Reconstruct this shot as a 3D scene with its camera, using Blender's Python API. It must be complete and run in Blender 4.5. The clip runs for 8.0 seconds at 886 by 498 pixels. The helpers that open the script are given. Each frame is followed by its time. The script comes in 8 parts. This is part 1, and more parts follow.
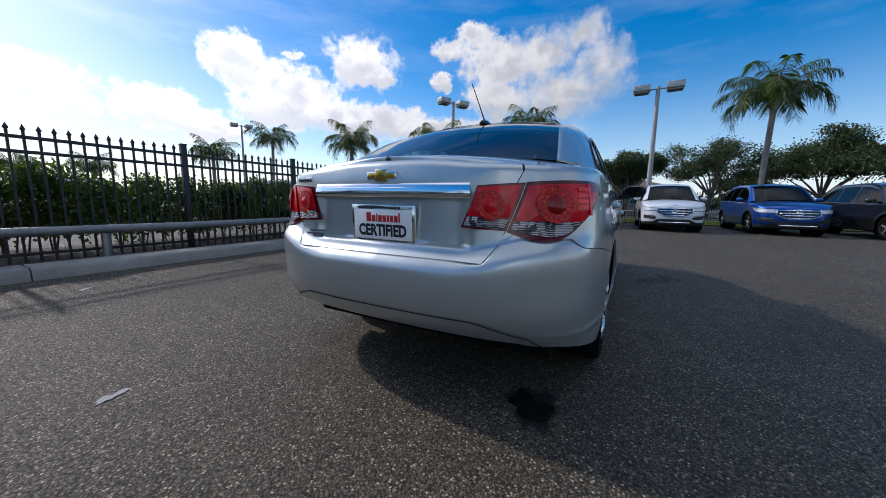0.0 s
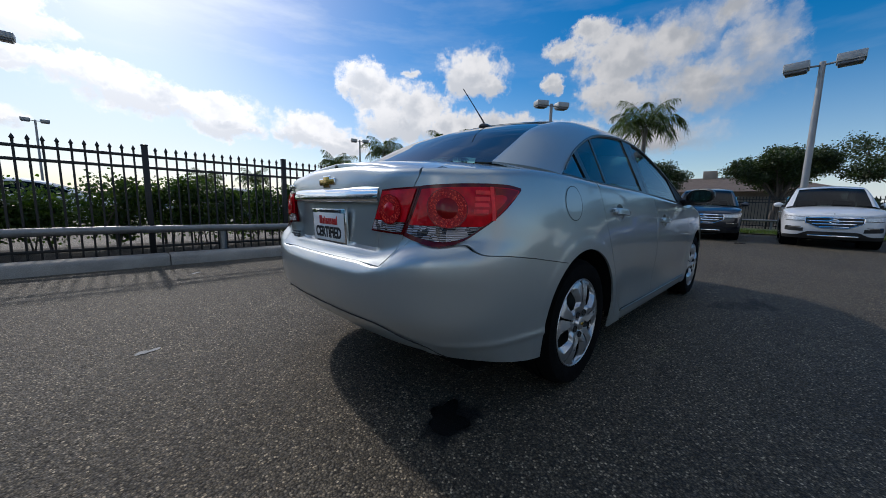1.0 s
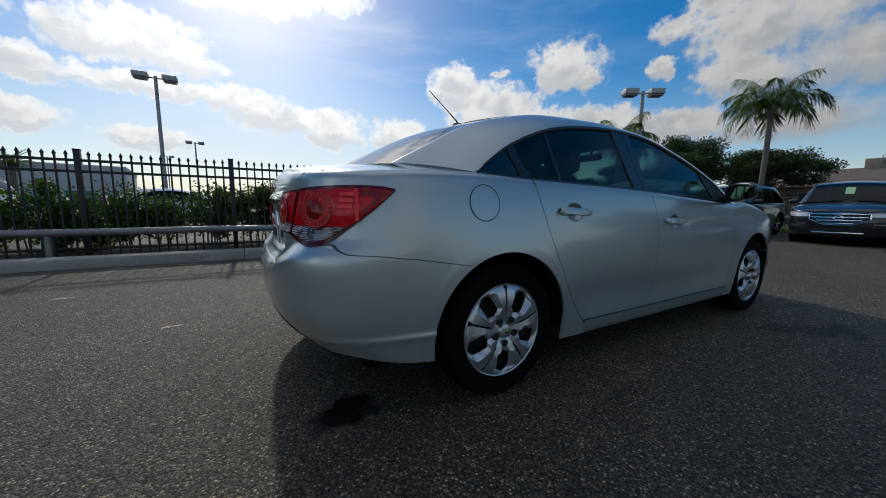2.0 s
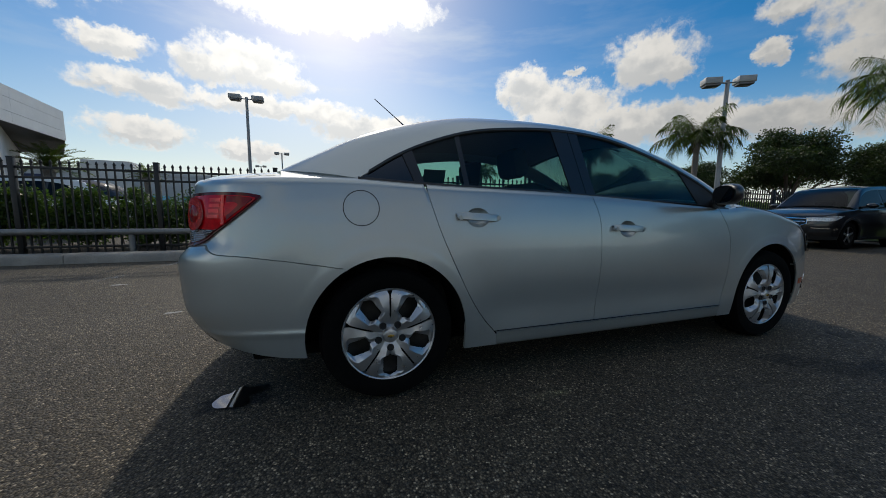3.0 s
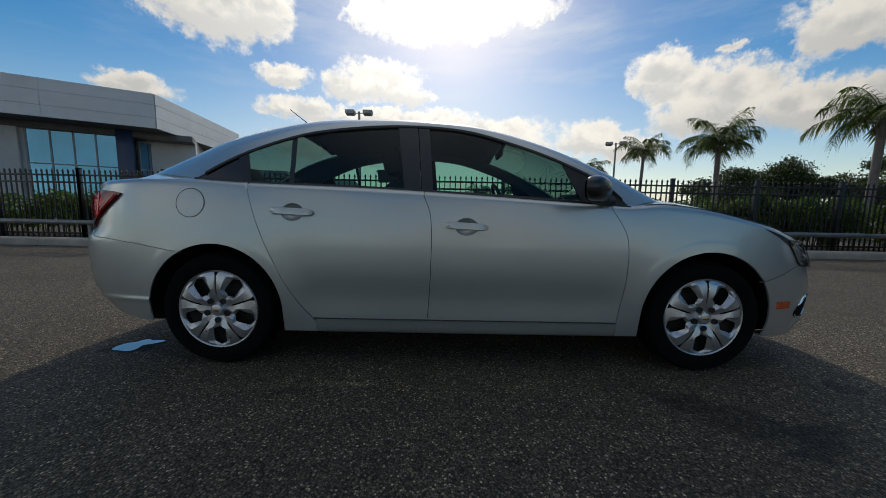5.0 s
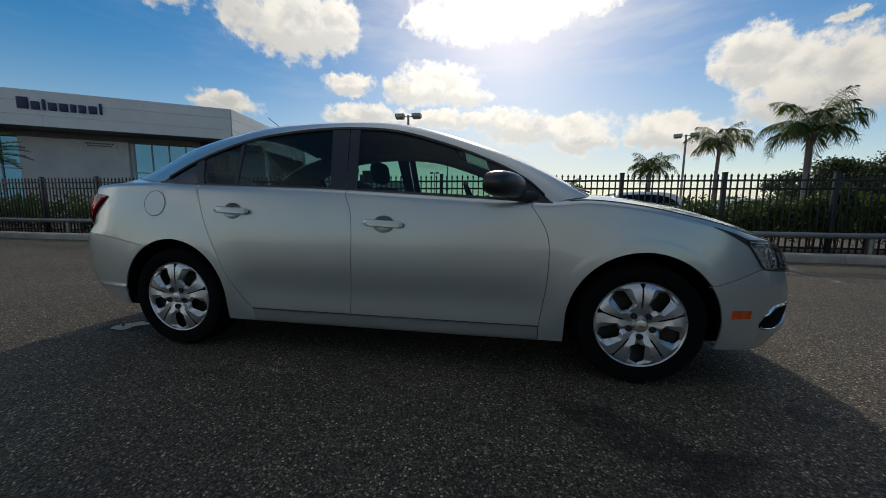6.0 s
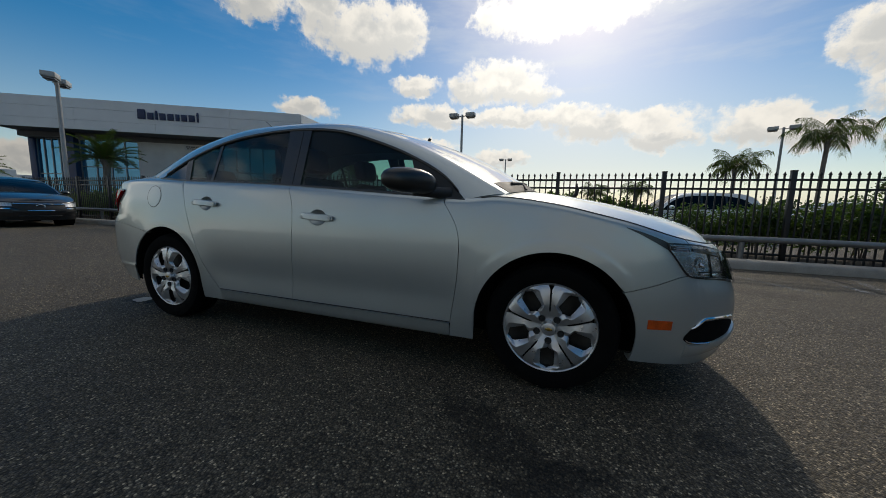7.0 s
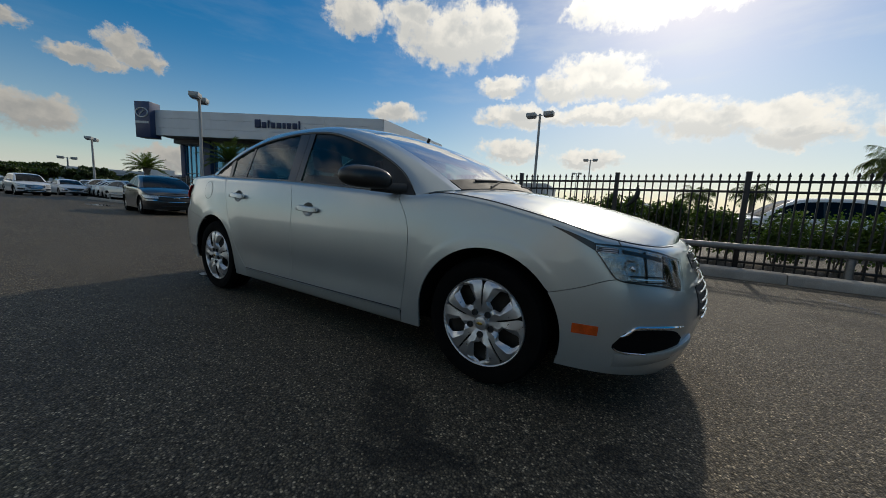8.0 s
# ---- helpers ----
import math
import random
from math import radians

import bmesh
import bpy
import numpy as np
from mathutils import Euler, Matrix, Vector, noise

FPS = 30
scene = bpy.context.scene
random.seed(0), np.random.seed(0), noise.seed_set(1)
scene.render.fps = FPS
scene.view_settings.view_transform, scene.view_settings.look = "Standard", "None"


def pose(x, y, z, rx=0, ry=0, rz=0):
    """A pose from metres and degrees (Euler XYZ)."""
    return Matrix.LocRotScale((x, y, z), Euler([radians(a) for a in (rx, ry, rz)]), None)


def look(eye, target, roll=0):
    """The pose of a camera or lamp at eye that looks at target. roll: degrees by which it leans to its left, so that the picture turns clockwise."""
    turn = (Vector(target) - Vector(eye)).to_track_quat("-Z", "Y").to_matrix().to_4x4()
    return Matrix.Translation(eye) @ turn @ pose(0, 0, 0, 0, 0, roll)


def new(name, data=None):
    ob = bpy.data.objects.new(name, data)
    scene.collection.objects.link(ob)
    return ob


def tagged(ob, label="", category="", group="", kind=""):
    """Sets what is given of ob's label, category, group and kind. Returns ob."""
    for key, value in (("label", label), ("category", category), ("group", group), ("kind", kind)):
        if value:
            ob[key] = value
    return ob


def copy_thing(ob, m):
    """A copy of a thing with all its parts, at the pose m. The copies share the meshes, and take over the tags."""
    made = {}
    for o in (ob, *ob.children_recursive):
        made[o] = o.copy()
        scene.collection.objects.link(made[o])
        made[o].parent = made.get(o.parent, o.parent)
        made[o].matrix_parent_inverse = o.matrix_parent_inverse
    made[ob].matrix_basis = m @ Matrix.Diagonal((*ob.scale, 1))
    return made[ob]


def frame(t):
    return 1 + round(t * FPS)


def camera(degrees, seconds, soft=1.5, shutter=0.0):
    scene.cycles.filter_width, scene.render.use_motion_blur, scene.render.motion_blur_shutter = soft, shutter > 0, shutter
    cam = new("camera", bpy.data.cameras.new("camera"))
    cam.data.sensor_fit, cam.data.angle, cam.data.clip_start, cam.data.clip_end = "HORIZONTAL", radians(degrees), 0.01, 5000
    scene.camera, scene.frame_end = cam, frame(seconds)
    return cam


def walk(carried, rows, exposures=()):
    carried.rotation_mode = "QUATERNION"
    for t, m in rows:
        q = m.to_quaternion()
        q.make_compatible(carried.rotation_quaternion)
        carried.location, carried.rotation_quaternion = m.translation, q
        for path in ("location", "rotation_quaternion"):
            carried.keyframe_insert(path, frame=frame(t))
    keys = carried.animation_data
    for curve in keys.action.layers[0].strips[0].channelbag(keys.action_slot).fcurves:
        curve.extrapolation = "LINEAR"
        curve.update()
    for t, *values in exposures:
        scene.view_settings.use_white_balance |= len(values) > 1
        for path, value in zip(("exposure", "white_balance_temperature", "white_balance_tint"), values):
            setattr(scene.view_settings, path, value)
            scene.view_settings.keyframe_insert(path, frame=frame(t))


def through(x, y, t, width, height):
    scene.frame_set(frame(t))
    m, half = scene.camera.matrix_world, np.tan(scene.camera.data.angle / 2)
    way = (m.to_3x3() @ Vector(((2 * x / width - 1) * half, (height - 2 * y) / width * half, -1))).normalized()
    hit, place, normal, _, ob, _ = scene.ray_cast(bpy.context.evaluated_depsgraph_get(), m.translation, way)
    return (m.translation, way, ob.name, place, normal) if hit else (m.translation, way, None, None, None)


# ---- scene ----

# ---------------------------------------------------------------- camera and walk
def eye(x, y, z, pitch, roll, yaw):
    return pose(x, y, z, 90 + pitch, 0, yaw) @ pose(0, 0, 0, 0, 0, roll)


PATH = [
    (0.0, eye(-3.394, -0.944, 0.870, -8.04, 0.94, -61.56)),
    (0.5, eye(-3.216, -1.278, 0.878, -7.30, 1.05, -52.27)),
    (1.0, eye(-2.953, -1.550, 0.874, -7.28, 1.10, -44.23)),
    (1.5, eye(-2.664, -1.800, 0.876, -7.38, 0.75, -36.57)),
    (3.0, eye(-1.593, -2.375, 0.895, -6.72, 0.60, -18.52)),
    (3.5, eye(-1.226, -2.483, 0.888, -6.45, 0.95, -14.10)),
    (4.0, eye(-0.851, -2.580, 0.884, -6.65, 1.18, -9.94)),
    (4.5, eye(-0.471, -2.655, 0.886, -6.69, 1.15, -4.78)),
    (5.25, eye(0.084, -2.678, 0.884, -6.73, 0.88, 2.32)),
    (6.0, eye(0.635, -2.634, 0.880, -6.77, 0.60, 9.42)),
    (6.5, eye(1.023, -2.574, 0.878, -7.02, 1.30, 14.83)),
    (7.0, eye(1.372, -2.505, 0.874, -7.05, 1.57, 19.41)),
    (7.5, eye(1.699, -2.425, 0.872, -6.85, 1.90, 25.68)),
    (8.0, eye(2.021, -2.309, 0.869, -7.38, 3.00, 32.58)),
]
cam = camera(105.5, 8.0, soft=0.9)
walk(cam, PATH, [(0.0, 0.56, 6400, 15), (0.5, 0.40, 6450, 14), (1.0, 0.18, 6500, 12), (1.5, 0.06, 6550, 10),
                 (3.0, 0.0, 7100, 9), (4.5, 0.02, 7400, 9), (6.5, -0.04, 7500, 9), (8.0, -0.10, 7400, 8)])

# ---------------------------------------------------------------- world and sun
SUN_AZ, SUN_EL = 0.5, 35.5          # degrees: from +y towards +x, above the horizon


def nodes_of(holder):
    holder.use_nodes = True
    nt = holder.node_tree
    nt.nodes.clear()
    return nt


class Net:
    """Short-hand for building node trees."""

    def __init__(self, nt):
        self.nt = nt

    def n(self, kind):
        return self.nt.nodes.new(kind)

    def link(self, a, b):
        self.nt.links.new(a, b)

    def put(self, sock, v):
        if isinstance(v, bpy.types.NodeSocket):
            self.link(v, sock)
        else:
            sock.default_value = v

    def math(self, op, a, b=0.0, c=0.0, clamp=False):
        m = self.n("ShaderNodeMath")
        m.operation, m.use_clamp = op, clamp
        for i, v in enumerate((a, b, c)):
            self.put(m.inputs[i], v)
        return m.outputs[0]

    def vmath(self, op, a, b=(0, 0, 0)):
        m = self.n("ShaderNodeVectorMath")
        m.operation = op
        self.put(m.inputs[0], a)
        self.put(m.inputs[1], b)
        return m.outputs["Value"] if op in ("LENGTH", "DOT_PRODUCT", "DISTANCE") else m.outputs[0]

    def noise(self, vec, scale, detail=4.0, rough=0.55, out="Fac"):
        t = self.n("ShaderNodeTexNoise")
        if vec is not None:
            self.link(vec, t.inputs["Vector"])
        self.put(t.inputs["Scale"], scale)
        t.inputs["Detail"].default_value, t.inputs["Roughness"].default_value = detail, rough
        return t.outputs[out]

    def ramp(self, fac, stops):
        r = self.n("ShaderNodeValToRGB")
        e = r.color_ramp.elements
        while len(e) < len(stops):
            e.new(0.5)
        for el, (p, c) in zip(e, stops):
            el.position = p
            el.color = (*c, 1) if not isinstance(c, float) else (c, c, c, 1)
        self.put(r.inputs[0], fac)
        return r.outputs[0]

    def mix(self, fac, a, b, blend="MIX"):
        m = self.n("ShaderNodeMix")
        m.data_type, m.blend_type = "RGBA", blend
        self.put(m.inputs[0], fac)
        for i, v in ((6, a), (7, b)):
            self.put(m.inputs[i], (*v, 1) if isinstance(v, tuple) and len(v) == 3 else v)
        return m.outputs[2]

    def remap(self, v, a, b, c=0.0, d=1.0, smooth=False):
        m = self.n("ShaderNodeMapRange")
        m.interpolation_type = "SMOOTHSTEP" if smooth else "LINEAR"
        for i, q in enumerate((v, a, b, c, d)):
            self.put(m.inputs[i], q)
        return m.outputs[0]


# clouds: azimuth, elevation, half-width, half-height, all in degrees
EAST_CLOUDS = [
    (31.1, 18.2, 3.7, 2.4), (34.8, 16.5, 4.7, 3.0), (40.4, 15.4, 4.8, 3.0), (36.8, 12.8, 6.1, 2.4), (45.2, 12.2, 5.9, 2.4), (48.3, 20.2, 5.3, 3.2),
    (51.3, 18.7, 2.8, 2.0), (38.6, 20.0, 1.5, 0.6), (66.2, 24.4, 3.4, 1.6), (62.5, 22.3, 2.5, 1.4), (71.0, 20.7, 6.5, 3.5), (76.5, 21.4, 5.4, 3.1),
    (82.7, 23.5, 3.2, 2.4), (85.0, 19.4, 3.6, 3.1), (80.1, 16.2, 8.5, 3.6), (69.9, 16.0, 4.9, 3.0), (60.6, 18.5, 1.6, 1.4), (51.7, 12.4, 6.2, 2.5),
]
SUNWARD_CLOUDS = [
    (-10.5, 19.4, 6.6, 2.6), (-16.0, 18.3, 3.3, 1.9), (-5.9, 17.8, 3.7, 1.7), (-24.4, 18.5, 3.6, 1.4), (-21.4, 14.4, 6.6, 1.5), (6.3, 12.6, 9.4, 2.1),
    (12.2, 10.4, 4.4, 1.6), (-0.4, 13.9, 5.4, 1.7), (-41.3, 13.9, 3.7, 1.4), (-8.2, 14.4, 8.7, 1.3), (23.2, 10.8, 5.4, 2.4), (27.7, 9.1, 4.5, 1.6),
    (-1.7, 27.7, 11.8, 2.9), (9.9, 28.5, 7.5, 1.8), (-11.9, 27.3, 4.1, 1.4), (2.0, 32.5, 15.0, 4.0), (62.0, 11.0, 7.0, 2.0), (75.0, 10.0, 8.0, 2.2),
]
WEST_CLOUDS = [
    (-32.5, 25.0, 8.4, 3.7), (-38.4, 27.0, 4.6, 2.0), (-47.8, 26.0, 3.6, 2.2), (-26.8, 26.4, 4.0, 2.3), (-78.5, 14.4, 3.2, 1.0), (-75.0, 16.8, 2.0, 1.6),
    (-73.5, 15.2, 1.6, 1.1), (-82.8, 7.4, 3.8, 1.7), (-84.5, 16.0, 2.2, 1.0), (-22.3, 9.2, 4.9, 1.6), (-10.6, 7.9, 4.8, 1.2), (-68.0, 4.4, 7.0, 1.6),
]


def make_world():
    w = bpy.data.worlds.new("daylight")
    scene.world = w
    g = Net(nodes_of(w))
    sky = g.n("ShaderNodeTexSky")
    sky.sky_type = "NISHITA"
    sky.sun_disc = False
    sky.sun_elevation, sky.sun_rotation = radians(SUN_EL), radians(SUN_AZ)
    sky.air_density, sky.dust_density, sky.ozone_density = 1.0, 0.6, 2.0
    way = g.n("ShaderNodeTexCoord").outputs["Generated"]
    sep = g.n("ShaderNodeSeparateXYZ")
    g.link(way, sep.inputs[0])
    az = g.math("MULTIPLY", g.math("ARCTAN2", sep.outputs[0], sep.outputs[1]), 57.2958)
    el = g.math("MULTIPLY", g.math("ARCSINE", sep.outputs[2]), 57.2958)
    flat = g.n("ShaderNodeCombineXYZ")
    g.link(az, flat.inputs[0])
    g.link(el, flat.inputs[1])
    puff = g.n("ShaderNodeTexNoise")
    g.link(flat.outputs[0], puff.inputs["Vector"])
    puff.inputs["Scale"].default_value, puff.inputs["Detail"].default_value = 0.16, 7.0
    puff.inputs["Roughness"].default_value = 0.62
    shift = g.vmath("MULTIPLY", g.vmath("SUBTRACT", puff.outputs["Color"], (0.5, 0.5, 0.5)), (4.2, 3.2, 0))
    small = g.noise(flat.outputs[0], 0.75, 6.0, 0.65, "Color")
    shift = g.vmath("ADD", shift, g.vmath("MULTIPLY", g.vmath("SUBTRACT", small, (0.5, 0.5, 0.5)), (2.6, 2.2, 0)))
    at = g.vmath("ADD", flat.outputs[0], shift)

    # how deep inside a cloud, and how high within it
    both, lean, mass = None, None, None
    for a, e, ra, re in EAST_CLOUDS + SUNWARD_CLOUDS + WEST_CLOUDS:
        d = g.vmath("MULTIPLY", g.vmath("SUBTRACT", at, (a, e, 0)), (0.68 / ra, 0.66 / re, 0))
        f = g.math("SUBTRACT", 1.0, g.vmath("LENGTH", d), clamp=True)
        up = g.math("MULTIPLY", f, g.vmath("DOT_PRODUCT", d, (0.0, 1.0, 0.0)))
        both = f if both is None else g.math("SMOOTH_MAX", both, f, 0.04)
        lean = up if lean is None else g.math("ADD", lean, up)
        mass = f if mass is None else g.math("ADD", mass, f)
    height_in = g.math("DIVIDE", lean, g.math("MAXIMUM", mass, 0.05))
    # cauliflower edges: rounded cells at two sizes, and fine fringes
    cells = None
    for size, amount in ((0.36, 0.26), (0.95, 0.14)):
        vor = g.n("ShaderNodeTexVoronoi")
        vor.feature = "SMOOTH_F1"
        g.link(at, vor.inputs["Vector"])
        vor.inputs["Scale"].default_value = size
        k = g.math("MULTIPLY", g.math("SUBTRACT", 0.42, vor.outputs["Distance"]), amount * 2)
        cells = k if cells is None else g.math("ADD", cells, k)
    fringe = g.math("MULTIPLY", g.math("SUBTRACT", g.noise(flat.outputs[0], 0.7, 8.0, 0.66), 0.5), g.remap(az, 64.0, 84.0, 0.85, 0.22))
    density = g.math("ADD", g.math("ADD", both, cells), fringe)
    cover = g.remap(density, 0.06, g.remap(az, 66.0, 84.0, 0.52, 1.0), smooth=True)
    cover = g.math("MULTIPLY", cover, g.remap(both, 0.06, 0.26, smooth=True))
    # broken cloud in the unseen sky away from the sun, also there as fill
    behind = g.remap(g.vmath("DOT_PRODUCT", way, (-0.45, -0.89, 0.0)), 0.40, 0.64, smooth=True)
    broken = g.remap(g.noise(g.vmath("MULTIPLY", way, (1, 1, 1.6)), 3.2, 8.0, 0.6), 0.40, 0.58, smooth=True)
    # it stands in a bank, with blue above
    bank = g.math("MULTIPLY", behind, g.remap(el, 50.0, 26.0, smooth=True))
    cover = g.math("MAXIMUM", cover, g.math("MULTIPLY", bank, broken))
    fine = g.noise(flat.outputs[0], 0.30, 5.0, 0.5)
    # thin veils, stretched along the horizon
    veil_at = g.vmath("MULTIPLY", flat.outputs[0], (0.05, 0.22, 0))
    veil = g.remap(g.noise(veil_at, 1.0, 5.0, 0.6), 0.46, 0.78, 0.0, 0.75)
    near_sun = g.vmath("DOT_PRODUCT", way, (math.sin(radians(SUN_AZ)) * math.cos(radians(SUN_EL)),
                                            math.cos(radians(SUN_AZ)) * math.cos(radians(SUN_EL)), math.sin(radians(SUN_EL))))
    glow = g.math("POWER", g.math("MAXIMUM", near_sun, 0.0), 42.0)
    core = g.math("POWER", g.math("MAXIMUM", near_sun, 0.0), 420.0)
    wide = g.math("POWER", g.math("MAXIMUM", near_sun, 0.0), 9.0)
    veil = g.math("MULTIPLY", veil, g.math("ADD", 0.16, wide))
    haze = g.math("MULTIPLY", g.remap(el, 1.0, 21.0, 1.0, 0.0, smooth=True), g.math("ADD", 0.30, g.math("MULTIPLY", wide, 1.7)))
    haze = g.math("MAXIMUM", haze, g.remap(el, 0.0, 8.0, 0.78, 0.0, smooth=True))
    veil = g.math("MAXIMUM", veil, haze, clamp=True)
    # thin high cloud added overhead, out of view, as neutral fill from above
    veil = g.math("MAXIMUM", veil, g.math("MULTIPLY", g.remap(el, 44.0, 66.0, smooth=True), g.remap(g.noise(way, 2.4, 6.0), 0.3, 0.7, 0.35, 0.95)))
    # clouds: bright rims, greyer thick middles, brighter towards the sun
    thick = g.remap(both, 0.30, 0.85, smooth=True)
    shade = g.math("MULTIPLY", thick, g.remap(fine, 0.34, 0.62, smooth=True))
    shade = g.math("MAXIMUM", shade, g.math("MULTIPLY", g.remap(height_in, 0.06, -0.30, 0.0, 0.85, smooth=True), g.remap(both, 0.12, 0.45, smooth=True)))
    shade = g.math("MULTIPLY", shade, g.math("SUBTRACT", 1.0, g.math("MULTIPLY", glow, 1.6), clamp=True))
    body = g.mix(shade, (1.0, 1.02, 1.05), (0.68, 0.73, 0.80))
    # unseen cloud towards -x is raised further, to light the car's tail
    lum = g.math("ADD", g.math("ADD", g.math("ADD", g.math("ADD", g.math("MULTIPLY_ADD", behind, -0.05, 0.46), g.math("MULTIPLY", behind, g.remap(sep.outputs[0], -0.55, -1.0, 0.0, 0.9, smooth=True))), g.math("MULTIPLY", g.math("POWER", g.math("MAXIMUM", near_sun, 0.0), 3.0), 0.66)), g.math("MULTIPLY", glow, 0.7)), g.math("MULTIPLY", core, 5.0))
    cloud = g.vmath("SCALE", body)
    cloud.node.inputs["Scale"].default_value = 1.0
    g.link(lum, cloud.node.inputs["Scale"])
    rich = g.n("ShaderNodeHueSaturation")
    rich.inputs["Saturation"].default_value, rich.inputs["Value"].default_value = 1.56, SKY_GAIN
    g.link(sky.outputs[0], rich.inputs["Color"])
    veil_white = g.vmath("SCALE", (0.85, 0.94, 1.06))
    g.link(g.math("ADD", 0.70, g.math("ADD", g.math("MULTIPLY", wide, 0.28), g.math("MULTIPLY", glow, 0.4))), veil_white.node.inputs["Scale"])
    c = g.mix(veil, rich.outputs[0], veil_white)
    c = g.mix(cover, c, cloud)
    glare = g.vmath("SCALE", (1.0, 0.98, 0.94))
    g.link(g.math("MULTIPLY", core, 1.6), glare.node.inputs["Scale"])
    c = g.vmath("ADD", c, glare)
    bg = g.n("ShaderNodeBackground")
    g.link(c, bg.inputs[0])
    bg.inputs[1].default_value = 1.0
    out = g.n("ShaderNodeOutputWorld")
    g.link(bg.outputs[0], out.inputs[0])


SKY_GAIN = 0.103
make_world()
lamp = bpy.data.lights.new("sun", "SUN")
lamp.energy, lamp.angle, lamp.color = 1.5, radians(2.0), (1.0, 0.95, 0.88)
sun = new("sun", lamp)
a, e = radians(SUN_AZ), radians(SUN_EL)
sun.matrix_world = look((60 * math.sin(a) * math.cos(e), 60 * math.cos(a) * math.cos(e), 60 * math.sin(e)), (0, 0, 0))

# ---------------------------------------------------------------- materials
def principled(name, color=(0.5, 0.5, 0.5), rough=0.5, metal=0.0, coat=0.0, spec=0.5, grain=0.0, grain_scale=200.0,
               bump=0.0, bump_scale=300.0, stain=0.0, stain_scale=3.0, island=0.0, coat_rough=0.03, rand=0.0):
    """A plain surface with variation at two scales: grain and stains in colour, bump in relief."""
    m = bpy.data.materials.new(name)
    g = Net(nodes_of(m))
    b = g.n("ShaderNodeBsdfPrincipled")
    out = g.n("ShaderNodeOutputMaterial")
    g.link(b.outputs[0], out.inputs[0])
    b.inputs["Roughness"].default_value = rough
    b.inputs["Metallic"].default_value = metal
    b.inputs["Coat Weight"].default_value = coat
    b.inputs["Coat Roughness"].default_value = coat_rough
    b.inputs["Specular IOR Level"].default_value = spec
    where = g.n("ShaderNodeTexCoord").outputs["Object"]
    col = (*color, 1)
    if stain:
        f = g.remap(g.noise(where, stain_scale, 6.0, 0.6), 0.3, 0.7, 1 - stain, 1 + stain * 0.6)
        v = g.vmath("SCALE", tuple(color))
        g.link(f, v.node.inputs["Scale"])
        col = v
    if grain:
        f = g.remap(g.noise(where, grain_scale, 2.0, 0.5), 0.25, 0.75, 1 - grain, 1 + grain)
        v = g.vmath("SCALE", col if not isinstance(col, tuple) else tuple(color))
        g.link(f, v.node.inputs["Scale"])
        col = v
    if island or rand:
        r = g.n("ShaderNodeNewGeometry").outputs["Random Per Island"] if island else g.n("ShaderNodeObjectInfo").outputs["Random"]
        k = island or rand
        f = g.remap(r, 0.0, 1.0, 1 - k, 1 + k)
        v = g.vmath("SCALE", col if not isinstance(col, tuple) else tuple(color))
        g.link(f, v.node.inputs["Scale"])
        col = v
    g.put(b.inputs["Base Color"], col)
    if stain:
        g.link(g.remap(g.noise(where, stain_scale * 2.7, 4.0), 0.3, 0.7, max(0.0, rough - 0.08), min(1.0, rough + 0.1)), b.inputs["Roughness"])
    if bump:
        bp = g.n("ShaderNodeBump")
        bp.inputs["Strength"].default_value = 1.0
        bp.inputs["Distance"].default_value = bump
        g.link(g.noise(where, bump_scale, 3.0, 0.6), bp.inputs["Height"])
        g.link(bp.outputs[0], b.inputs["Normal"])
    return m


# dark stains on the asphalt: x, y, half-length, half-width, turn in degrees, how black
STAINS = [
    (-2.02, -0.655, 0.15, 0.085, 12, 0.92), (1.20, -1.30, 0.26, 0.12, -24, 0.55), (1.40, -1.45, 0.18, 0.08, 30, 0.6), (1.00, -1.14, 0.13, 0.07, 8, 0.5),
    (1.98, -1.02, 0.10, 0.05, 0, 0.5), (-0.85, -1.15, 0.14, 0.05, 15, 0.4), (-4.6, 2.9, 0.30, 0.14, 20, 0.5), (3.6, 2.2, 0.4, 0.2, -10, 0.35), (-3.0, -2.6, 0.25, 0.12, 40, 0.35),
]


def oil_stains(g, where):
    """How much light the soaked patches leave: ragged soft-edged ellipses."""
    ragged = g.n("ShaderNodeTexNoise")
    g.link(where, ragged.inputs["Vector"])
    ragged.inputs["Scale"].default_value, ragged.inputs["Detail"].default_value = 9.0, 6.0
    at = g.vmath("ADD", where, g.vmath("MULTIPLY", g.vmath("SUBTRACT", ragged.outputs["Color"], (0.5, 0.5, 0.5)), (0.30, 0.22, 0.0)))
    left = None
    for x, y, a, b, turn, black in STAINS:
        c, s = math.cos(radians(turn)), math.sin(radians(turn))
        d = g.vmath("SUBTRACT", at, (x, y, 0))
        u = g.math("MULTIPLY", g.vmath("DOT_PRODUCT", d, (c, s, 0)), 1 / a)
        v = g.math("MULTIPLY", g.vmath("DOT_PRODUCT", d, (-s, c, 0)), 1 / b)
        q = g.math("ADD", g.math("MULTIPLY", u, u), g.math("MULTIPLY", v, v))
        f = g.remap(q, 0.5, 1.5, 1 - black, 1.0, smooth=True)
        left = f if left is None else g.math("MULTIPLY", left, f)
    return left


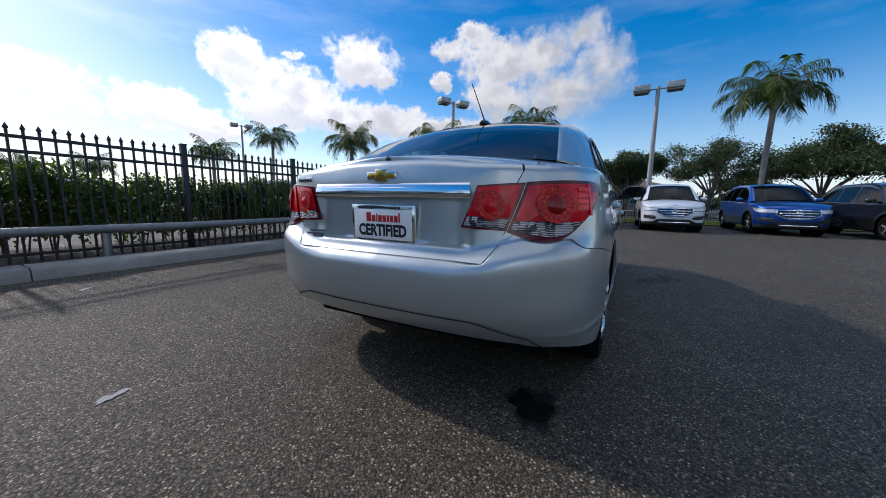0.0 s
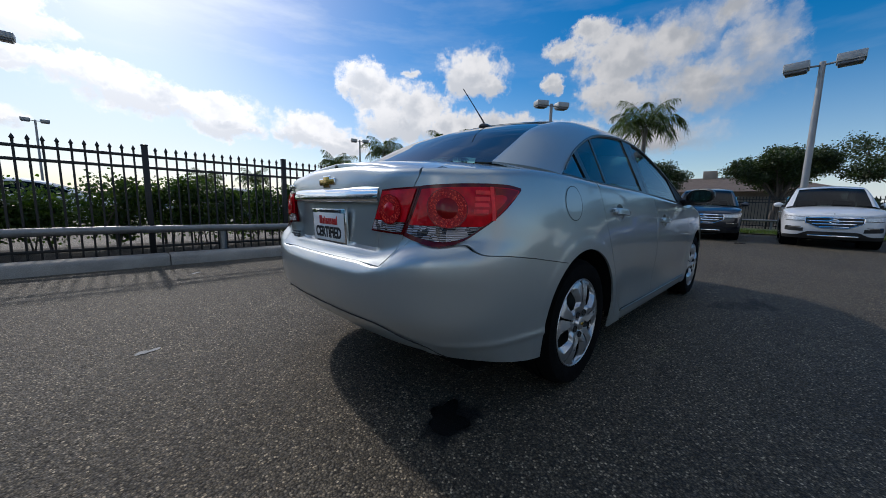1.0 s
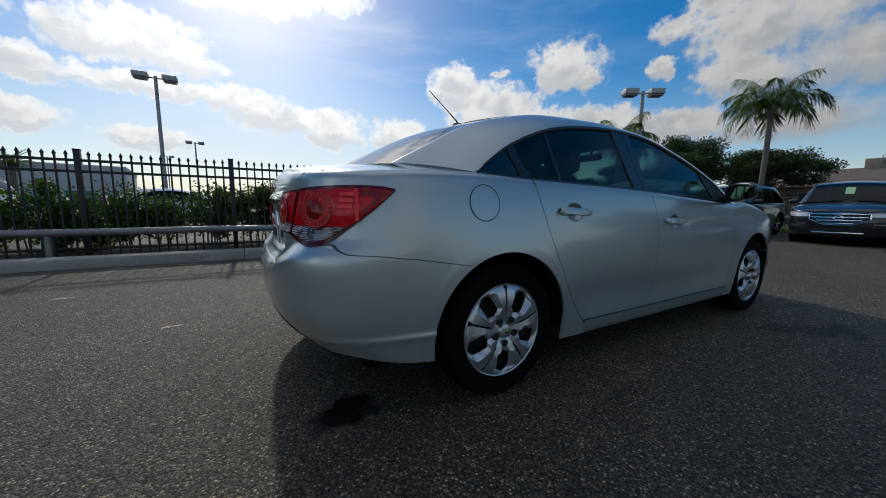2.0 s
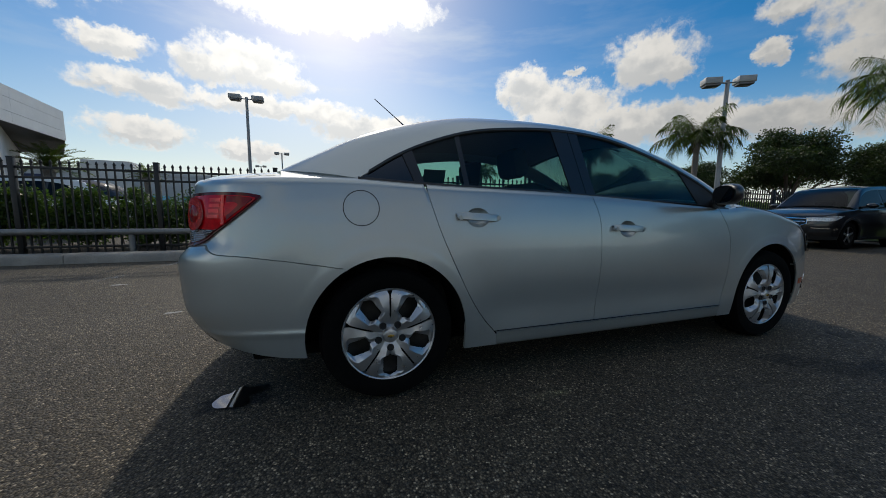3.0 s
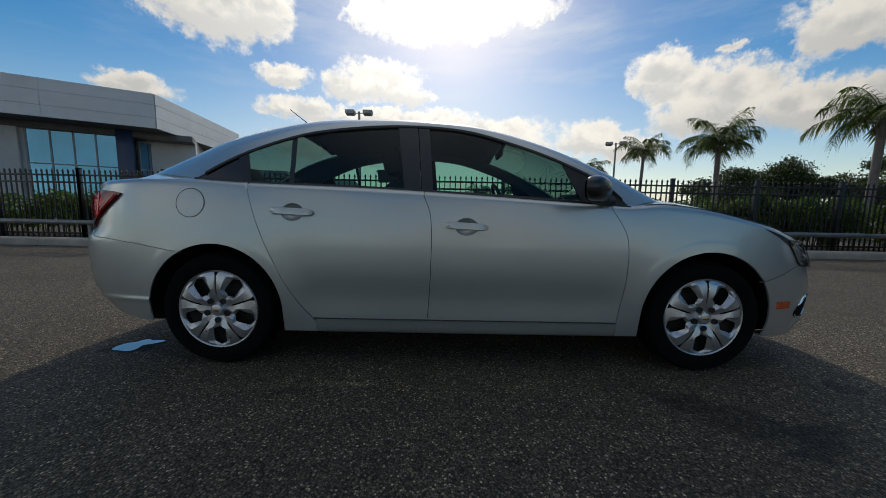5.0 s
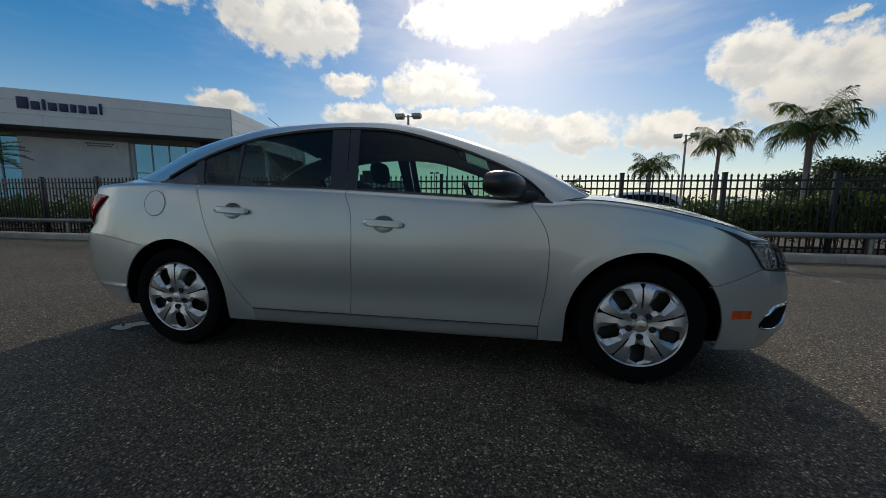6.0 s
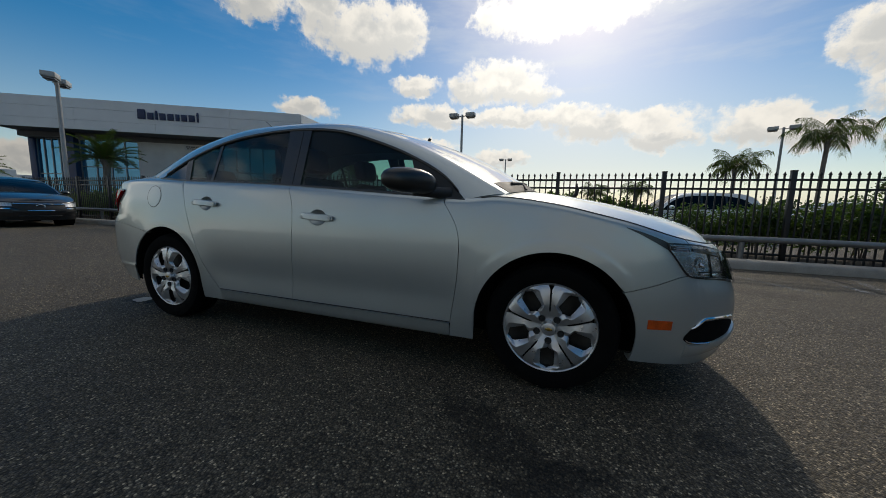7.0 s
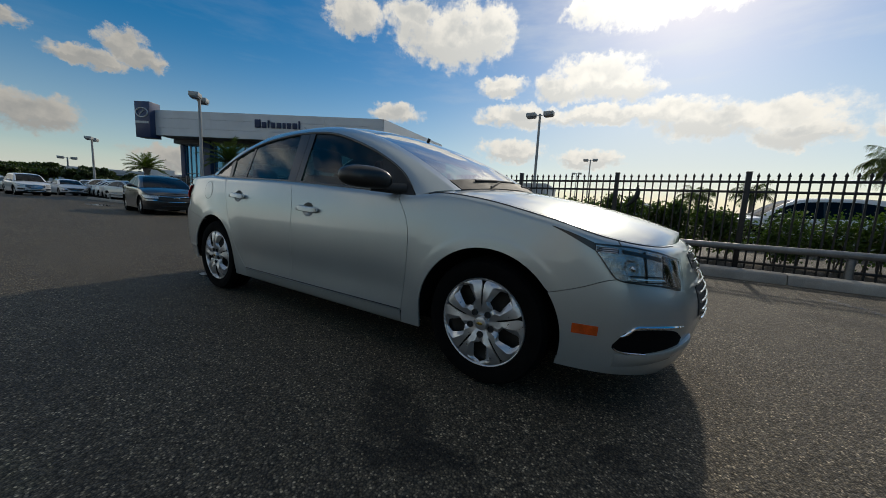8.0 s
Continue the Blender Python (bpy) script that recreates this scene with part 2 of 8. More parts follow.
def asphalt_material():
    m = bpy.data.materials.new("asphalt")
    g = Net(nodes_of(m))
    b = g.n("ShaderNodeBsdfPrincipled")
    out = g.n("ShaderNodeOutputMaterial")
    g.link(b.outputs[0], out.inputs[0])
    where = g.n("ShaderNodeTexCoord").outputs["Object"]
    vor = g.n("ShaderNodeTexVoronoi")
    g.link(where, vor.inputs["Vector"])
    vor.inputs["Scale"].default_value = 128.0
    stone = g.n("ShaderNodeSeparateColor")
    g.link(vor.outputs["Color"], stone.inputs[0])
    big = g.noise(where, 0.55, 6.0, 0.6)
    mid = g.noise(where, 6.0, 5.0, 0.65)
    lightness = g.ramp(stone.outputs[0], [(0.0, 0.036), (0.55, 0.080), (0.84, 0.132), (0.94, 0.22), (1.0, 0.48)])
    dark = g.remap(vor.outputs["Distance"], 0.25, 0.75, 1.05, 0.22)
    k = g.math("MULTIPLY", g.remap(big, 0.3, 0.7, 0.80, 1.22), g.remap(mid, 0.3, 0.7, 0.85, 1.15))
    k = g.math("MULTIPLY", k, dark)
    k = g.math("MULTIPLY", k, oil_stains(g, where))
    tint = g.mix(big, (1.29, 1.0, 0.63), (1.20, 1.0, 0.70))
    v = g.vmath("SCALE", g.mix(1.0, lightness, tint, "MULTIPLY"))
    g.link(k, v.node.inputs["Scale"])
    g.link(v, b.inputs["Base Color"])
    g.link(g.remap(stone.outputs[1], 0, 1, 0.55, 0.95), b.inputs["Roughness"])
    b.inputs["Specular IOR Level"].default_value = 0.4
    bp = g.n("ShaderNodeBump")
    bp.inputs["Strength"].default_value, bp.inputs["Distance"].default_value = 0.9, 0.004
    h = g.math("ADD", g.math("MULTIPLY", vor.outputs["Distance"], -1.0), g.math("MULTIPLY", g.noise(where, 240.0, 2.0), 0.5))
    g.link(h, bp.inputs["Height"])
    g.link(bp.outputs[0], b.inputs["Normal"])
    return m


def car_paint(name, color, flake=0.12, metal=0.55, rough=0.36):
    """Base coat with metal flakes under a clear coat, slightly dusty."""
    m = bpy.data.materials.new(name)
    g = Net(nodes_of(m))
    b = g.n("ShaderNodeBsdfPrincipled")
    out = g.n("ShaderNodeOutputMaterial")
    g.link(b.outputs[0], out.inputs[0])
    where = g.n("ShaderNodeTexCoord").outputs["Object"]
    k = g.math("MULTIPLY", g.remap(g.noise(where, 900.0, 1.0), 0.3, 0.7, 1 - flake * 0.5, 1 + flake * 0.5),
               g.remap(g.noise(where, 2.2, 5.0), 0.3, 0.7, 0.96, 1.03))
    v = g.vmath("SCALE", tuple(color))
    g.link(k, v.node.inputs["Scale"])
    g.link(v, b.inputs["Base Color"])
    b.inputs["Metallic"].default_value = metal
    b.inputs["Roughness"].default_value = rough
    b.inputs["Coat Weight"].default_value = 1.0
    b.inputs["Coat IOR"].default_value = 1.5
    # dust dulls the clear coat a little, in large soft patches
    g.link(g.remap(g.noise(where, 2.6, 4.0, 0.55), 0.35, 0.7, 0.025, 0.06), b.inputs["Coat Roughness"])
    return m


def glass_material(name, tint, gloss=1.0, rough=0.0, head_on=0.035, power=4.0):
    """Thin glass: tinted see-through, with a mirror gloss that grows at grazing angles."""
    m = bpy.data.materials.new(name)
    g = Net(nodes_of(m))
    tr = g.n("ShaderNodeBsdfTransparent")
    tr.inputs[0].default_value = (*tint, 1)
    gl = g.n("ShaderNodeBsdfGlossy")
    gl.inputs["Roughness"].default_value = rough
    gl.inputs["Color"].default_value = (gloss, gloss, gloss, 1)
    lw = g.n("ShaderNodeLayerWeight")
    lw.inputs["Blend"].default_value = 0.5
    mx = g.n("ShaderNodeMixShader")
    g.link(g.math("MULTIPLY_ADD", g.math("POWER", lw.outputs["Facing"], power), 0.80, head_on, clamp=True), mx.inputs[0])
    g.link(tr.outputs[0], mx.inputs[1])
    g.link(gl.outputs[0], mx.inputs[2])
    out = g.n("ShaderNodeOutputMaterial")
    g.link(mx.outputs[0], out.inputs[0])
    return m


def leaf_material(name, color, through=0.35, vary=0.35):
    m = bpy.data.materials.new(name)
    g = Net(nodes_of(m))
    r = g.n("ShaderNodeNewGeometry").outputs["Random Per Island"]
    where = g.n("ShaderNodeTexCoord").outputs["Object"]
    k = g.math("MULTIPLY", g.remap(r, 0, 1, 1 - vary, 1 + vary), g.remap(g.noise(where, 1.3, 3.0), 0.3, 0.7, 0.75, 1.25))
    hue = g.mix(r, tuple(color), (color[0] * 1.35, color[1] * 1.08, color[2] * 0.8))
    v = g.vmath("SCALE", hue)
    g.link(k, v.node.inputs["Scale"])
    b = g.n("ShaderNodeBsdfPrincipled")
    g.link(v, b.inputs["Base Color"])
    b.inputs["Roughness"].default_value = 0.5
    t = g.n("ShaderNodeBsdfTranslucent")
    v2 = g.vmath("SCALE", g.mix(1.0, v, (1.1, 1.35, 0.45), "MULTIPLY"))
    v2.node.inputs["Scale"].default_value = 1.6
    g.link(v2, t.inputs[0])
    mx = g.n("ShaderNodeMixShader")
    mx.inputs[0].default_value = through
    g.link(b.outputs[0], mx.inputs[1])
    g.link(t.outputs[0], mx.inputs[2])
    out = g.n("ShaderNodeOutputMaterial")
    g.link(mx.outputs[0], out.inputs[0])
    return m


def lens_material(name, color, rough=0.12, ribs=0.0):
    """Coloured moulded plastic over a reflector."""
    m = bpy.data.materials.new(name)
    g = Net(nodes_of(m))
    b = g.n("ShaderNodeBsdfPrincipled")
    out = g.n("ShaderNodeOutputMaterial")
    g.link(b.outputs[0], out.inputs[0])
    where = g.n("ShaderNodeTexCoord").outputs["Object"]
    v = g.vmath("SCALE", tuple(color))
    g.link(g.remap(g.noise(where, 30.0, 3.0), 0.3, 0.7, 0.75, 1.2), v.node.inputs["Scale"])
    g.link(v, b.inputs["Base Color"])
    b.inputs["Metallic"].default_value = 0.0
    b.inputs["Roughness"].default_value = rough + 0.15
    b.inputs["Coat Weight"].default_value, b.inputs["Coat Roughness"].default_value = 0.55, 0.015
    b.inputs["Specular IOR Level"].default_value = 0.12
    if ribs:
        bp = g.n("ShaderNodeBump")
        bp.inputs["Strength"].default_value, bp.inputs["Distance"].default_value = 1.0, ribs
        vor = g.n("ShaderNodeTexVoronoi")
        g.link(where, vor.inputs["Vector"])
        vor.inputs["Scale"].default_value = 150.0
        g.link(vor.outputs["Distance"], bp.inputs["Height"])
        g.link(bp.outputs[0], b.inputs["Normal"])
    return m


def ribbed_lens(name, light, dark, scale=150.0, lo=0.25, hi=0.55, metal=0.3):
    """Moulded lens: sparkle of small facets put into the colour, bright cells on a darker ground."""
    m = bpy.data.materials.new(name)
    g = Net(nodes_of(m))
    b = g.n("ShaderNodeBsdfPrincipled")
    out = g.n("ShaderNodeOutputMaterial")
    g.link(b.outputs[0], out.inputs[0])
    where = g.n("ShaderNodeTexCoord").outputs["Object"]
    vor = g.n("ShaderNodeTexVoronoi")
    vor.distance = "CHEBYCHEV"
    g.link(g.vmath("MULTIPLY", where, (1.0, 0.4, 1.3) if metal else (1.0, 1.0, 1.0)), vor.inputs["Vector"])
    vor.inputs["Scale"].default_value = scale
    sp = g.n("ShaderNodeSeparateColor")
    g.link(vor.outputs["Color"], sp.inputs[0])
    g.link(g.mix(g.remap(sp.outputs[0], lo, hi), dark, light), b.inputs["Base Color"])
    b.inputs["Metallic"].default_value, b.inputs["Roughness"].default_value = metal, 0.25
    b.inputs["Specular IOR Level"].default_value = 0.15
    b.inputs["Coat Weight"].default_value, b.inputs["Coat Roughness"].default_value = 0.2, 0.02
    bp = g.n("ShaderNodeBump")
    bp.inputs["Strength"].default_value, bp.inputs["Distance"].default_value = 1.0, 0.0015
    g.link(vor.outputs["Distance"], bp.inputs["Height"])
    g.link(bp.outputs[0], b.inputs["Normal"])
    return m


def fluted_lens(name, light, dark):
    """Clear moulded lens over a bright reflector: fine level flutes, broken into columns, their gleam and dark put into
    the colour.
    """
    m = bpy.data.materials.new(name)
    g = Net(nodes_of(m))
    b = g.n("ShaderNodeBsdfPrincipled")
    out = g.n("ShaderNodeOutputMaterial")
    g.link(b.outputs[0], out.inputs[0])
    where = g.n("ShaderNodeTexCoord").outputs["Object"]
    sep = g.n("ShaderNodeSeparateXYZ")
    g.link(where, sep.inputs[0])
    vor = g.n("ShaderNodeTexVoronoi")
    vor.distance = "CHEBYCHEV"
    g.link(g.vmath("MULTIPLY", where, (1.0, 1.0, 0.7)), vor.inputs["Vector"])
    vor.inputs["Scale"].default_value = 42.0
    cell = g.n("ShaderNodeSeparateColor")
    g.link(vor.outputs["Color"], cell.inputs[0])
    flute = g.math("SINE", g.math("ADD", g.math("MULTIPLY", sep.outputs[2], 780.0), g.math("MULTIPLY", cell.outputs[1], 6.0)))
    k = g.math("MULTIPLY_ADD", flute, 0.34, cell.outputs[0])
    g.link(g.mix(g.remap(k, 0.25, 0.85, smooth=True), dark, light), b.inputs["Base Color"])
    b.inputs["Metallic"].default_value, b.inputs["Roughness"].default_value = 0.55, 0.22
    b.inputs["Coat Weight"].default_value, b.inputs["Coat Roughness"].default_value = 0.5, 0.02
    bp = g.n("ShaderNodeBump")
    bp.inputs["Strength"].default_value, bp.inputs["Distance"].default_value = 0.8, 0.0012
    g.link(flute, bp.inputs["Height"])
    g.link(bp.outputs[0], b.inputs["Normal"])
    return m


ASPHALT = asphalt_material()
SILVER = car_paint("silver_paint", (0.455, 0.492, 0.488), metal=0.63, rough=0.33)
BLACK_TRIM = principled("black_trim", (0.012, 0.012, 0.013), 0.32, coat=0.4, bump=0.0003)
BLACK_PLASTIC = principled("black_plastic", (0.018, 0.018, 0.018), 0.62, bump=0.0004, bump_scale=900, stain=0.2)
DARK_LINER = principled("dark_liner", (0.003, 0.003, 0.003), 0.95, spec=0.15, bump=0.001, bump_scale=120, stain=0.2)
RUBBER = principled("tyre_rubber", (0.004, 0.004, 0.004), 0.92, spec=0.10, bump=0.0006, bump_scale=260, stain=0.25, stain_scale=8)
CHROME = principled("chrome", (0.82, 0.83, 0.84), 0.06, metal=1.0, stain=0.04)
HUBCAP = principled("hubcap_silver", (0.56, 0.57, 0.585), 0.34, metal=0.85, coat=0.35, coat_rough=0.12, stain=0.06, stain_scale=14)
STEEL_DARK = principled("brake_steel", (0.05, 0.048, 0.045), 0.55, metal=0.8, stain=0.35, stain_scale=12)
GLASS_SIDE = glass_material("tinted_side_glass", (0.40, 0.60, 0.54))
GLASS_FRONT = glass_material("windshield_glass", (0.30, 0.43, 0.39), head_on=0.20, power=2.0)
GLASS_REAR = glass_material("rear_window_glass", (0.22, 0.28, 0.28))
GLASS_CLEAR = glass_material("clear_lens", (0.86, 0.88, 0.89), 0.45)
RED_LENS = lens_material("red_lens", (0.66, 0.004, 0.012), 0.0, 0.0003)
RED_DARK = lens_material("dark_red_lens", (0.105, 0.001, 0.003), 0.02)
RED_LED = ribbed_lens("red_reflector", (0.90, 0.06, 0.035), (0.42, 0.002, 0.005), 230.0, 0.66, 0.90, 0.0)
RED_DEEP = lens_material("deep_red_lens", (0.24, 0.002, 0.003), 0.02)
CLEAR_LENS = fluted_lens("clear_reflector", (0.46, 0.41, 0.41), (0.022, 0.016, 0.016))
RED_GLOW = lens_material("bright_red_reflector", (0.95, 0.035, 0.04), 0.0)
AMBER = lens_material("amber_lens", (0.62, 0.085, 0.012), 0.05, 0.0012)
GOLD = principled("gold_badge", (0.55, 0.36, 0.08), 0.25, metal=0.9, grain=0.15, grain_scale=600)
PLATE_WHITE = principled("plate_white", (0.84, 0.84, 0.83), 0.4, stain=0.05)
RED_INK = principled("red_ink", (0.55, 0.02, 0.02), 0.5)
BLACK_INK = principled("black_ink", (0.01, 0.01, 0.012), 0.5)
GREY_INK = principled("grey_ink", (0.10, 0.10, 0.11), 0.5)
FABRIC = principled("seat_fabric", (0.035, 0.034, 0.033), 0.9, bump=0.0015, bump_scale=500, stain=0.2)
DASH = principled("dashboard_vinyl", (0.022, 0.022, 0.023), 0.7, bump=0.0008, bump_scale=600)
HEADLINER = principled("headliner_fabric", (0.30, 0.29, 0.27), 0.95, bump=0.001, bump_scale=700)
CONCRETE = principled("kerb_concrete", (0.34, 0.31, 0.27), 0.85, grain=0.25, grain_scale=160, bump=0.003, bump_scale=90, stain=0.30, stain_scale=2.2)
GALVANISED = principled("galvanised_steel", (0.24, 0.24, 0.235), 0.45, metal=0.75, grain=0.12, grain_scale=60, stain=0.22, stain_scale=4, bump=0.0006, bump_scale=150)
FENCE_BLACK = principled("black_fence_paint", (0.010, 0.010, 0.011), 0.42, stain=0.3, stain_scale=5, bump=0.0004)
POLE_GREY = principled("pole_paint", (0.36, 0.36, 0.36), 0.5, metal=0.3, stain=0.18, stain_scale=1.5, grain=0.05)
LAMP_HOUSING = principled("lamp_housing", (0.42, 0.42, 0.41), 0.5, metal=0.2, stain=0.12)
LAMP_GLASS = principled("lamp_glass", (0.16, 0.16, 0.17), 0.15, spec=0.6, stain=0.1)
HEDGE_LEAF = leaf_material("hedge_leaf", (0.045, 0.085, 0.020), 0.30)
OAK_LEAF = leaf_material("oak_leaf", (0.034, 0.060, 0.019), 0.18)
PALM_LEAF = leaf_material("palm_leaf", (0.060, 0.100, 0.030), 0.30)
BARK = principled("bark", (0.13, 0.105, 0.085), 0.9, grain=0.2, grain_scale=40, bump=0.012, bump_scale=22, stain=0.3)
PALM_BARK = principled("palm_bark", (0.22, 0.19, 0.165), 0.9, grain=0.2, grain_scale=30, bump=0.01, bump_scale=18, stain=0.3)
MULCH = principled("mulch", (0.055, 0.042, 0.030), 0.95, grain=0.4, grain_scale=60, bump=0.02, bump_scale=45, stain=0.3)
GRASS = leaf_material("grass_blade", (0.075, 0.12, 0.028), 0.3)
TURF = principled("turf_soil", (0.065, 0.095, 0.028), 0.95, grain=0.35, grain_scale=50, bump=0.02, bump_scale=60, stain=0.25)
FAR_LEAF = leaf_material("distant_foliage", (0.030, 0.055, 0.022), 0.2)
PANEL_WHITE = principled("white_metal_panel", (0.62, 0.64, 0.66), 0.42, metal=0.25, stain=0.08, stain_scale=0.6, grain=0.03, grain_scale=30)
PANEL_GREY = principled("grey_stucco", (0.68, 0.67, 0.65), 0.85, stain=0.12, stain_scale=0.8, grain=0.06, bump=0.004, bump_scale=60)
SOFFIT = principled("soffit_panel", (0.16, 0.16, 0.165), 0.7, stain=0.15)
BLUE_PANEL = principled("blue_panel", (0.010, 0.035, 0.11), 0.4, coat=0.3, stain=0.12)
SIGN_BLUE = principled("sign_blue", (0.012, 0.028, 0.085), 0.45, stain=0.1)
SHOWROOM_GLASS = principled("showroom_glass", (0.10, 0.34, 0.56), 0.03, metal=0.9, spec=0.6, coat=0.2, coat_rough=0.0, stain=0.25, stain_scale=0.3)
ROOF_TILE = principled("brown_roof", (0.16, 0.12, 0.095), 0.85, stain=0.25, grain=0.15)
WALL_TAN = principled("tan_wall", (0.36, 0.29, 0.22), 0.85, stain=0.15)
FAR_WALL = principled("far_white_wall", (0.55, 0.56, 0.57), 0.8, stain=0.1, stain_scale=0.3)

# ---------------------------------------------------------------- mesh helpers
def smooth_mesh(me, angle=40):
    me.shade_smooth()
    if angle < 180:
        me.set_sharp_from_angle(angle=radians(angle))


def part(name, bm, material, parent=None, label="", angle=40):
    """Links a bmesh as one mesh object under a thing or part."""
    me = bpy.data.meshes.new(name)
    bm.to_mesh(me)
    bm.free()
    smooth_mesh(me, angle)
    me.materials.append(material)
    ob = new(name, me)
    if parent is not None:
        ob.parent = parent
    if label:
        ob["label"] = label
    return ob


def raw(name, verts, faces, material, parent=None, label="", angle=40, kind=""):
    me = bpy.data.meshes.new(name)
    me.from_pydata([tuple(v) for v in verts], [], faces)
    me.validate()
    me.update()
    smooth_mesh(me, angle)
    me.materials.append(material)
    ob = new(name, me)
    if parent is not None:
        ob.parent = parent
    if label:
        ob["label"] = label
    if kind:
        ob["kind"] = kind
    return ob


def empty(name, label, category, group="", at=None):
    ob = new(name)
    ob.empty_display_size = 0.2
    if at is not None:
        ob.matrix_world = at
    return tagged(ob, label, category, group)


def box_into(bm, x0, x1, y0, y1, z0, z1, bevel=0.0, m=None):
    r = bmesh.ops.create_cube(bm, size=1.0)
    vs = r["verts"]
    for v in vs:
        v.co = Vector(((x0 + x1) / 2 + v.co.x * (x1 - x0), (y0 + y1) / 2 + v.co.y * (y1 - y0), (z0 + z1) / 2 + v.co.z * (z1 - z0)))
    if bevel:
        es = list({e for v in vs for e in v.link_edges})
        r2 = bmesh.ops.bevel(bm, geom=es, offset=bevel, segments=2, affect="EDGES", profile=0.5)
        vs = list({v for f in r2["faces"] for v in f.verts} | {v for v in vs if v.is_valid})
    if m is not None:
        bmesh.ops.transform(bm, matrix=m, verts=[v for v in vs if v.is_valid])
    return vs


def box(name, dims, material, parent=None, bevel=0.0, label="", m=None):
    bm = bmesh.new()
    box_into(bm, *dims, bevel=bevel, m=m)
    return part(name, bm, material, parent, label)


def tube_into(bm, pts, radius, n=10, close=True):
    """A tube along points; radius: one number or one for each point."""
    pts = [Vector([float(c) for c in p]) for p in pts]
    rads = [float(r) for r in radius] if isinstance(radius, (list, tuple)) else [float(radius)] * len(pts)
    rings = []
    side = None
    for i, p in enumerate(pts):
        d = (pts[min(i + 1, len(pts) - 1)] - pts[max(i - 1, 0)]).normalized()
        if side is None:
            side = d.orthogonal().normalized()
        side = (side - d * side.dot(d)).normalized()
        up = d.cross(side)
        rings.append([bm.verts.new(p + rads[i] * (side * math.cos(2 * math.pi * k / n) + up * math.sin(2 * math.pi * k / n))) for k in range(n)])
    for r0, r1 in zip(rings, rings[1:]):
        for k in range(n):
            bm.faces.new((r0[k], r0[(k + 1) % n], r1[(k + 1) % n], r1[k]))
    if close:
        bm.faces.new(rings[0][::-1])
        bm.faces.new(rings[-1])


def tube(name, pts, radius, material, parent=None, n=10, label=""):
    bm = bmesh.new()
    tube_into(bm, pts, radius, n)
    return part(name, bm, material, parent, label)


def grid_into(bm, rows, close_u=False):
    """Quads over a list of rows of points."""
    vs = [[bm.verts.new(p) for p in row] for row in rows]
    for r0, r1 in zip(vs, vs[1:]):
        m = len(r0)
        for k in range(m if close_u else m - 1):
            q = (r0[k], r0[(k + 1) % m], r1[(k + 1) % m], r1[k])
            if len(set(q)) == 4:
                bm.faces.new(q)
    return vs


def grid(name, rows, material, parent=None, label="", thick=0.0, flip=False, angle=40, close_u=False, away=(0, 0, 0.55)):
    """A sheet over rows of points, facing away from a point; thick grows it inwards, against its normals."""
    bm = bmesh.new()
    grid_into(bm, rows, close_u)
    bmesh.ops.remove_doubles(bm, verts=bm.verts, dist=1e-5)
    bm.normal_update()
    c = Vector(away)
    if sum(f.calc_area() * f.normal.dot(f.calc_center_median() - c) for f in bm.faces) < 0:
        bmesh.ops.reverse_faces(bm, faces=bm.faces)
    ob = part(name, bm, material, parent, label, angle)
    if thick:
        sol = ob.modifiers.new("thickness", "SOLIDIFY")
        sol.thickness, sol.offset, sol.use_even_offset = thick, -1.0, False
        crisp = ob.modifiers.new("crisp_edges", "EDGE_SPLIT")
        crisp.split_angle = radians(50)
    return ob


def spin_into(bm, profile, n=48, axis="Y", at=(0, 0, 0)):
    """Revolves (radius, along) pairs about an axis."""
    rows = []
    for r, h in profile:
        row = []
        for k in range(n):
            a = 2 * math.pi * k / n
            c, s = r * math.cos(a), r * math.sin(a)
            p = {"Y": (c, h, s), "Z": (c, s, h), "X": (h, c, s)}[axis]
            row.append(Vector(p) + Vector([float(c) for c in at]))
        rows.append(row)
    grid_into(bm, rows, True)


def spin(name, profile, material, parent=None, n=48, axis="Y", at=(0, 0, 0), label="", angle=35):
    bm = bmesh.new()
    spin_into(bm, profile, n, axis, at)
    bmesh.ops.remove_doubles(bm, verts=bm.verts, dist=1e-6)
    return part(name, bm, material, parent, label, angle)


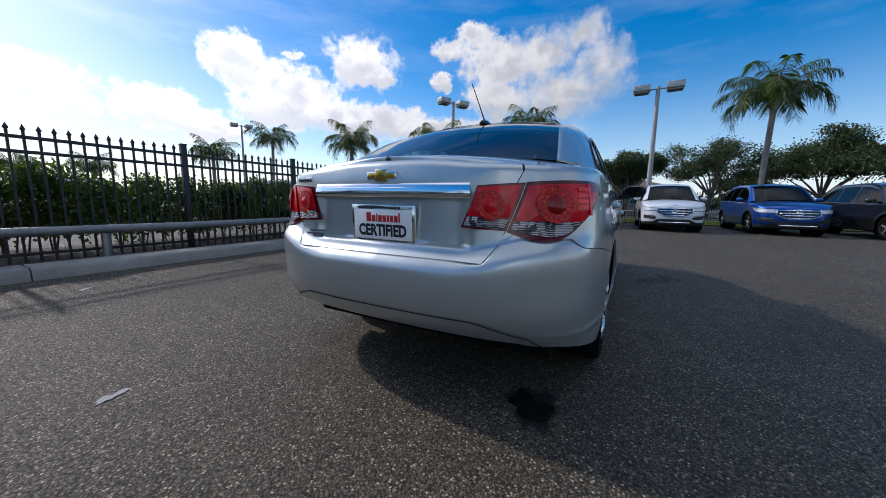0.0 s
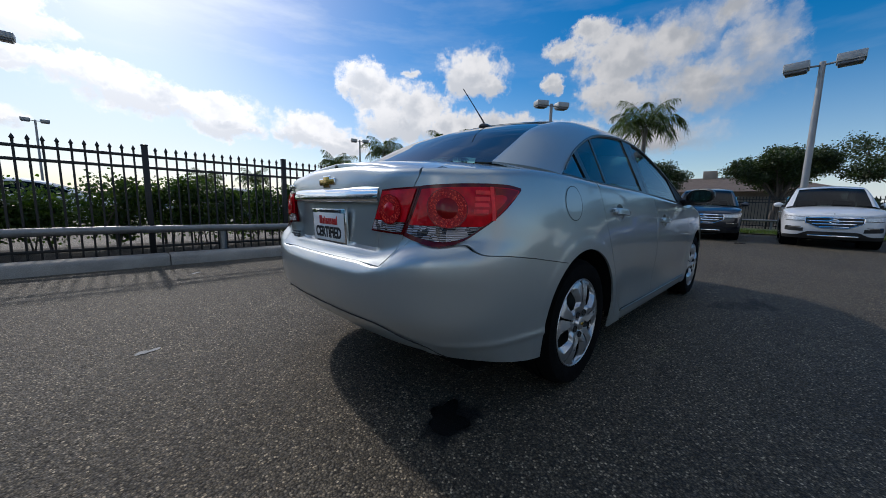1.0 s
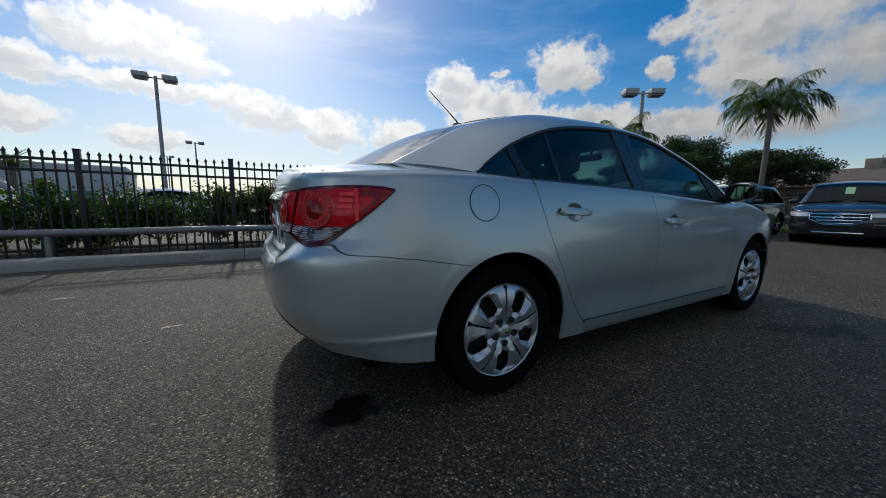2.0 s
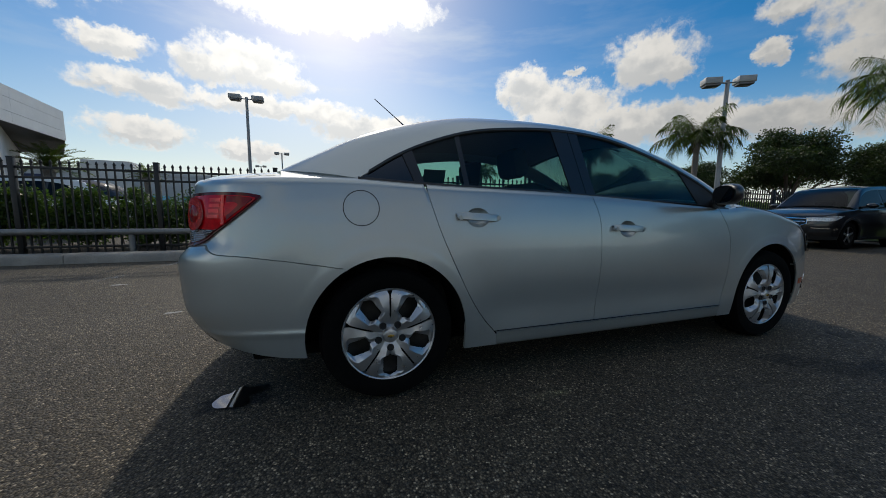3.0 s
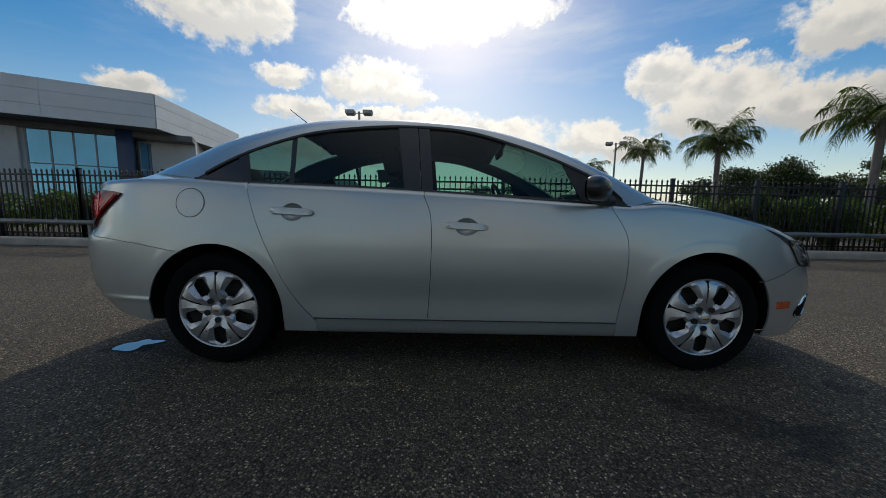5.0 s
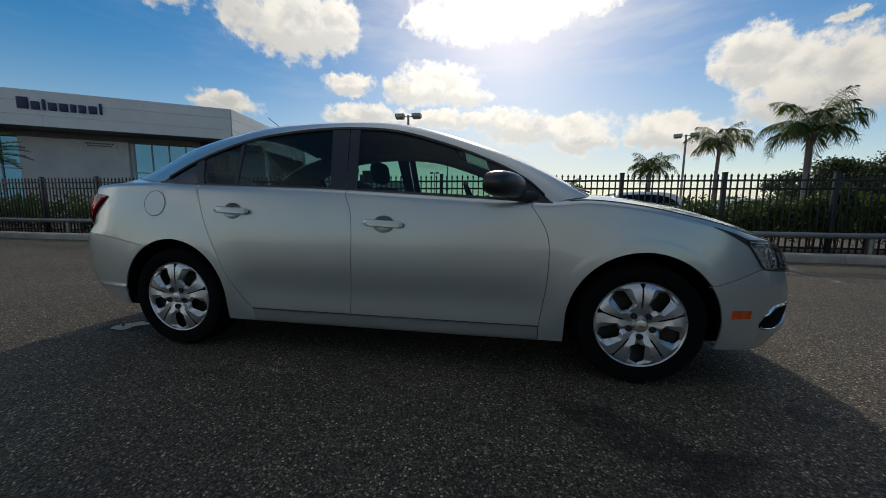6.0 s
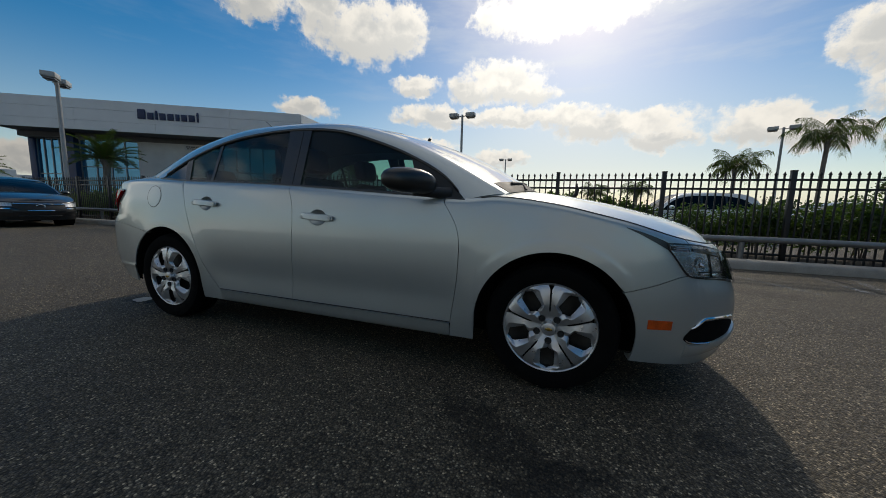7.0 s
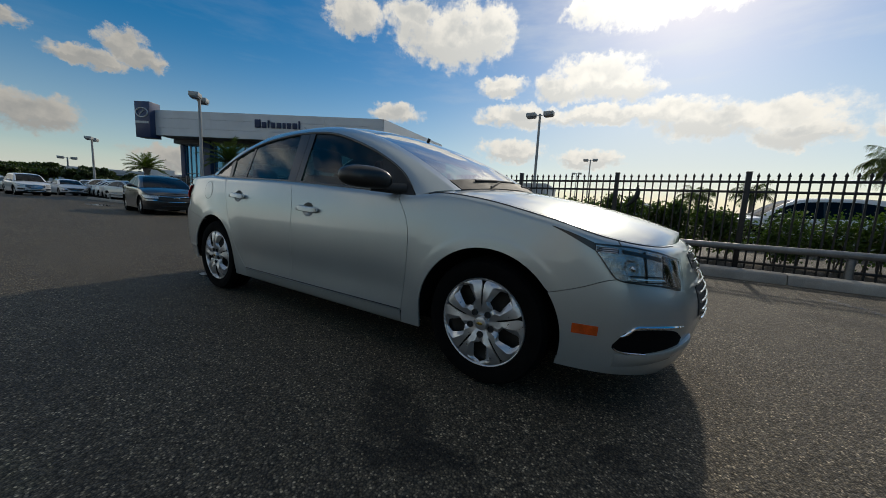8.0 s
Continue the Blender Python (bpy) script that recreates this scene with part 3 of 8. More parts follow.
def curve_through(points, n):
    """n points along a smooth line through the given points (centripetal Catmull-Rom), evenly spaced."""
    p = np.array(points, float)
    q = np.vstack([2 * p[0] - p[1], p, 2 * p[-1] - p[-2]])
    out = []
    for i in range(1, len(q) - 2):
        p0, p1, p2, p3 = q[i - 1], q[i], q[i + 1], q[i + 2]
        t0 = 0.0
        t1 = t0 + np.linalg.norm(p1 - p0) ** 0.5 + 1e-9
        t2 = t1 + np.linalg.norm(p2 - p1) ** 0.5 + 1e-9
        t3 = t2 + np.linalg.norm(p3 - p2) ** 0.5 + 1e-9
        for t in np.linspace(t1, t2, 24, endpoint=False):
            a1 = (t1 - t) / (t1 - t0) * p0 + (t - t0) / (t1 - t0) * p1
            a2 = (t2 - t) / (t2 - t1) * p1 + (t - t1) / (t2 - t1) * p2
            a3 = (t3 - t) / (t3 - t2) * p2 + (t - t2) / (t3 - t2) * p3
            b1 = (t2 - t) / (t2 - t0) * a1 + (t - t0) / (t2 - t0) * a2
            b2 = (t3 - t) / (t3 - t1) * a2 + (t - t1) / (t3 - t1) * a3
            out.append((t2 - t) / (t2 - t1) * b1 + (t - t1) / (t2 - t1) * b2)
    out.append(p[-1])
    out = np.array(out)
    s = np.concatenate([[0], np.cumsum(np.linalg.norm(np.diff(out, axis=0), axis=1))])
    at = np.linspace(0, s[-1], n)
    return np.stack([np.interp(at, s, out[:, k]) for k in range(out.shape[1])], 1)


def table(pairs):
    """A smooth function through (x, value) pairs."""
    p = curve_through(sorted(pairs), 240)
    xs, ys = p[:, 0], p[:, 1]
    return lambda x: float(np.interp(x, xs, ys))


def step(a, b, x):
    t = min(1.0, max(0.0, (x - a) / (b - a)))
    return t * t * (3 - 2 * t)


def letters(name, text, size, material, m, parent=None, depth=0.002, label="", bold=0.0):
    """Raised writing in the built-in font, centred at m's origin, as a mesh."""
    cu = bpy.data.curves.new(name, "FONT")
    cu.body, cu.size, cu.extrude, cu.align_x, cu.align_y = text, size, depth, "CENTER", "CENTER"
    cu.resolution_u, cu.offset = 3, bold
    tmp = new(name + "_shape", cu)
    me = bpy.data.meshes.new_from_object(tmp.evaluated_get(bpy.context.evaluated_depsgraph_get()))
    bpy.data.objects.remove(tmp)
    me.transform(m)
    me.name = name
    me.materials.clear()
    me.materials.append(material)
    ob = new(name, me)
    if parent is not None:
        ob.parent = parent
    if label:
        ob["label"] = label
    return ob

# ---------------------------------------------------------------- car forms
class Form:
    """The shape of a car body: x ahead, z up, right side at negative y. All outlines belong to the right half."""

    def __init__(self, plan, width, rear, front, shoulder, rail, dlo_top, dlo_bottom, hood, deck, side_plane, curl=0.03,
                 axles=(-1.3425, 1.3425), arch=0.368, hub=0.314, sill=0.205, ledge=0.0):
        p = curve_through(plan, 900)
        s = np.concatenate([[0], np.cumsum(np.linalg.norm(np.diff(p, axis=0), axis=1))])
        mid = np.argmin(np.abs(p[:, 0]))
        self.s, self.px, self.py = s - s[mid], p[:, 0], p[:, 1]
        self.s0, self.s1 = self.s[0], self.s[-1]
        self.width, self.rear, self.front = table(width), table(rear), table(front)
        self.shoulder = table(shoulder)            # by distance along the plan line
        self.rail = np.array(rail)
        self.dlo_top, self.dlo_bottom = np.array(dlo_top), np.array(dlo_bottom)
        self.hood, self.deck = table(hood), table(deck)
        self.side_plane, self.curl = side_plane, curl
        self.axles, self.arch, self.hub, self.sill, self.ledge = axles, arch, hub, sill, ledge
        self.xr, self.xf = plan[0][0], plan[-1][0]

    def along(self, x):
        """Distance along the plan line at which the side has that x."""
        return float(np.interp(x, self.px, self.s))

    def skin(self, s, z, out=0.0):
        bx, by = np.interp(s, self.s, self.px), np.interp(s, self.s, self.py)
        e = 0.004
        tx = np.interp(s + e, self.s, self.px) - np.interp(s - e, self.s, self.px)
        ty = np.interp(s + e, self.s, self.py) - np.interp(s - e, self.s, self.py)
        ln = math.hypot(tx, ty) or 1.0
        nx, ny = ty / ln, -tx / ln
        rr, rf = step(self.xr + 0.62, self.xr + 0.10, bx), step(self.xf - 0.62, self.xf - 0.10, bx)
        w = self.width(z)
        side = 1 - (1 - w) * 1.0
        flare = 0.0
        for ax in self.axles:
            d = math.hypot(bx - ax, z - self.hub) - self.arch
            if d < 0.16:
                flare = max(flare, (0.0016 * step(0.068, 0.046, d) + 0.006 * (1 - max(0.0, d) / 0.16)) * step(self.hub - 0.14, self.hub + 0.02, z))
        # a hollow along the lower doors, with a ridge at the sill
        hollow = -0.011 * math.exp(-((z - 0.40) / 0.10) ** 2) * step(self.axles[0] + 0.35, self.axles[0] + 0.6, bx) * step(self.axles[1] - 0.35, self.axles[1] - 0.6, bx)
        # the bumper ledge climbs towards the rear corner
        rise = self.ledge * step(0.32, 0.76, -by) * step(0.44, 0.60, z) if bx < -1.8 else 0.0
        x = bx + self.rear(z - rise) * rr - self.front(z) * rf
        y = by * side
        o = out + flare + hollow
        return Vector((x + nx * o, y + ny * o, z))

    def top(self, s):
        return self.shoulder(s)

    def edge(self, s, a=1.0):
        """The rolled shoulder: a from 0 (wall) to 1 (flat top)."""
        zs, r = self.shoulder(s), self.curl
        ang = a * math.pi / 2
        p = self.skin(s, zs - r * (1 - math.sin(ang)), -r * (1 - math.cos(ang)))
        return p

    def column(self, s, z0, n, lift=0.0, z1=None, x_at=None):
        """Points up the skin from z0 to the shoulder (with its roll) or to z1; x_at(z) leans the line."""
        out = []
        if z1 is None:
            zt = self.shoulder(s) - self.curl
            for k in range(n + 1):
                z = z0 + (zt - z0) * k / n
                out.append(self.skin(self.along(x_at(z)) if x_at else s, z, lift))
            for k in range(1, 6):
                ss = self.along(x_at(zt)) if x_at else s
                out.append(self.edge(ss, k / 5))
        else:
            for k in range(n + 1):
                z = z0 + (z1 - z0) * k / n
                out.append(self.skin(self.along(x_at(z)) if x_at else s, z, lift))
        return out

    def low(self, x, base):
        """The lower border of the side: wheel arches or base."""
        z = base
        for ax in self.axles:
            d = abs(x - ax)
            if d < self.arch:
                z = max(z, self.hub + math.sqrt(self.arch ** 2 - d ** 2))
        return z

    def side_y(self, z):
        y0, k, z0 = self.side_plane
        return y0 + k * (z - z0)


def both(rows):
    return [[Vector((p.x, -p.y, p.z)) for p in r] for r in rows]


def sheet(name, rows, mat, parent, side, label="", thick=0.006, angle=45):
    """A body panel on the right (side -1) or mirrored to the left (+1), normals outwards."""
    r = rows if side < 0 else both(rows)
    return grid(name, r, mat, parent, label, thick, flip=side > 0, angle=angle)


def chord_rows(form, svals, prof, f0, f1, n, lift=0.0, power=2.2):
    """Rows across the car between the shoulder lines, crowned to the height prof(x) in the middle."""
    rows = []
    for s in svals:
        p = form.edge(s)
        row = []
        for k in range(n + 1):
            f = f0 + (f1 - f0) * k / n
            z = p.z + (prof(p.x) - p.z) * (1 - abs(f) ** power) + lift
            row.append(Vector((p.x, abs(p.y) * f, z)))
        rows.append(row)
    return rows


HERO = Form(
    plan=[(-2.297, 0.0), (-2.288, -0.30), (-2.255, -0.55), (-2.185, -0.715), (-2.06, -0.815), (-1.88, -0.862), (-1.62, -0.882),
          (-1.2, -0.893), (-0.4, -0.898), (0.4, -0.898), (1.1, -0.893), (1.5, -0.880), (1.78, -0.845), (1.98, -0.775), (2.13, -0.645),
          (2.205, -0.44), (2.245, -0.20), (2.256, 0.0)],
    width=[(0.16, 0.972), (0.22, 0.981), (0.32, 0.991), (0.45, 0.999), (0.60, 1.0), (0.72, 0.994), (0.84, 0.980), (0.92, 0.965), (1.0, 0.946), (1.06, 0.93)],
    rear=[(0.18, 0.25), (0.24, 0.175), (0.30, 0.115), (0.36, 0.062), (0.43, 0.022), (0.50, 0.004), (0.57, 0.0), (0.605, 0.006), (0.635, 0.028), (0.67, 0.060), (0.72, 0.068), (0.86, 0.074), (0.96, 0.078), (1.04, 0.096)],
    front=[(0.16, 0.10), (0.22, 0.045), (0.30, 0.02), (0.42, 0.0), (0.52, 0.01), (0.62, 0.05), (0.70, 0.085), (0.78, 0.13)],
    shoulder=[(-3.0, 1.045), (-2.72, 1.040), (-2.5, 1.022), (-2.25, 1.012), (-2.0, 1.016), (-1.7, 1.027), (-1.46, 1.026), (-1.18, 1.012), (-0.48, 0.992),
              (-0.2, 0.980), (0.6, 0.936), (0.9, 0.922), (1.07, 0.935), (1.32, 0.908), (1.56, 0.856), (1.8, 0.798), (2.0, 0.764), (2.2, 0.744), (2.5, 0.742), (3.0, 0.752)],
    rail=[(1.09, -0.765, 0.952), (0.78, -0.715, 1.122), (0.46, -0.652, 1.264), (0.10, -0.592, 1.374), (-0.2, -0.562, 1.413), (-0.6, -0.550, 1.418),
          (-0.92, -0.555, 1.396), (-1.19, -0.572, 1.337), (-1.42, -0.600, 1.260), (-1.60, -0.628, 1.168), (-1.80, -0.662, 1.062)],
    dlo_top=[(0.90, 0.914), (0.77, 1.036), (0.55, 1.154), (0.30, 1.250), (0.02, 1.328), (-0.316, 1.354), (-0.623, 1.338), (-0.92, 1.290), (-1.235, 1.172), (-1.47, 1.030)],
    dlo_bottom=[(0.90, 0.910), (0.60, 0.936), (-0.2, 0.980), (-0.48, 0.992), (-1.18, 1.012), (-1.47, 1.027)],
    hood=[(0.85, 1.01), (1.05, 0.998), (1.3, 0.978), (1.6, 0.930), (1.9, 0.858), (2.08, 0.800), (2.18, 0.758), (2.3, 0.74)],
    deck=[(-2.35, 1.04), (-2.25, 1.050), (-2.1, 1.072), (-1.9, 1.092), (-1.7, 1.105)],
    side_plane=(-0.83, 0.42, 0.95), ledge=0.085)


def rail_points(form, n):
    return [Vector(p) for p in curve_through(form.rail, n)]


def dlo_points(form, n, top=True):
    pts = curve_through(form.dlo_top if top else form.dlo_bottom, n)
    return [Vector((x, form.side_y(z), z)) for x, z in pts]


def build_wheel(name_car, parent, x, side, hub=0.314, track=0.875, rim=0.218, tyre=0.314, width=0.205):
    """Tyre, silver hubcap with five windows and five slots, black lug holes and a dark wheel behind."""
    y0 = -track
    w = new("wheel")
    w.parent = parent
    w.matrix_basis = pose(x, y0 if side < 0 else -y0, hub) @ (Matrix() if side < 0 else pose(0, 0, 0, 0, 0, 180))
    # tyre, y = 0 at the outer face, inwards is +y
    prof = [(rim - 0.004, 0.020), (rim + 0.004, 0.008), (rim + 0.020, 0.002), (rim + 0.050, -0.003), (rim + 0.078, 0.004), (tyre - 0.014, 0.014),
            (tyre - 0.004, 0.028), (tyre, 0.050), (tyre, 0.066), (tyre - 0.006, 0.068), (tyre - 0.006, 0.074), (tyre, 0.076), (tyre, 0.100), (tyre - 0.006, 0.102),
            (tyre - 0.006, 0.108), (tyre, 0.110), (tyre, 0.136), (tyre - 0.006, 0.138), (tyre - 0.006, 0.144), (tyre, 0.146), (tyre, width - 0.028),
            (tyre - 0.014, width - 0.012), (rim + 0.02, width), (rim, width - 0.02), (rim - 0.02, width - 0.05)]
    spin("tyre", prof, RUBBER, w, 72, "Y", angle=30)
    spin("wheel_disc", [(0.0, 0.060), (0.10, 0.060), (0.16, 0.075), (rim - 0.012, 0.060), (rim - 0.002, 0.022), (rim - 0.002, 0.16), (rim - 0.03, 0.18)], STEEL_DARK, w, 48, "Y")
    cap = spin("hubcap", [(rim + 0.001, 0.022), (rim + 0.002, 0.010), (rim - 0.002, 0.006), (rim - 0.006, 0.007), (rim - 0.010, 0.014), (rim - 0.014, 0.030)], HUBCAP, w, 72, "Y", angle=50)
    r_in, r_out = 0.033, rim - 0.005
    for k in range(5):
        base = math.radians(90 + 72 * k)
        for sgn in (-1, 1):
            rows = []
            for i in range(25):
                t = i / 24
                r = r_in + (r_out - r_in) * t
                slot = 0.0042 / r * step(0.24, 0.34, t) + math.radians(2.5) * step(0.86, 1.0, t)
                # outer border: narrow at the hub, wide in the middle, a point towards the rim
                wide = math.radians(36.1) - math.atan(0.034 / r) * step(0.34, 0.46, t) * step(0.95, 0.85, t)
                row = []
                for j in range(9):
                    u = (0.0, 0.02, 0.22, 0.42, 0.60, 0.70, 0.80, 0.90, 1.0)[j]
                    a = base + sgn * (slot + (wide - slot) * u)
                    # a flat proud face tilted to a fold, then a bevel down to the window
                    ridge = (0.004 + 0.005 * min(1.0, u / 0.62)) * math.sin(math.pi * min(1.0, t * 0.9 + 0.1))
                    fall = 0.020 * max(0.0, u - 0.62) / 0.38 * step(0.10, 0.42, t) * step(1.02, 0.90, t) + 0.004 * step(0.9, 1.0, t)
                    y = 0.006 - 0.010 * math.sin(math.pi * t) - ridge + fall + 0.010 * (1 - t) ** 2
                    row.append(Vector((r * math.cos(a), y, r * math.sin(a))))
                rows.append(row)
            grid("spoke", rows, HUBCAP, cap, "", 0.008, angle=13, away=(0, 1, 0))
        # lug hole: its dark inside put into the colour of a black dished disc
        a = math.radians(54 + 72 * k)
        c = (0.058 * math.cos(a), -0.003, 0.058 * math.sin(a))
        spin("lug_recess", [(0.0, 0.004), (0.0125, 0.004), (0.0135, -0.001), (0.0155, -0.003), (0.0165, 0.004)], BLACK_PLASTIC, cap, 18, "Y", at=c)
    spin("hub_cover", [(0.0, -0.012), (0.020, -0.011), (0.030, -0.008), (0.034, -0.002), (0.036, 0.014)], HUBCAP, cap, 32, "Y")
    bm = bmesh.new()
    box_into(bm, -0.016, 0.016, -0.0145, -0.011, -0.004, 0.004, 0.001)
    box_into(bm, -0.007, 0.007, -0.0150, -0.011, -0.007, 0.007, 0.001)
    part("cap_badge", bm, GOLD, cap)
    return w

# ---------------------------------------------------------------- ground, kerb, guard rail, fence
def build_ground():
    bm = bmesh.new()
    bmesh.ops.create_grid(bm, x_segments=60, y_segments=60, size=1500)
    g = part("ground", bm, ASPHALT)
    return tagged(g, "worn grey asphalt of a large car lot", "ground", kind="structure")


build_ground()
KERB_Y, RAIL_Y, FENCE_Y = 4.28, 4.66, 5.0


def build_kerb():
    k = empty("kerb", "weathered concrete kerb along the edge of the lot", "kerb")
    k["kind"] = "structure"
    prof = [(0.0, -0.02), (0.0, 0.0), (0.012, 0.10), (0.022, 0.128), (0.045, 0.142), (0.30, 0.142), (0.30, -0.02)]
    me = None
    ln = 3.03
    for i in range(-10, 12):
        if me is None:
            bm = bmesh.new()
            rows = []
            for t in (0.006, 0.014, ln / 2, ln - 0.014, ln - 0.006):
                dz = -0.006 if t in (0.006, ln - 0.006) else 0.0
                rows.append([Vector((t, y, z + (dz if z > 0.05 else 0))) for y, z in prof])
            vs = grid_into(bm, rows)
            bm.faces.new(vs[0][::-1])
            bm.faces.new(vs[-1])
            bmesh.ops.recalc_face_normals(bm, faces=bm.faces)
            ob = part("kerb_block", bm, CONCRETE, k)
            me = ob.data
        else:
            ob = new("kerb_block", me)
            ob.parent = k
        ob.location = (-2.45 + ln * i, KERB_Y, 0)
    return k


def build_guard_rail(place, half, posts, label):
    r = empty("guard_rail", label, "guard rail", "", place)
    pts = [(x, 0, 0.47 + 0.006 * math.sin(x * 1.7)) for x in np.arange(-half, half + 0.1, 1.0)]
    tube("rail", pts, 0.052, GALVANISED, r, 14)
    for i in range(-posts, posts + 1):
        x = -1.75 + 3.02 * i
        spin("post", [(0.0, 0.0), (0.046, 0.0), (0.046, 0.42), (0.0, 0.43)], GALVANISED, r, 16, "Z", at=(x, 0, 0.0))
    return r


def picket_mesh():
    bm = bmesh.new()
    w = 0.0112
    box_into(bm, -w, w, -w, w, 0.06, 1.555)
    # spear tip: collar and point
    box_into(bm, -0.013, 0.013, -0.013, 0.013, 1.548, 1.566, 0.002)
    for z0, r0, z1, r1 in ((1.566, 0.010, 1.588, 0.022), (1.588, 0.022, 1.640, 0.001)):
        a = [bm.verts.new((sx * r0, sy * r0 * 0.5, z0)) for sx, sy in ((-1, -1), (1, -1), (1, 1), (-1, 1))]
        b = [bm.verts.new((sx * r1, sy * r1 * 0.5, z1)) for sx, sy in ((-1, -1), (1, -1), (1, 1), (-1, 1))]
        for k in range(4):
            bm.faces.new((a[k], a[(k + 1) % 4], b[(k + 1) % 4], b[k]))
    me = bpy.data.meshes.new("picket")
    bm.to_mesh(me)
    bm.free()
    me.materials.append(FENCE_BLACK)
    return me


def build_fence(x0, panels, pitch, place, label, group=""):
    f = empty("fence", label, "fence", group)
    f.matrix_world = place
    per = 15
    me = picket_mesh()
    post = None
    for i in range(panels + 1):
        x = x0 + i * pitch
        if post is None:
            bm = bmesh.new()
            box_into(bm, -0.036, 0.036, -0.036, 0.036, 0.0, 1.645, 0.003)
            box_into(bm, -0.040, 0.040, -0.040, 0.040, 1.640, 1.662, 0.004)
            p = part("post", bm, FENCE_BLACK, f)
            post = p.data
        else:
            p = new("post", post)
            p.parent = f
        p.location = (x, 0, 0)
        if i == panels:
            break
        for z in (0.20, 1.34, 1.50):
            box("rail", (x + 0.03, x + pitch - 0.03, -0.014, 0.014, z - 0.019, z + 0.019), FENCE_BLACK, f, 0.002)
        for k in range(per):
            q = new("picket", me)
            q.parent = f
            q.location = (x + pitch * (k + 1) / (per + 1), 0, 0)
    return f


build_kerb()
build_guard_rail(pose(0, RAIL_Y, 0), 30, 9, "galvanised tube guard rail on short posts")
build_fence(1.22 - 1.9 * 5, 12, 1.9, pose(0, FENCE_Y, 0), "black steel picket fence with spear tips")
build_fence(0.0, 8, 1.9, pose(-8.28 - 1.9 * 8, FENCE_Y, 0), "black steel picket fence with spear tips, farther along the lot")

# ---------------------------------------------------------------- the silver sedan
SEAM_R = table([(0.20, -0.76), (0.28, -0.812), (0.335, -0.862), (0.45, -0.942), (0.62, -1.028), (0.78, -1.098), (0.91, -1.142), (1.0, -1.166), (1.08, -1.18)])
SEAM_M = table([(0.20, -0.184), (0.30, -0.184), (0.53, -0.172), (0.86, -0.178), (0.98, -0.224), (1.08, -0.25)])
SEAM_F = table([(0.20, 0.848), (0.28, 0.850), (0.55, 0.884), (0.76, 0.874), (0.905, 0.790), (1.0, 0.72)])
LID_Y = table([(0.60, 0.455), (0.65, 0.492), (0.70, 0.525), (0.765, 0.558), (0.945, 0.609), (0.985, 0.633), (1.02, 0.638), (1.06, 0.640)])


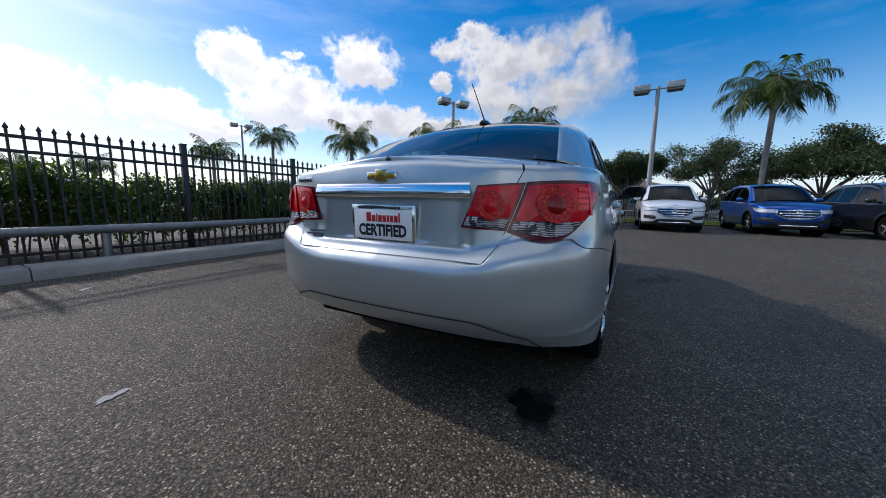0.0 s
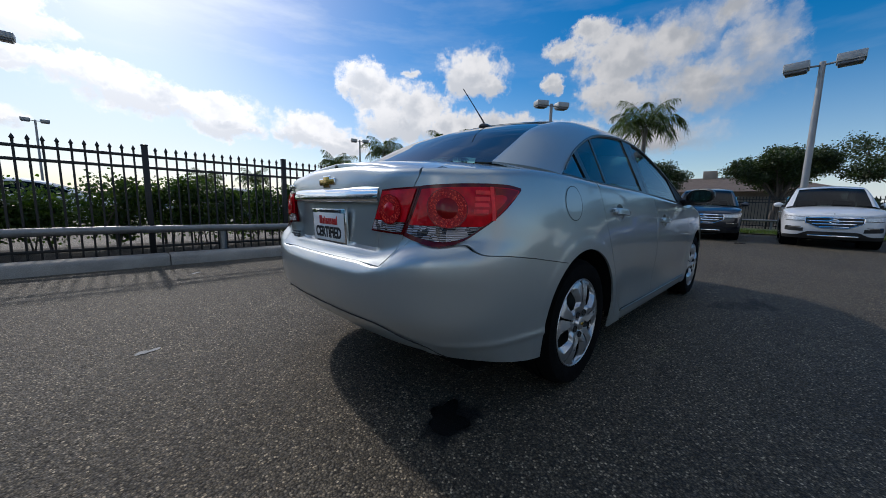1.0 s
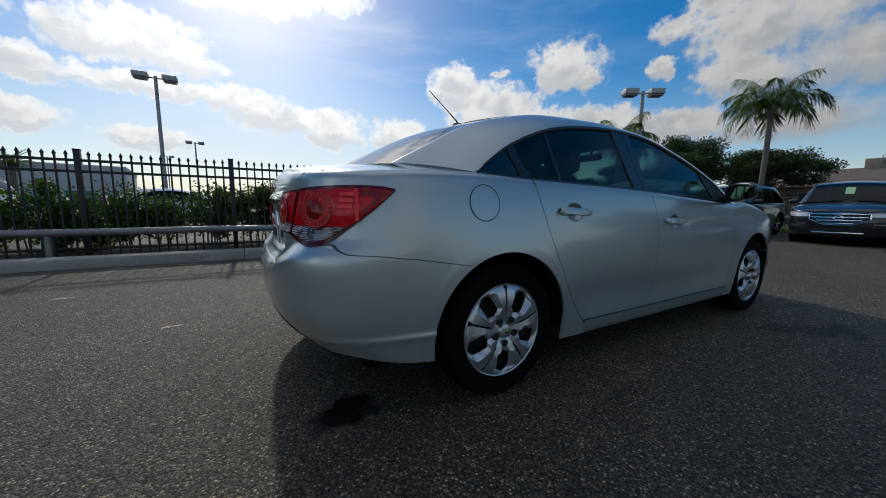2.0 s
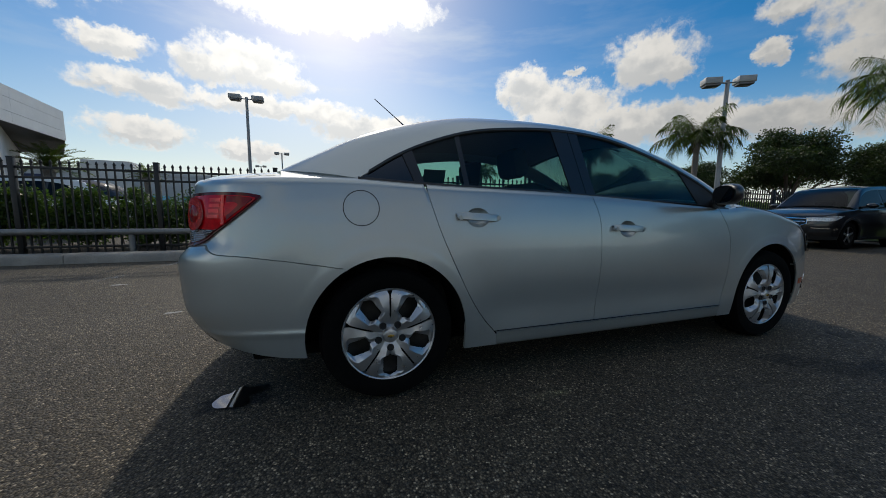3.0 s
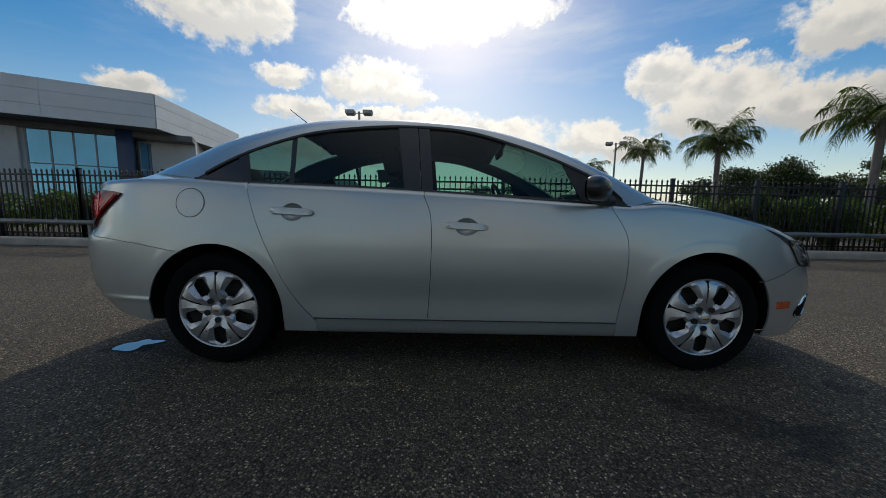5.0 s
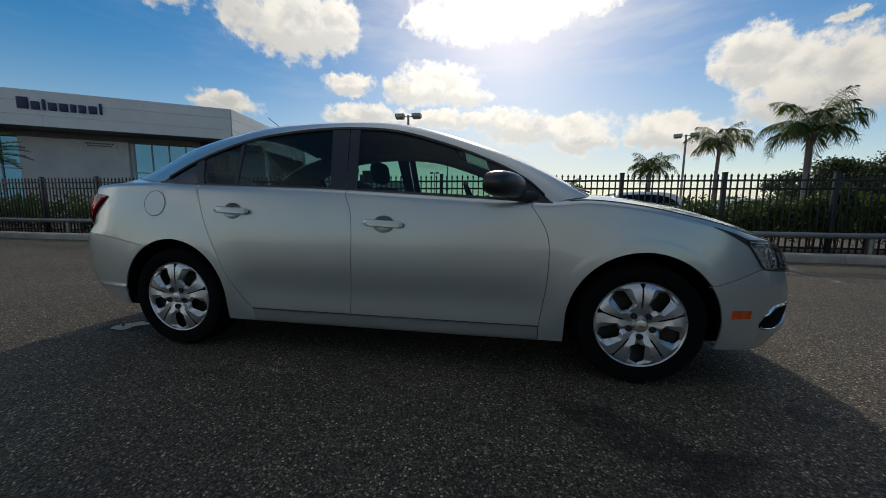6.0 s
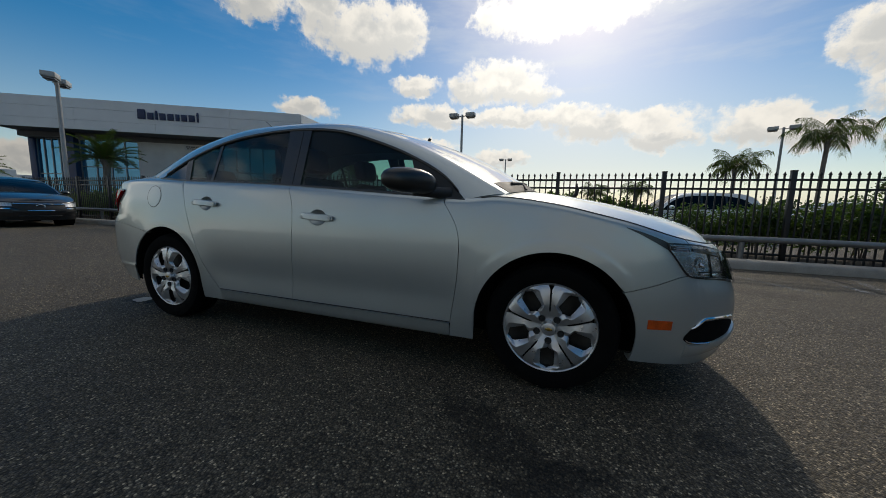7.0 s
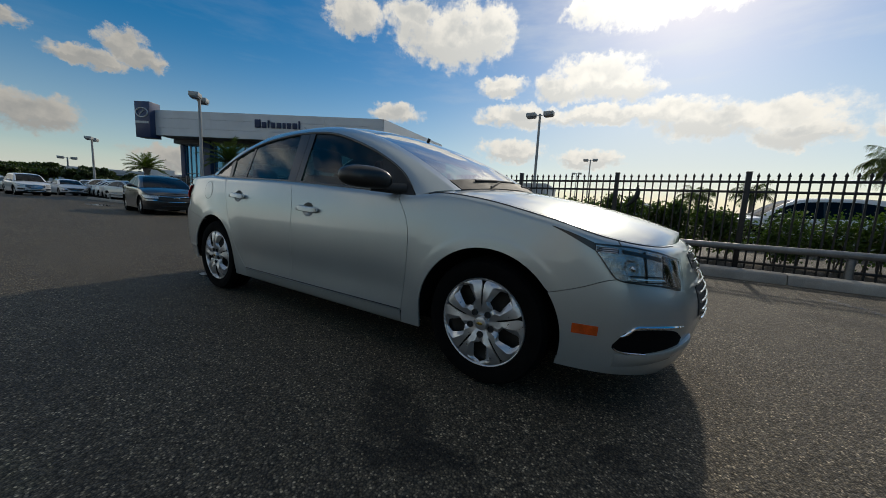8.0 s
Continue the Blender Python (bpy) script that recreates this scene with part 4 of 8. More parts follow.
def build_hero():
    F = HERO
    car = empty("sedan", "silver four-door sedan with tinted windows and plastic hubcaps", "car")
    gap = 0.0016

    def across(y):                     # plan distance at which the rear is that far out
        i = np.argmin(np.abs(F.s - F.along(-1.9)))
        return float(np.interp(y, -F.py[:i], F.s[:i]))

    def across_front(y):
        i = np.argmin(np.abs(F.s - F.along(1.7)))
        return float(np.interp(y, -F.py[i:][::-1], F.s[i:][::-1]))

    split_r = table([(F.s0, 0.642), (across(0.3), 0.643), (across(0.491), 0.645), (across(0.506), 0.665), (across(0.527), 0.70), (across(0.556), 0.755), (-2.30, 0.752), (-2.209, 0.738), (-2.15, 0.738), (-2.10, 0.718),
                     (-2.056, 0.705), (-1.95, 0.697), (-1.848, 0.685), (-1.653, 0.655), (-1.542, 0.637), (-1.4, 0.62)])
    split_f = table([(1.5, 0.495), (1.653, 0.525), (1.78, 0.562), (1.917, 0.605), (2.1, 0.605)])
    inv_seam_z = np.linspace(0.205, 1.0, 200)
    inv_seam_x = np.array([SEAM_R(z) for z in inv_seam_z])

    # ---- lower skin, panel by panel
    for side in (-1, 1):
        # rear doors and front doors
        for name, left, right in (("rear_door", SEAM_R, SEAM_M), ("front_door", SEAM_M, SEAM_F)):
            rows = []
            nu = 34
            for i in range(nu + 1):
                u = i / nu
                fx = (lambda z, u=u: (left(z) + gap) * (1 - u) + (right(z) - gap) * u)
                rows.append(F.column(F.along(fx(0.97)), 0.282, 30, x_at=fx))
            door = sheet(name, rows, SILVER, car, side, "silver " + name.replace("_", " "), 0.012)
            # handle over a bowl sunk into the door
            hx, hz = ((-0.912, 0.857), (0.018, 0.795))[name == "front_door"]
            bm = bmesh.new()
            bm.from_mesh(door.data)
            sx, sz = lambda f: (f.calc_center_median().x - hx), lambda f: (f.calc_center_median().z - hz)
            near = [f for f in bm.faces if (sx(f) / 0.09) ** 2 + (sz(f) / 0.08) ** 2 < 1]
            bmesh.ops.subdivide_edges(bm, edges=list({e for f in near for e in f.edges}), cuts=4, use_grid_fill=True)
            inside = [f for f in bm.faces if (sx(f) / 0.0615) ** 2 + (sz(f) / 0.0475) ** 2 < 1]
            bmesh.ops.delete(bm, geom=inside, context="FACES")
            bm.to_mesh(door.data)
            bm.free()
            cup = []
            for r, o in ((0.0, -0.030), (0.35, -0.029), (0.6, -0.025), (0.8, -0.017), (0.93, -0.006), (0.99, -0.0005), (1.03, 0.0007), (1.14, 0.0005)):
                cup.append([F.skin(F.along(hx + 0.060 * r * math.cos(2 * math.pi * k / 32)), hz + 0.046 * r * math.sin(2 * math.pi * k / 32), o) for k in range(33)])
            sheet("handle_cup", cup, SILVER, door, side, "hollow behind the handle", 0.0, 24)
            # pull handle: a flat-faced rounded bar, closing in at both ends
            bar = []
            for t in np.linspace(-1, 1, 21):
                x, zc = hx + 0.113 * t, hz + 0.004 - 0.006 * t
                end = 1 - abs(t) ** 8 * 0.55
                o = 0.030 - 0.016 * t ** 4
                bar.append([F.skin(F.along(x), zc + dz * end, o + do) for dz, do in
                            ((-0.012, -0.018), (-0.0185, -0.014), (-0.0185, -0.004), (-0.0155, 0.0), (0.0, 0.0012), (0.0145, -0.001), (0.0178, -0.005), (0.0185, -0.014), (0.012, -0.018))])
            sheet("handle", bar, SILVER, door, side, "silver pull handle", 0.0, 35)
            for e in (-1, 1):
                x, z = hx + 0.098 * e, hz
                p0, p1 = F.skin(F.along(x), z, -0.004), F.skin(F.along(x), z, 0.026)
                if side > 0:
                    p0, p1 = Vector((p0.x, -p0.y, p0.z)), Vector((p1.x, -p1.y, p1.z))
                tube("handle_mount", [p0, p1], 0.011, SILVER, door, 10)
        # rear quarter
        rows = []
        n = 26
        x_side = -1.95
        for i in range(26):
            u = i / 25
            fs = (lambda z, u=u: (across(LID_Y(z)) + gap) * (1 - u) + F.along(x_side) * u)
            s_top = fs(1.02)
            z0 = split_r(fs(0.68)) + gap
            zt = F.shoulder(s_top) - F.curl
            col = [F.skin(fs(z0 + (zt - z0) * k / n), z0 + (zt - z0) * k / n) for k in range(n + 1)]
            col += [F.edge(s_top, k / 5) for k in range(1, 6)]
            rows.append(col)
        xs = sorted(set([round(v, 4) for v in np.concatenate([np.linspace(x_side, -1.53, 22), np.linspace(-1.53, -0.985, 44), np.linspace(-0.985, -0.966, 12),
                                                               np.linspace(-0.96, -0.79, 14), [-0.9707, -0.9712, -0.972]])]))
        for x in xs[1:]:
            s = F.along(x)
            z0 = split_r(s) + gap if x < -1.535 else F.low(x, 0.205)
            seam = float(np.interp(x, inv_seam_x[::-1], inv_seam_z[::-1]))
            if x < -1.172:
                rows.append(F.column(s, z0, n))
            else:
                z1 = seam - 0.004
                rows.append(F.column(s, min(z0, z1 - 0.002), n + 5, z1=z1))
        q = sheet("quarter_panel", rows, SILVER, car, side, "silver rear quarter panel", 0.010)
        # fuel door on the right
        if side < 0:
            for nm, r0, r1, out, mat in (("fuel_door_gap", 0.0745, 0.0785, 0.0012, BLACK_TRIM), ("fuel_door", 0.0, 0.0738, 0.0016, SILVER)):
                rr = []
                for r in np.linspace(r0, r1, 8 if r0 == 0 else 2):
                    rr.append([F.skin(F.along(-1.462 + r * math.cos(2 * math.pi * k / 48)), 0.897 + r * math.sin(2 * math.pi * k / 48), out) for k in range(49)])
                sheet(nm, rr, mat, q, side, "round fuel filler flap" if r0 == 0 else "", 0.0)
        # front fender
        rows = []
        for i in range(7):
            u = i / 6
            fx = (lambda z, u=u: (SEAM_F(z) + gap) * (1 - u) + 0.9695 * u)
            rows.append(F.column(F.along(fx(0.93)), 0.205, n, x_at=fx))
        xs = sorted(set([round(v, 4) for v in np.concatenate([[0.9703, 0.9707, 0.9712, 0.973, 0.977], np.linspace(0.984, 1.60, 46), np.linspace(1.60, 1.97, 24)])]))
        for x in xs:
            z0 = max(split_f(F.along(x)) + gap, F.low(x, 0.205)) if x >= 1.594 else F.low(x, 0.205)
            rows.append(F.column(F.along(x), z0, n))
        sheet("fender", rows, SILVER, car, side, "silver front fender", 0.010)
        # rocker under the doors
        rows = []
        for x in np.linspace(-0.80, 0.846, 40):
            s = F.along(x)
            rows.append([F.skin(s, z, o) for z, o in ((0.185, -0.05), (0.198, -0.012), (0.212, 0.0), (0.240, 0.002), (0.262, 0.006), (0.274, 0.010), (0.279, -0.004), (0.281, -0.03))])
        sheet("sill", rows, SILVER, car, side, "silver sill", 0.006)
        # black tube laid along the doors and sill, standing in for the gap's shadow
        gap_line = [F.skin(F.along(x), 0.2812, 0.0045) for x in np.linspace(-0.80, 0.846, 40)]
        tube("sill_gap", [Vector((p.x, side * -p.y, p.z)) for p in gap_line], 0.0032, BLACK_TRIM, car, 6)
        # dark shell behind the panel gaps, added to keep them black and block light
        rows = []
        for x in np.linspace(-1.9, 1.7, 150):
            s = F.along(x)
            z0 = F.low(x, 0.25) + (0.012 if F.low(x, 0.25) > 0.26 else 0)
            zt = F.shoulder(s) - 0.035
            rows.append([F.skin(s, z0 + (zt - z0) * k / 10, -0.032) for k in range(11)])
        sheet("inner_panel", rows, DARK_LINER, car, side, "dark inner door panel", 0.004)
        # wheel wells
        for ax in F.axles:
            rows = []
            for k in range(33):
                a = math.pi * (-0.02 + 1.04 * k / 32)
                r = F.arch + 0.002
                c, sn = r * math.cos(a), r * math.sin(a)
                z = F.hub + sn
                rows.append([Vector((ax + c, F.skin(F.along(ax + c), max(z, 0.22), -0.012).y if j == 0 else y, z)) for j, y in ((0, 0), (1, -0.80), (2, -0.62), (3, -0.56))] +
                            [Vector((ax, -0.55, F.hub))])
            sheet("wheel_well", rows, DARK_LINER, car, side, "dark plastic wheel well", 0.0)
    # ---- rear bumper, one piece round the corner
    arch_x = lambda z, ax, sg: ax + sg * math.sqrt(max(0.0, F.arch ** 2 - (z - F.hub) ** 2))
    zb_r = table([(F.s0, 0.318), (across(0.5), 0.316), (across(0.7), 0.305), (F.along(-1.95), 0.268), (F.along(-1.5), 0.232)])
    half = []
    for i in range(121):
        u = i / 120
        fs = (lambda z, u=u: F.s0 + u * (F.along(arch_x(0.45, F.axles[0], -1) * (1 - u ** 6) + arch_x(min(z, 0.655), F.axles[0], -1) * u ** 6) - F.s0))
        zt, z0 = 0.66, zb_r(fs(0.3))
        for _ in range(25):
            zt = 0.5 * zt + 0.5 * (split_r(fs(zt)) - gap)
        col = []
        for k in range(45):
            z = z0 + (zt - z0) * k / 44
            s = fs(z)
            y_out = -float(np.interp(s, F.s, F.py))
            # a horizontal ridge that fades in the corner, and a lower panel set back
            o = 0.006 * math.exp(-((z - 0.365) / 0.012) ** 2) * step(0.60, 0.80, y_out)
            lower = 0.405 - 0.05 * step(0.42, 0.66, y_out)
            if y_out < 0.64:
                o -= 0.010 * step(lower + 0.005, lower - 0.005, z) * step(0.65, 0.60, y_out)
            col.append(F.skin(s, z, o))
        col += [F.skin(fs(zt), zt + 0.0015, -0.006), F.skin(fs(zt), zt + 0.003, -0.030)]
        half.append(col)
    rows = both(half[::-1]) + half[1:]
    rb = grid("rear_bumper", rows, SILVER, car, "silver rear bumper cover", 0.008, flip=True, angle=50)
    # black tube on the skin for the thin shadow gap over the lower bumper panel
    line = []
    for y in np.linspace(-0.70, 0.70, 61):
        s = across(max(0.0, abs(y)))
        if abs(y) < 0.001:
            s = F.s0
        z = 0.408 - 0.055 * step(0.42, 0.66, abs(y)) - 0.05 * step(0.64, 0.70, abs(y))
        p = F.skin(s, z, 0.0012)
        line.append(Vector((p.x, -math.copysign(p.y, -y) if y else p.y, p.z)))
    tube("bumper_crease", line, 0.0026, BLACK_PLASTIC, rb, 6)
    # ---- boot lid
    rows = []
    for k in range(44):
        a = None if k < 39 else (k - 38) / 5
        side_top = F.shoulder(across(0.645)) - F.curl
        smax = across(LID_Y(0.6440 + (side_top - 0.6440) * min(k, 38) / 38)) - gap
        row = []
        for j in range(-24, 25):
            u = abs(j) / 24
            s = F.s0 + (smax - F.s0) * u
            z = 0.6440 + (F.shoulder(s) - F.curl - 0.6440) * min(k, 38) / 38
            # the plate hollow under the chrome bar
            y_out = abs(float(np.interp(s, F.s, F.py)))
            o = -0.026 * step(0.425, 0.385, y_out) * step(0.682, 0.702, z) * step(0.905, 0.885, z)
            p = F.skin(s, z, o) if a is None else F.edge(s, a)
            row.append(Vector((p.x, -p.y if j < 0 else p.y, p.z)))
        rows.append(row)
    deck_s = list(np.linspace(F.s0 + 0.02, F.along(-1.80), 26))
    lid = grid("trunk_lid", rows, SILVER, car, "silver boot lid with a badge", 0.012, flip=True, angle=50)
    top_rows = chord_rows(F, deck_s, F.deck, -1.0, 1.0, 44)
    # boot top: inside the seams it belongs to the lid, outside to the quarters
    def strip(rows, f_lo, f_hi, name, parent, thick=0.008):
        out = []
        for r in rows:
            m = len(r) - 1
            row = []
            lo, hi = (f(r) if callable(f) else f for f in (f_lo, f_hi))
            if hi - lo < 0.004:
                continue
            for t in np.linspace(lo, hi, 28):
                v = (t + 1) / 2 * m
                i = min(int(v), m - 1)
                row.append(r[i].lerp(r[i + 1], v - i))
            out.append(row)
        return grid(name, out, SILVER, parent, "", thick, flip=False, angle=60)

    def lid_f(r):                      # the seam runs from the tail lamps to the corners of the rear window
        return min(1.0, (0.638 - 0.035 * step(-2.15, -1.85, r[0].x)) / max(0.01, r[-1].y))
    strip(top_rows, lambda r: -lid_f(r), lid_f, "lid_top", lid)
    strip(top_rows, -1.0, lambda r: -lid_f(r) - 0.005, "quarter_top", car)
    strip(top_rows, lambda r: lid_f(r) + 0.005, 1.0, "quarter_top", car)
    # ---- hood and fender tops
    hood_s = list(np.linspace(F.along(0.86), F.along(1.9), 40)) + list(np.linspace(F.along(1.92), F.s1 - 0.02, 26))
    hood_rows = chord_rows(F, hood_s, F.hood, -1.0, 1.0, 60, power=2.6)
    hood = strip(hood_rows[6:], -0.985, 0.985, "hood", car)
    hood["label"] = "silver bonnet with two soft creases"
    strip(hood_rows, -1.0, -0.988, "fender_top", car)
    strip(hood_rows, 0.988, 1.0, "fender_top", car)
    for sg in (-1, 1):                 # shut line along the edge of the bonnet
        line = [F.edge(s, 0.72) + Vector((0, -0.0008, 0.0012)) for s in np.linspace(F.along(0.98), 2.40, 70)]
        tube("bonnet_gap", [Vector((p.x, -sg * p.y, p.z)) for p in line], 0.0024, BLACK_TRIM, hood, 6)
    # ---- front bumper
    half = []
    zb_f = table([(F.along(1.5), 0.215), (F.along(1.9), 0.20), (across_front(0.5), 0.185), (F.s1, 0.18)])
    for i in range(61):
        u = i / 60
        fs = (lambda z, u=u: F.s1 - u * (F.s1 - F.along(arch_x(0.45, F.axles[1], 1) * (1 - u ** 6) + arch_x(min(z, 0.655), F.axles[1], 1) * u ** 6)))
        z0 = zb_f(fs(0.3))
        s_top = fs(0.55)
        x_top = F.skin(s_top, 0.6).x
        if s_top < F.along(1.972):
            zt = split_f(s_top) - gap
            for _ in range(25):
                zt = 0.5 * zt + 0.5 * (split_f(fs(zt)) - gap)
            col = [F.skin(fs(z0), z0 + 0.004, -0.06)] + [F.skin(fs(z0 + (zt - z0) * k / 30), z0 + (zt - z0) * k / 30) for k in range(31)] + [F.skin(fs(zt), zt, -0.03)] * 5
        else:
            zt = F.shoulder(s_top) - F.curl
            col = [F.skin(fs(z0), z0 + 0.004, -0.06)] + [F.skin(fs(z0 + (zt - z0) * k / 30), z0 + (zt - z0) * k / 30) for k in range(31)] + [F.edge(s_top, k / 5) for k in range(1, 6)]
        half.append(col)
    rows = both(half[::-1]) + half[1:]
    fb = grid("front_bumper", rows, SILVER, car, "silver front bumper cover", 0.008, flip=False, angle=50)

    # ---- greenhouse
    crown = table([(-1.85, 0.028), (-1.6, 0.040), (-1.3, 0.048), (-1.0, 0.050), (-0.5, 0.056), (0.1, 0.064), (0.4, 0.070), (0.8, 0.066), (1.15, 0.036)])
    bow = lambda x: 0.10 * step(0.1, 1.1, x) - 0.085 * step(-0.95, -1.8, x)
    N = 90
    rail = rail_points(F, N)
    dtop = dlo_points(F, N)
    dbot = dlo_points(F, 60, False)
    for side in (-1, 1):
        rows = []
        for i in range(N):
            a, b = dtop[i], rail[i]
            row = []
            for k in range(9):
                t = k / 8
                p = a.lerp(b, t)
                w = math.sin(math.pi * t)
                p += Vector((0, -0.010, 0.006)) * w * min(1.0, (b - a).length / 0.10)
                row.append(p)
            f = 0.955 - 0.015 * step(0.10, 0.34, b.x) + 0.028 * step(-1.06, -1.75, b.x)
            for k in range(1, 6):
                g = 1 - (1 - f) * k / 5
                c = 1 - g * g
                row.append(Vector((b.x + bow(b.x) * c, b.y * g, b.z + crown(b.x) * c)))
            rows.append(row)
        sheet("roof_side", rows, SILVER, car, side, "silver roof rail and pillars", 0.010, 85)
        # filler at the foot of the front and rear pillars
        for x0, x1, tip, top in ((0.90, 1.10, dtop[0], rail[0]), (-1.80, -1.47, rail[-1], dtop[-1])):
            rows = []
            for k in range(13):
                t = k / 12
                lo = F.edge(F.along(x0 + (x1 - x0) * t))
                hi = tip.lerp(top, t)
                rows.append([lo.lerp(hi, j / 6) for j in range(7)])
            sheet("pillar_foot", rows, SILVER, car, side, "", 0.006, 60)
        # belt trim and window surround
        def ribbon(name, pts, width, out, mat, parent):
            r = [[p + Vector((0, -out, width)), p + Vector((0, -out - 0.003, width * 0.5)), p + Vector((0, -out - 0.003, -width * 0.5)), p + Vector((0, -out, -width))] for p in pts]
            return sheet(name, r, mat, parent, side, "", 0.004)
        ribbon("belt_trim", dbot, 0.010, 0.006, BLACK_TRIM, car)
        ribbon("window_surround", dtop[2:-2], 0.009, 0.004, BLACK_TRIM, car)
        # side glass: front door, rear door, fixed quarter; pillars between
        zt_of = lambda x: float(np.interp(x, [p.x for p in dtop][::-1], [p.z for p in dtop][::-1]))
        zb_of = lambda x: float(np.interp(x, [p.x for p in dbot][::-1], [p.z for p in dbot][::-1]))

        def pane(name, lo, hi, mat, label, inset=0.006, n=24, thick=0.0, parent=car):
            """lo, hi: (x at the belt, x at the top) of the rear and front borders."""
            rows = []
            for i in range(n + 1):
                u = i / n
                xb, xt = lo[0] + (hi[0] - lo[0]) * u, lo[1] + (hi[1] - lo[1]) * u
                zb = zb_of(xb)
                zt = zt_of(xt)
                row = []
                for k in range(11):
                    v = k / 10
                    z = zb + (zt - zb) * v
                    x = xb + (xt - xb) * v
                    z = min(z, zt_of(x))
                    row.append(Vector((x, F.side_y(z) + inset, z)))
                rows.append(row)
            return sheet(name, rows, mat, parent, side, label, thick)

        pane("front_door_glass", (-0.175, -0.205), (0.655, 0.56), GLASS_SIDE, "dark tinted front door glass")
        pane("rear_door_glass", (-0.935, -0.955), (-0.315, -0.365), GLASS_SIDE, "dark tinted rear door glass")
        pane("rear_vent_glass", (-1.165, -1.215), (-0.950, -0.972), GLASS_SIDE, "small tinted vent glass")
        pane("window_divider", (-0.955, -0.975), (-0.930, -0.950), BLACK_TRIM, "", 0.002, 2, 0.006)
        pane("quarter_glass", (-1.455, -1.44), (-1.20, -1.255), GLASS_DARK, "blacked-out quarter glass")
        pane("rear_door_frame", (-1.205, -1.260), (-1.160, -1.210), BLACK_TRIM, "", -0.001, 4, 0.006)
        pane("middle_pillar_trim", (-0.322, -0.374), (-0.230, -0.262), BLACK_TRIM, "glossy black pillar cover", -0.002, 4, 0.008)
        pane("middle_pillar_trim", (-0.226, -0.258), (-0.165, -0.196), BLACK_TRIM, "glossy black pillar cover", -0.002, 4, 0.008)
        pane("mirror_triangle", (0.645, 0.55), (0.885, 0.872), BLACK_PLASTIC, "black corner trim", 0.000, 10, 0.008)
    # roof, windshield, rear window
    xs_rail = [p.x for p in rail]

    def between(i0, i1, f, crown, bow, n=30, drop=0.0):
        rows = []
        for i in range(i0, i1 + 1):
            p = rail[i]
            row = []
            for k in range(n + 1):
                g = -f + 2 * f * k / n
                c = 1 - abs(g) ** 2.0
                row.append(Vector((p.x + bow(p.x) * c, abs(p.y) * g, p.z + crown(p.x) * c - drop)))
            rows.append(row)
        return rows

    i_front = int(np.argmin([abs(x - 0.26) for x in xs_rail]))
    i_rear = int(np.argmin([abs(x + 1.06) for x in xs_rail]))
    grid("roof_panel", between(i_front, i_rear, 0.975, crown, bow, drop=0.003), SILVER, car, "silver roof", 0.008, flip=False, angle=60)
    grid("headliner", between(i_front, i_rear, 0.95, crown, bow, drop=0.03), HEADLINER, car, "pale headliner", 0.004, flip=False)
    grid("windshield", between(0, i_front, 0.955, crown, bow, drop=0.004), GLASS_FRONT, car, "clear green-tinted windshield", 0.0, flip=False)
    grid("rear_window", between(i_rear, N - 1, 0.985, crown, bow, drop=0.004), GLASS_REAR, car, "dark tinted rear window", 0.0, flip=False)
    hdr = between(i_front - 2, i_front + 1, 0.93, crown, bow, drop=0.004)
    grid("windshield_header", hdr, BLACK_TRIM, car, "", 0.004)
    sill = between(0, 3, 0.93, crown, bow, drop=-0.002)
    grid("cowl", sill, BLACK_PLASTIC, car, "black cowl at the foot of the windshield", 0.004)
    top_band = between(i_rear - 1, i_rear + 2, 0.90, crown, bow, drop=-0.002)
    grid("rear_window_band", top_band, BLACK_TRIM, car, "", 0.002)

    # ---- lamps, badge, plate
    def patch(name, sa, sb, zlo, zhi, out, mat, parent, side, n=24, m=10, label="", thick=0.004, puff=0.0, lean=(0.0, 0.0), z_mid=0.86):
        rows = []
        for i in range(n + 1):
            s, u = sa + (sb - sa) * i / n, i / n
            a, b = zlo(s), zhi(s)
            row = []
            for k in range(m + 1):
                z = a + (b - a) * k / m
                row.append(F.skin(s + (lean[0] * (1 - u) + lean[1] * u) * (z - z_mid), z, out + puff * math.sin(math.pi * u) * math.sin(math.pi * k / m)))
            rows.append(row)
        return sheet(name, rows, mat, parent, side, label, thick, 50)

    def disc(name, s, z, r, out, mat, parent, side, r0=0.0, dome=0.0, label=""):
        rows = []
        for t in np.linspace(0, 1, 7):
            q = r0 + (r - r0) * t
            rows.append([F.skin(s + q * math.cos(2 * math.pi * k / 36), z + q * math.sin(2 * math.pi * k / 36), out + dome * (1 - t * t)) for k in range(37)])
        return sheet(name, rows, mat, parent, side, label, 0.0)

    s_in, s_cut, s_tip = -2.532, -2.352, -1.880
    for side in (-1, 1):
        tl = table([(s_in, 0.932), (-2.45, 0.938), (s_cut, 0.943)])
        bl = table([(s_in, 0.772), (-2.45, 0.768), (s_cut, 0.765)])
        LN = (0.45, 0.45)
        inner = patch("inner_tail_lamp", s_in, s_cut - 0.001, bl, tl, 0.010, RED_DARK, car, side, label="red tail lamp on the boot lid", thick=0.012, lean=LN)
        patch("red_lens", s_in + 0.009, s_cut - 0.012, lambda s: bl(s) + 0.047, lambda s: tl(s) - 0.008, 0.015, RED_LENS, inner, side, puff=0.006, lean=LN)
        patch("clear_lens", s_in + 0.009, s_cut - 0.012, lambda s: bl(s) + 0.008, lambda s: bl(s) + 0.045, 0.015, CLEAR_LENS, inner, side, puff=0.003, lean=LN)
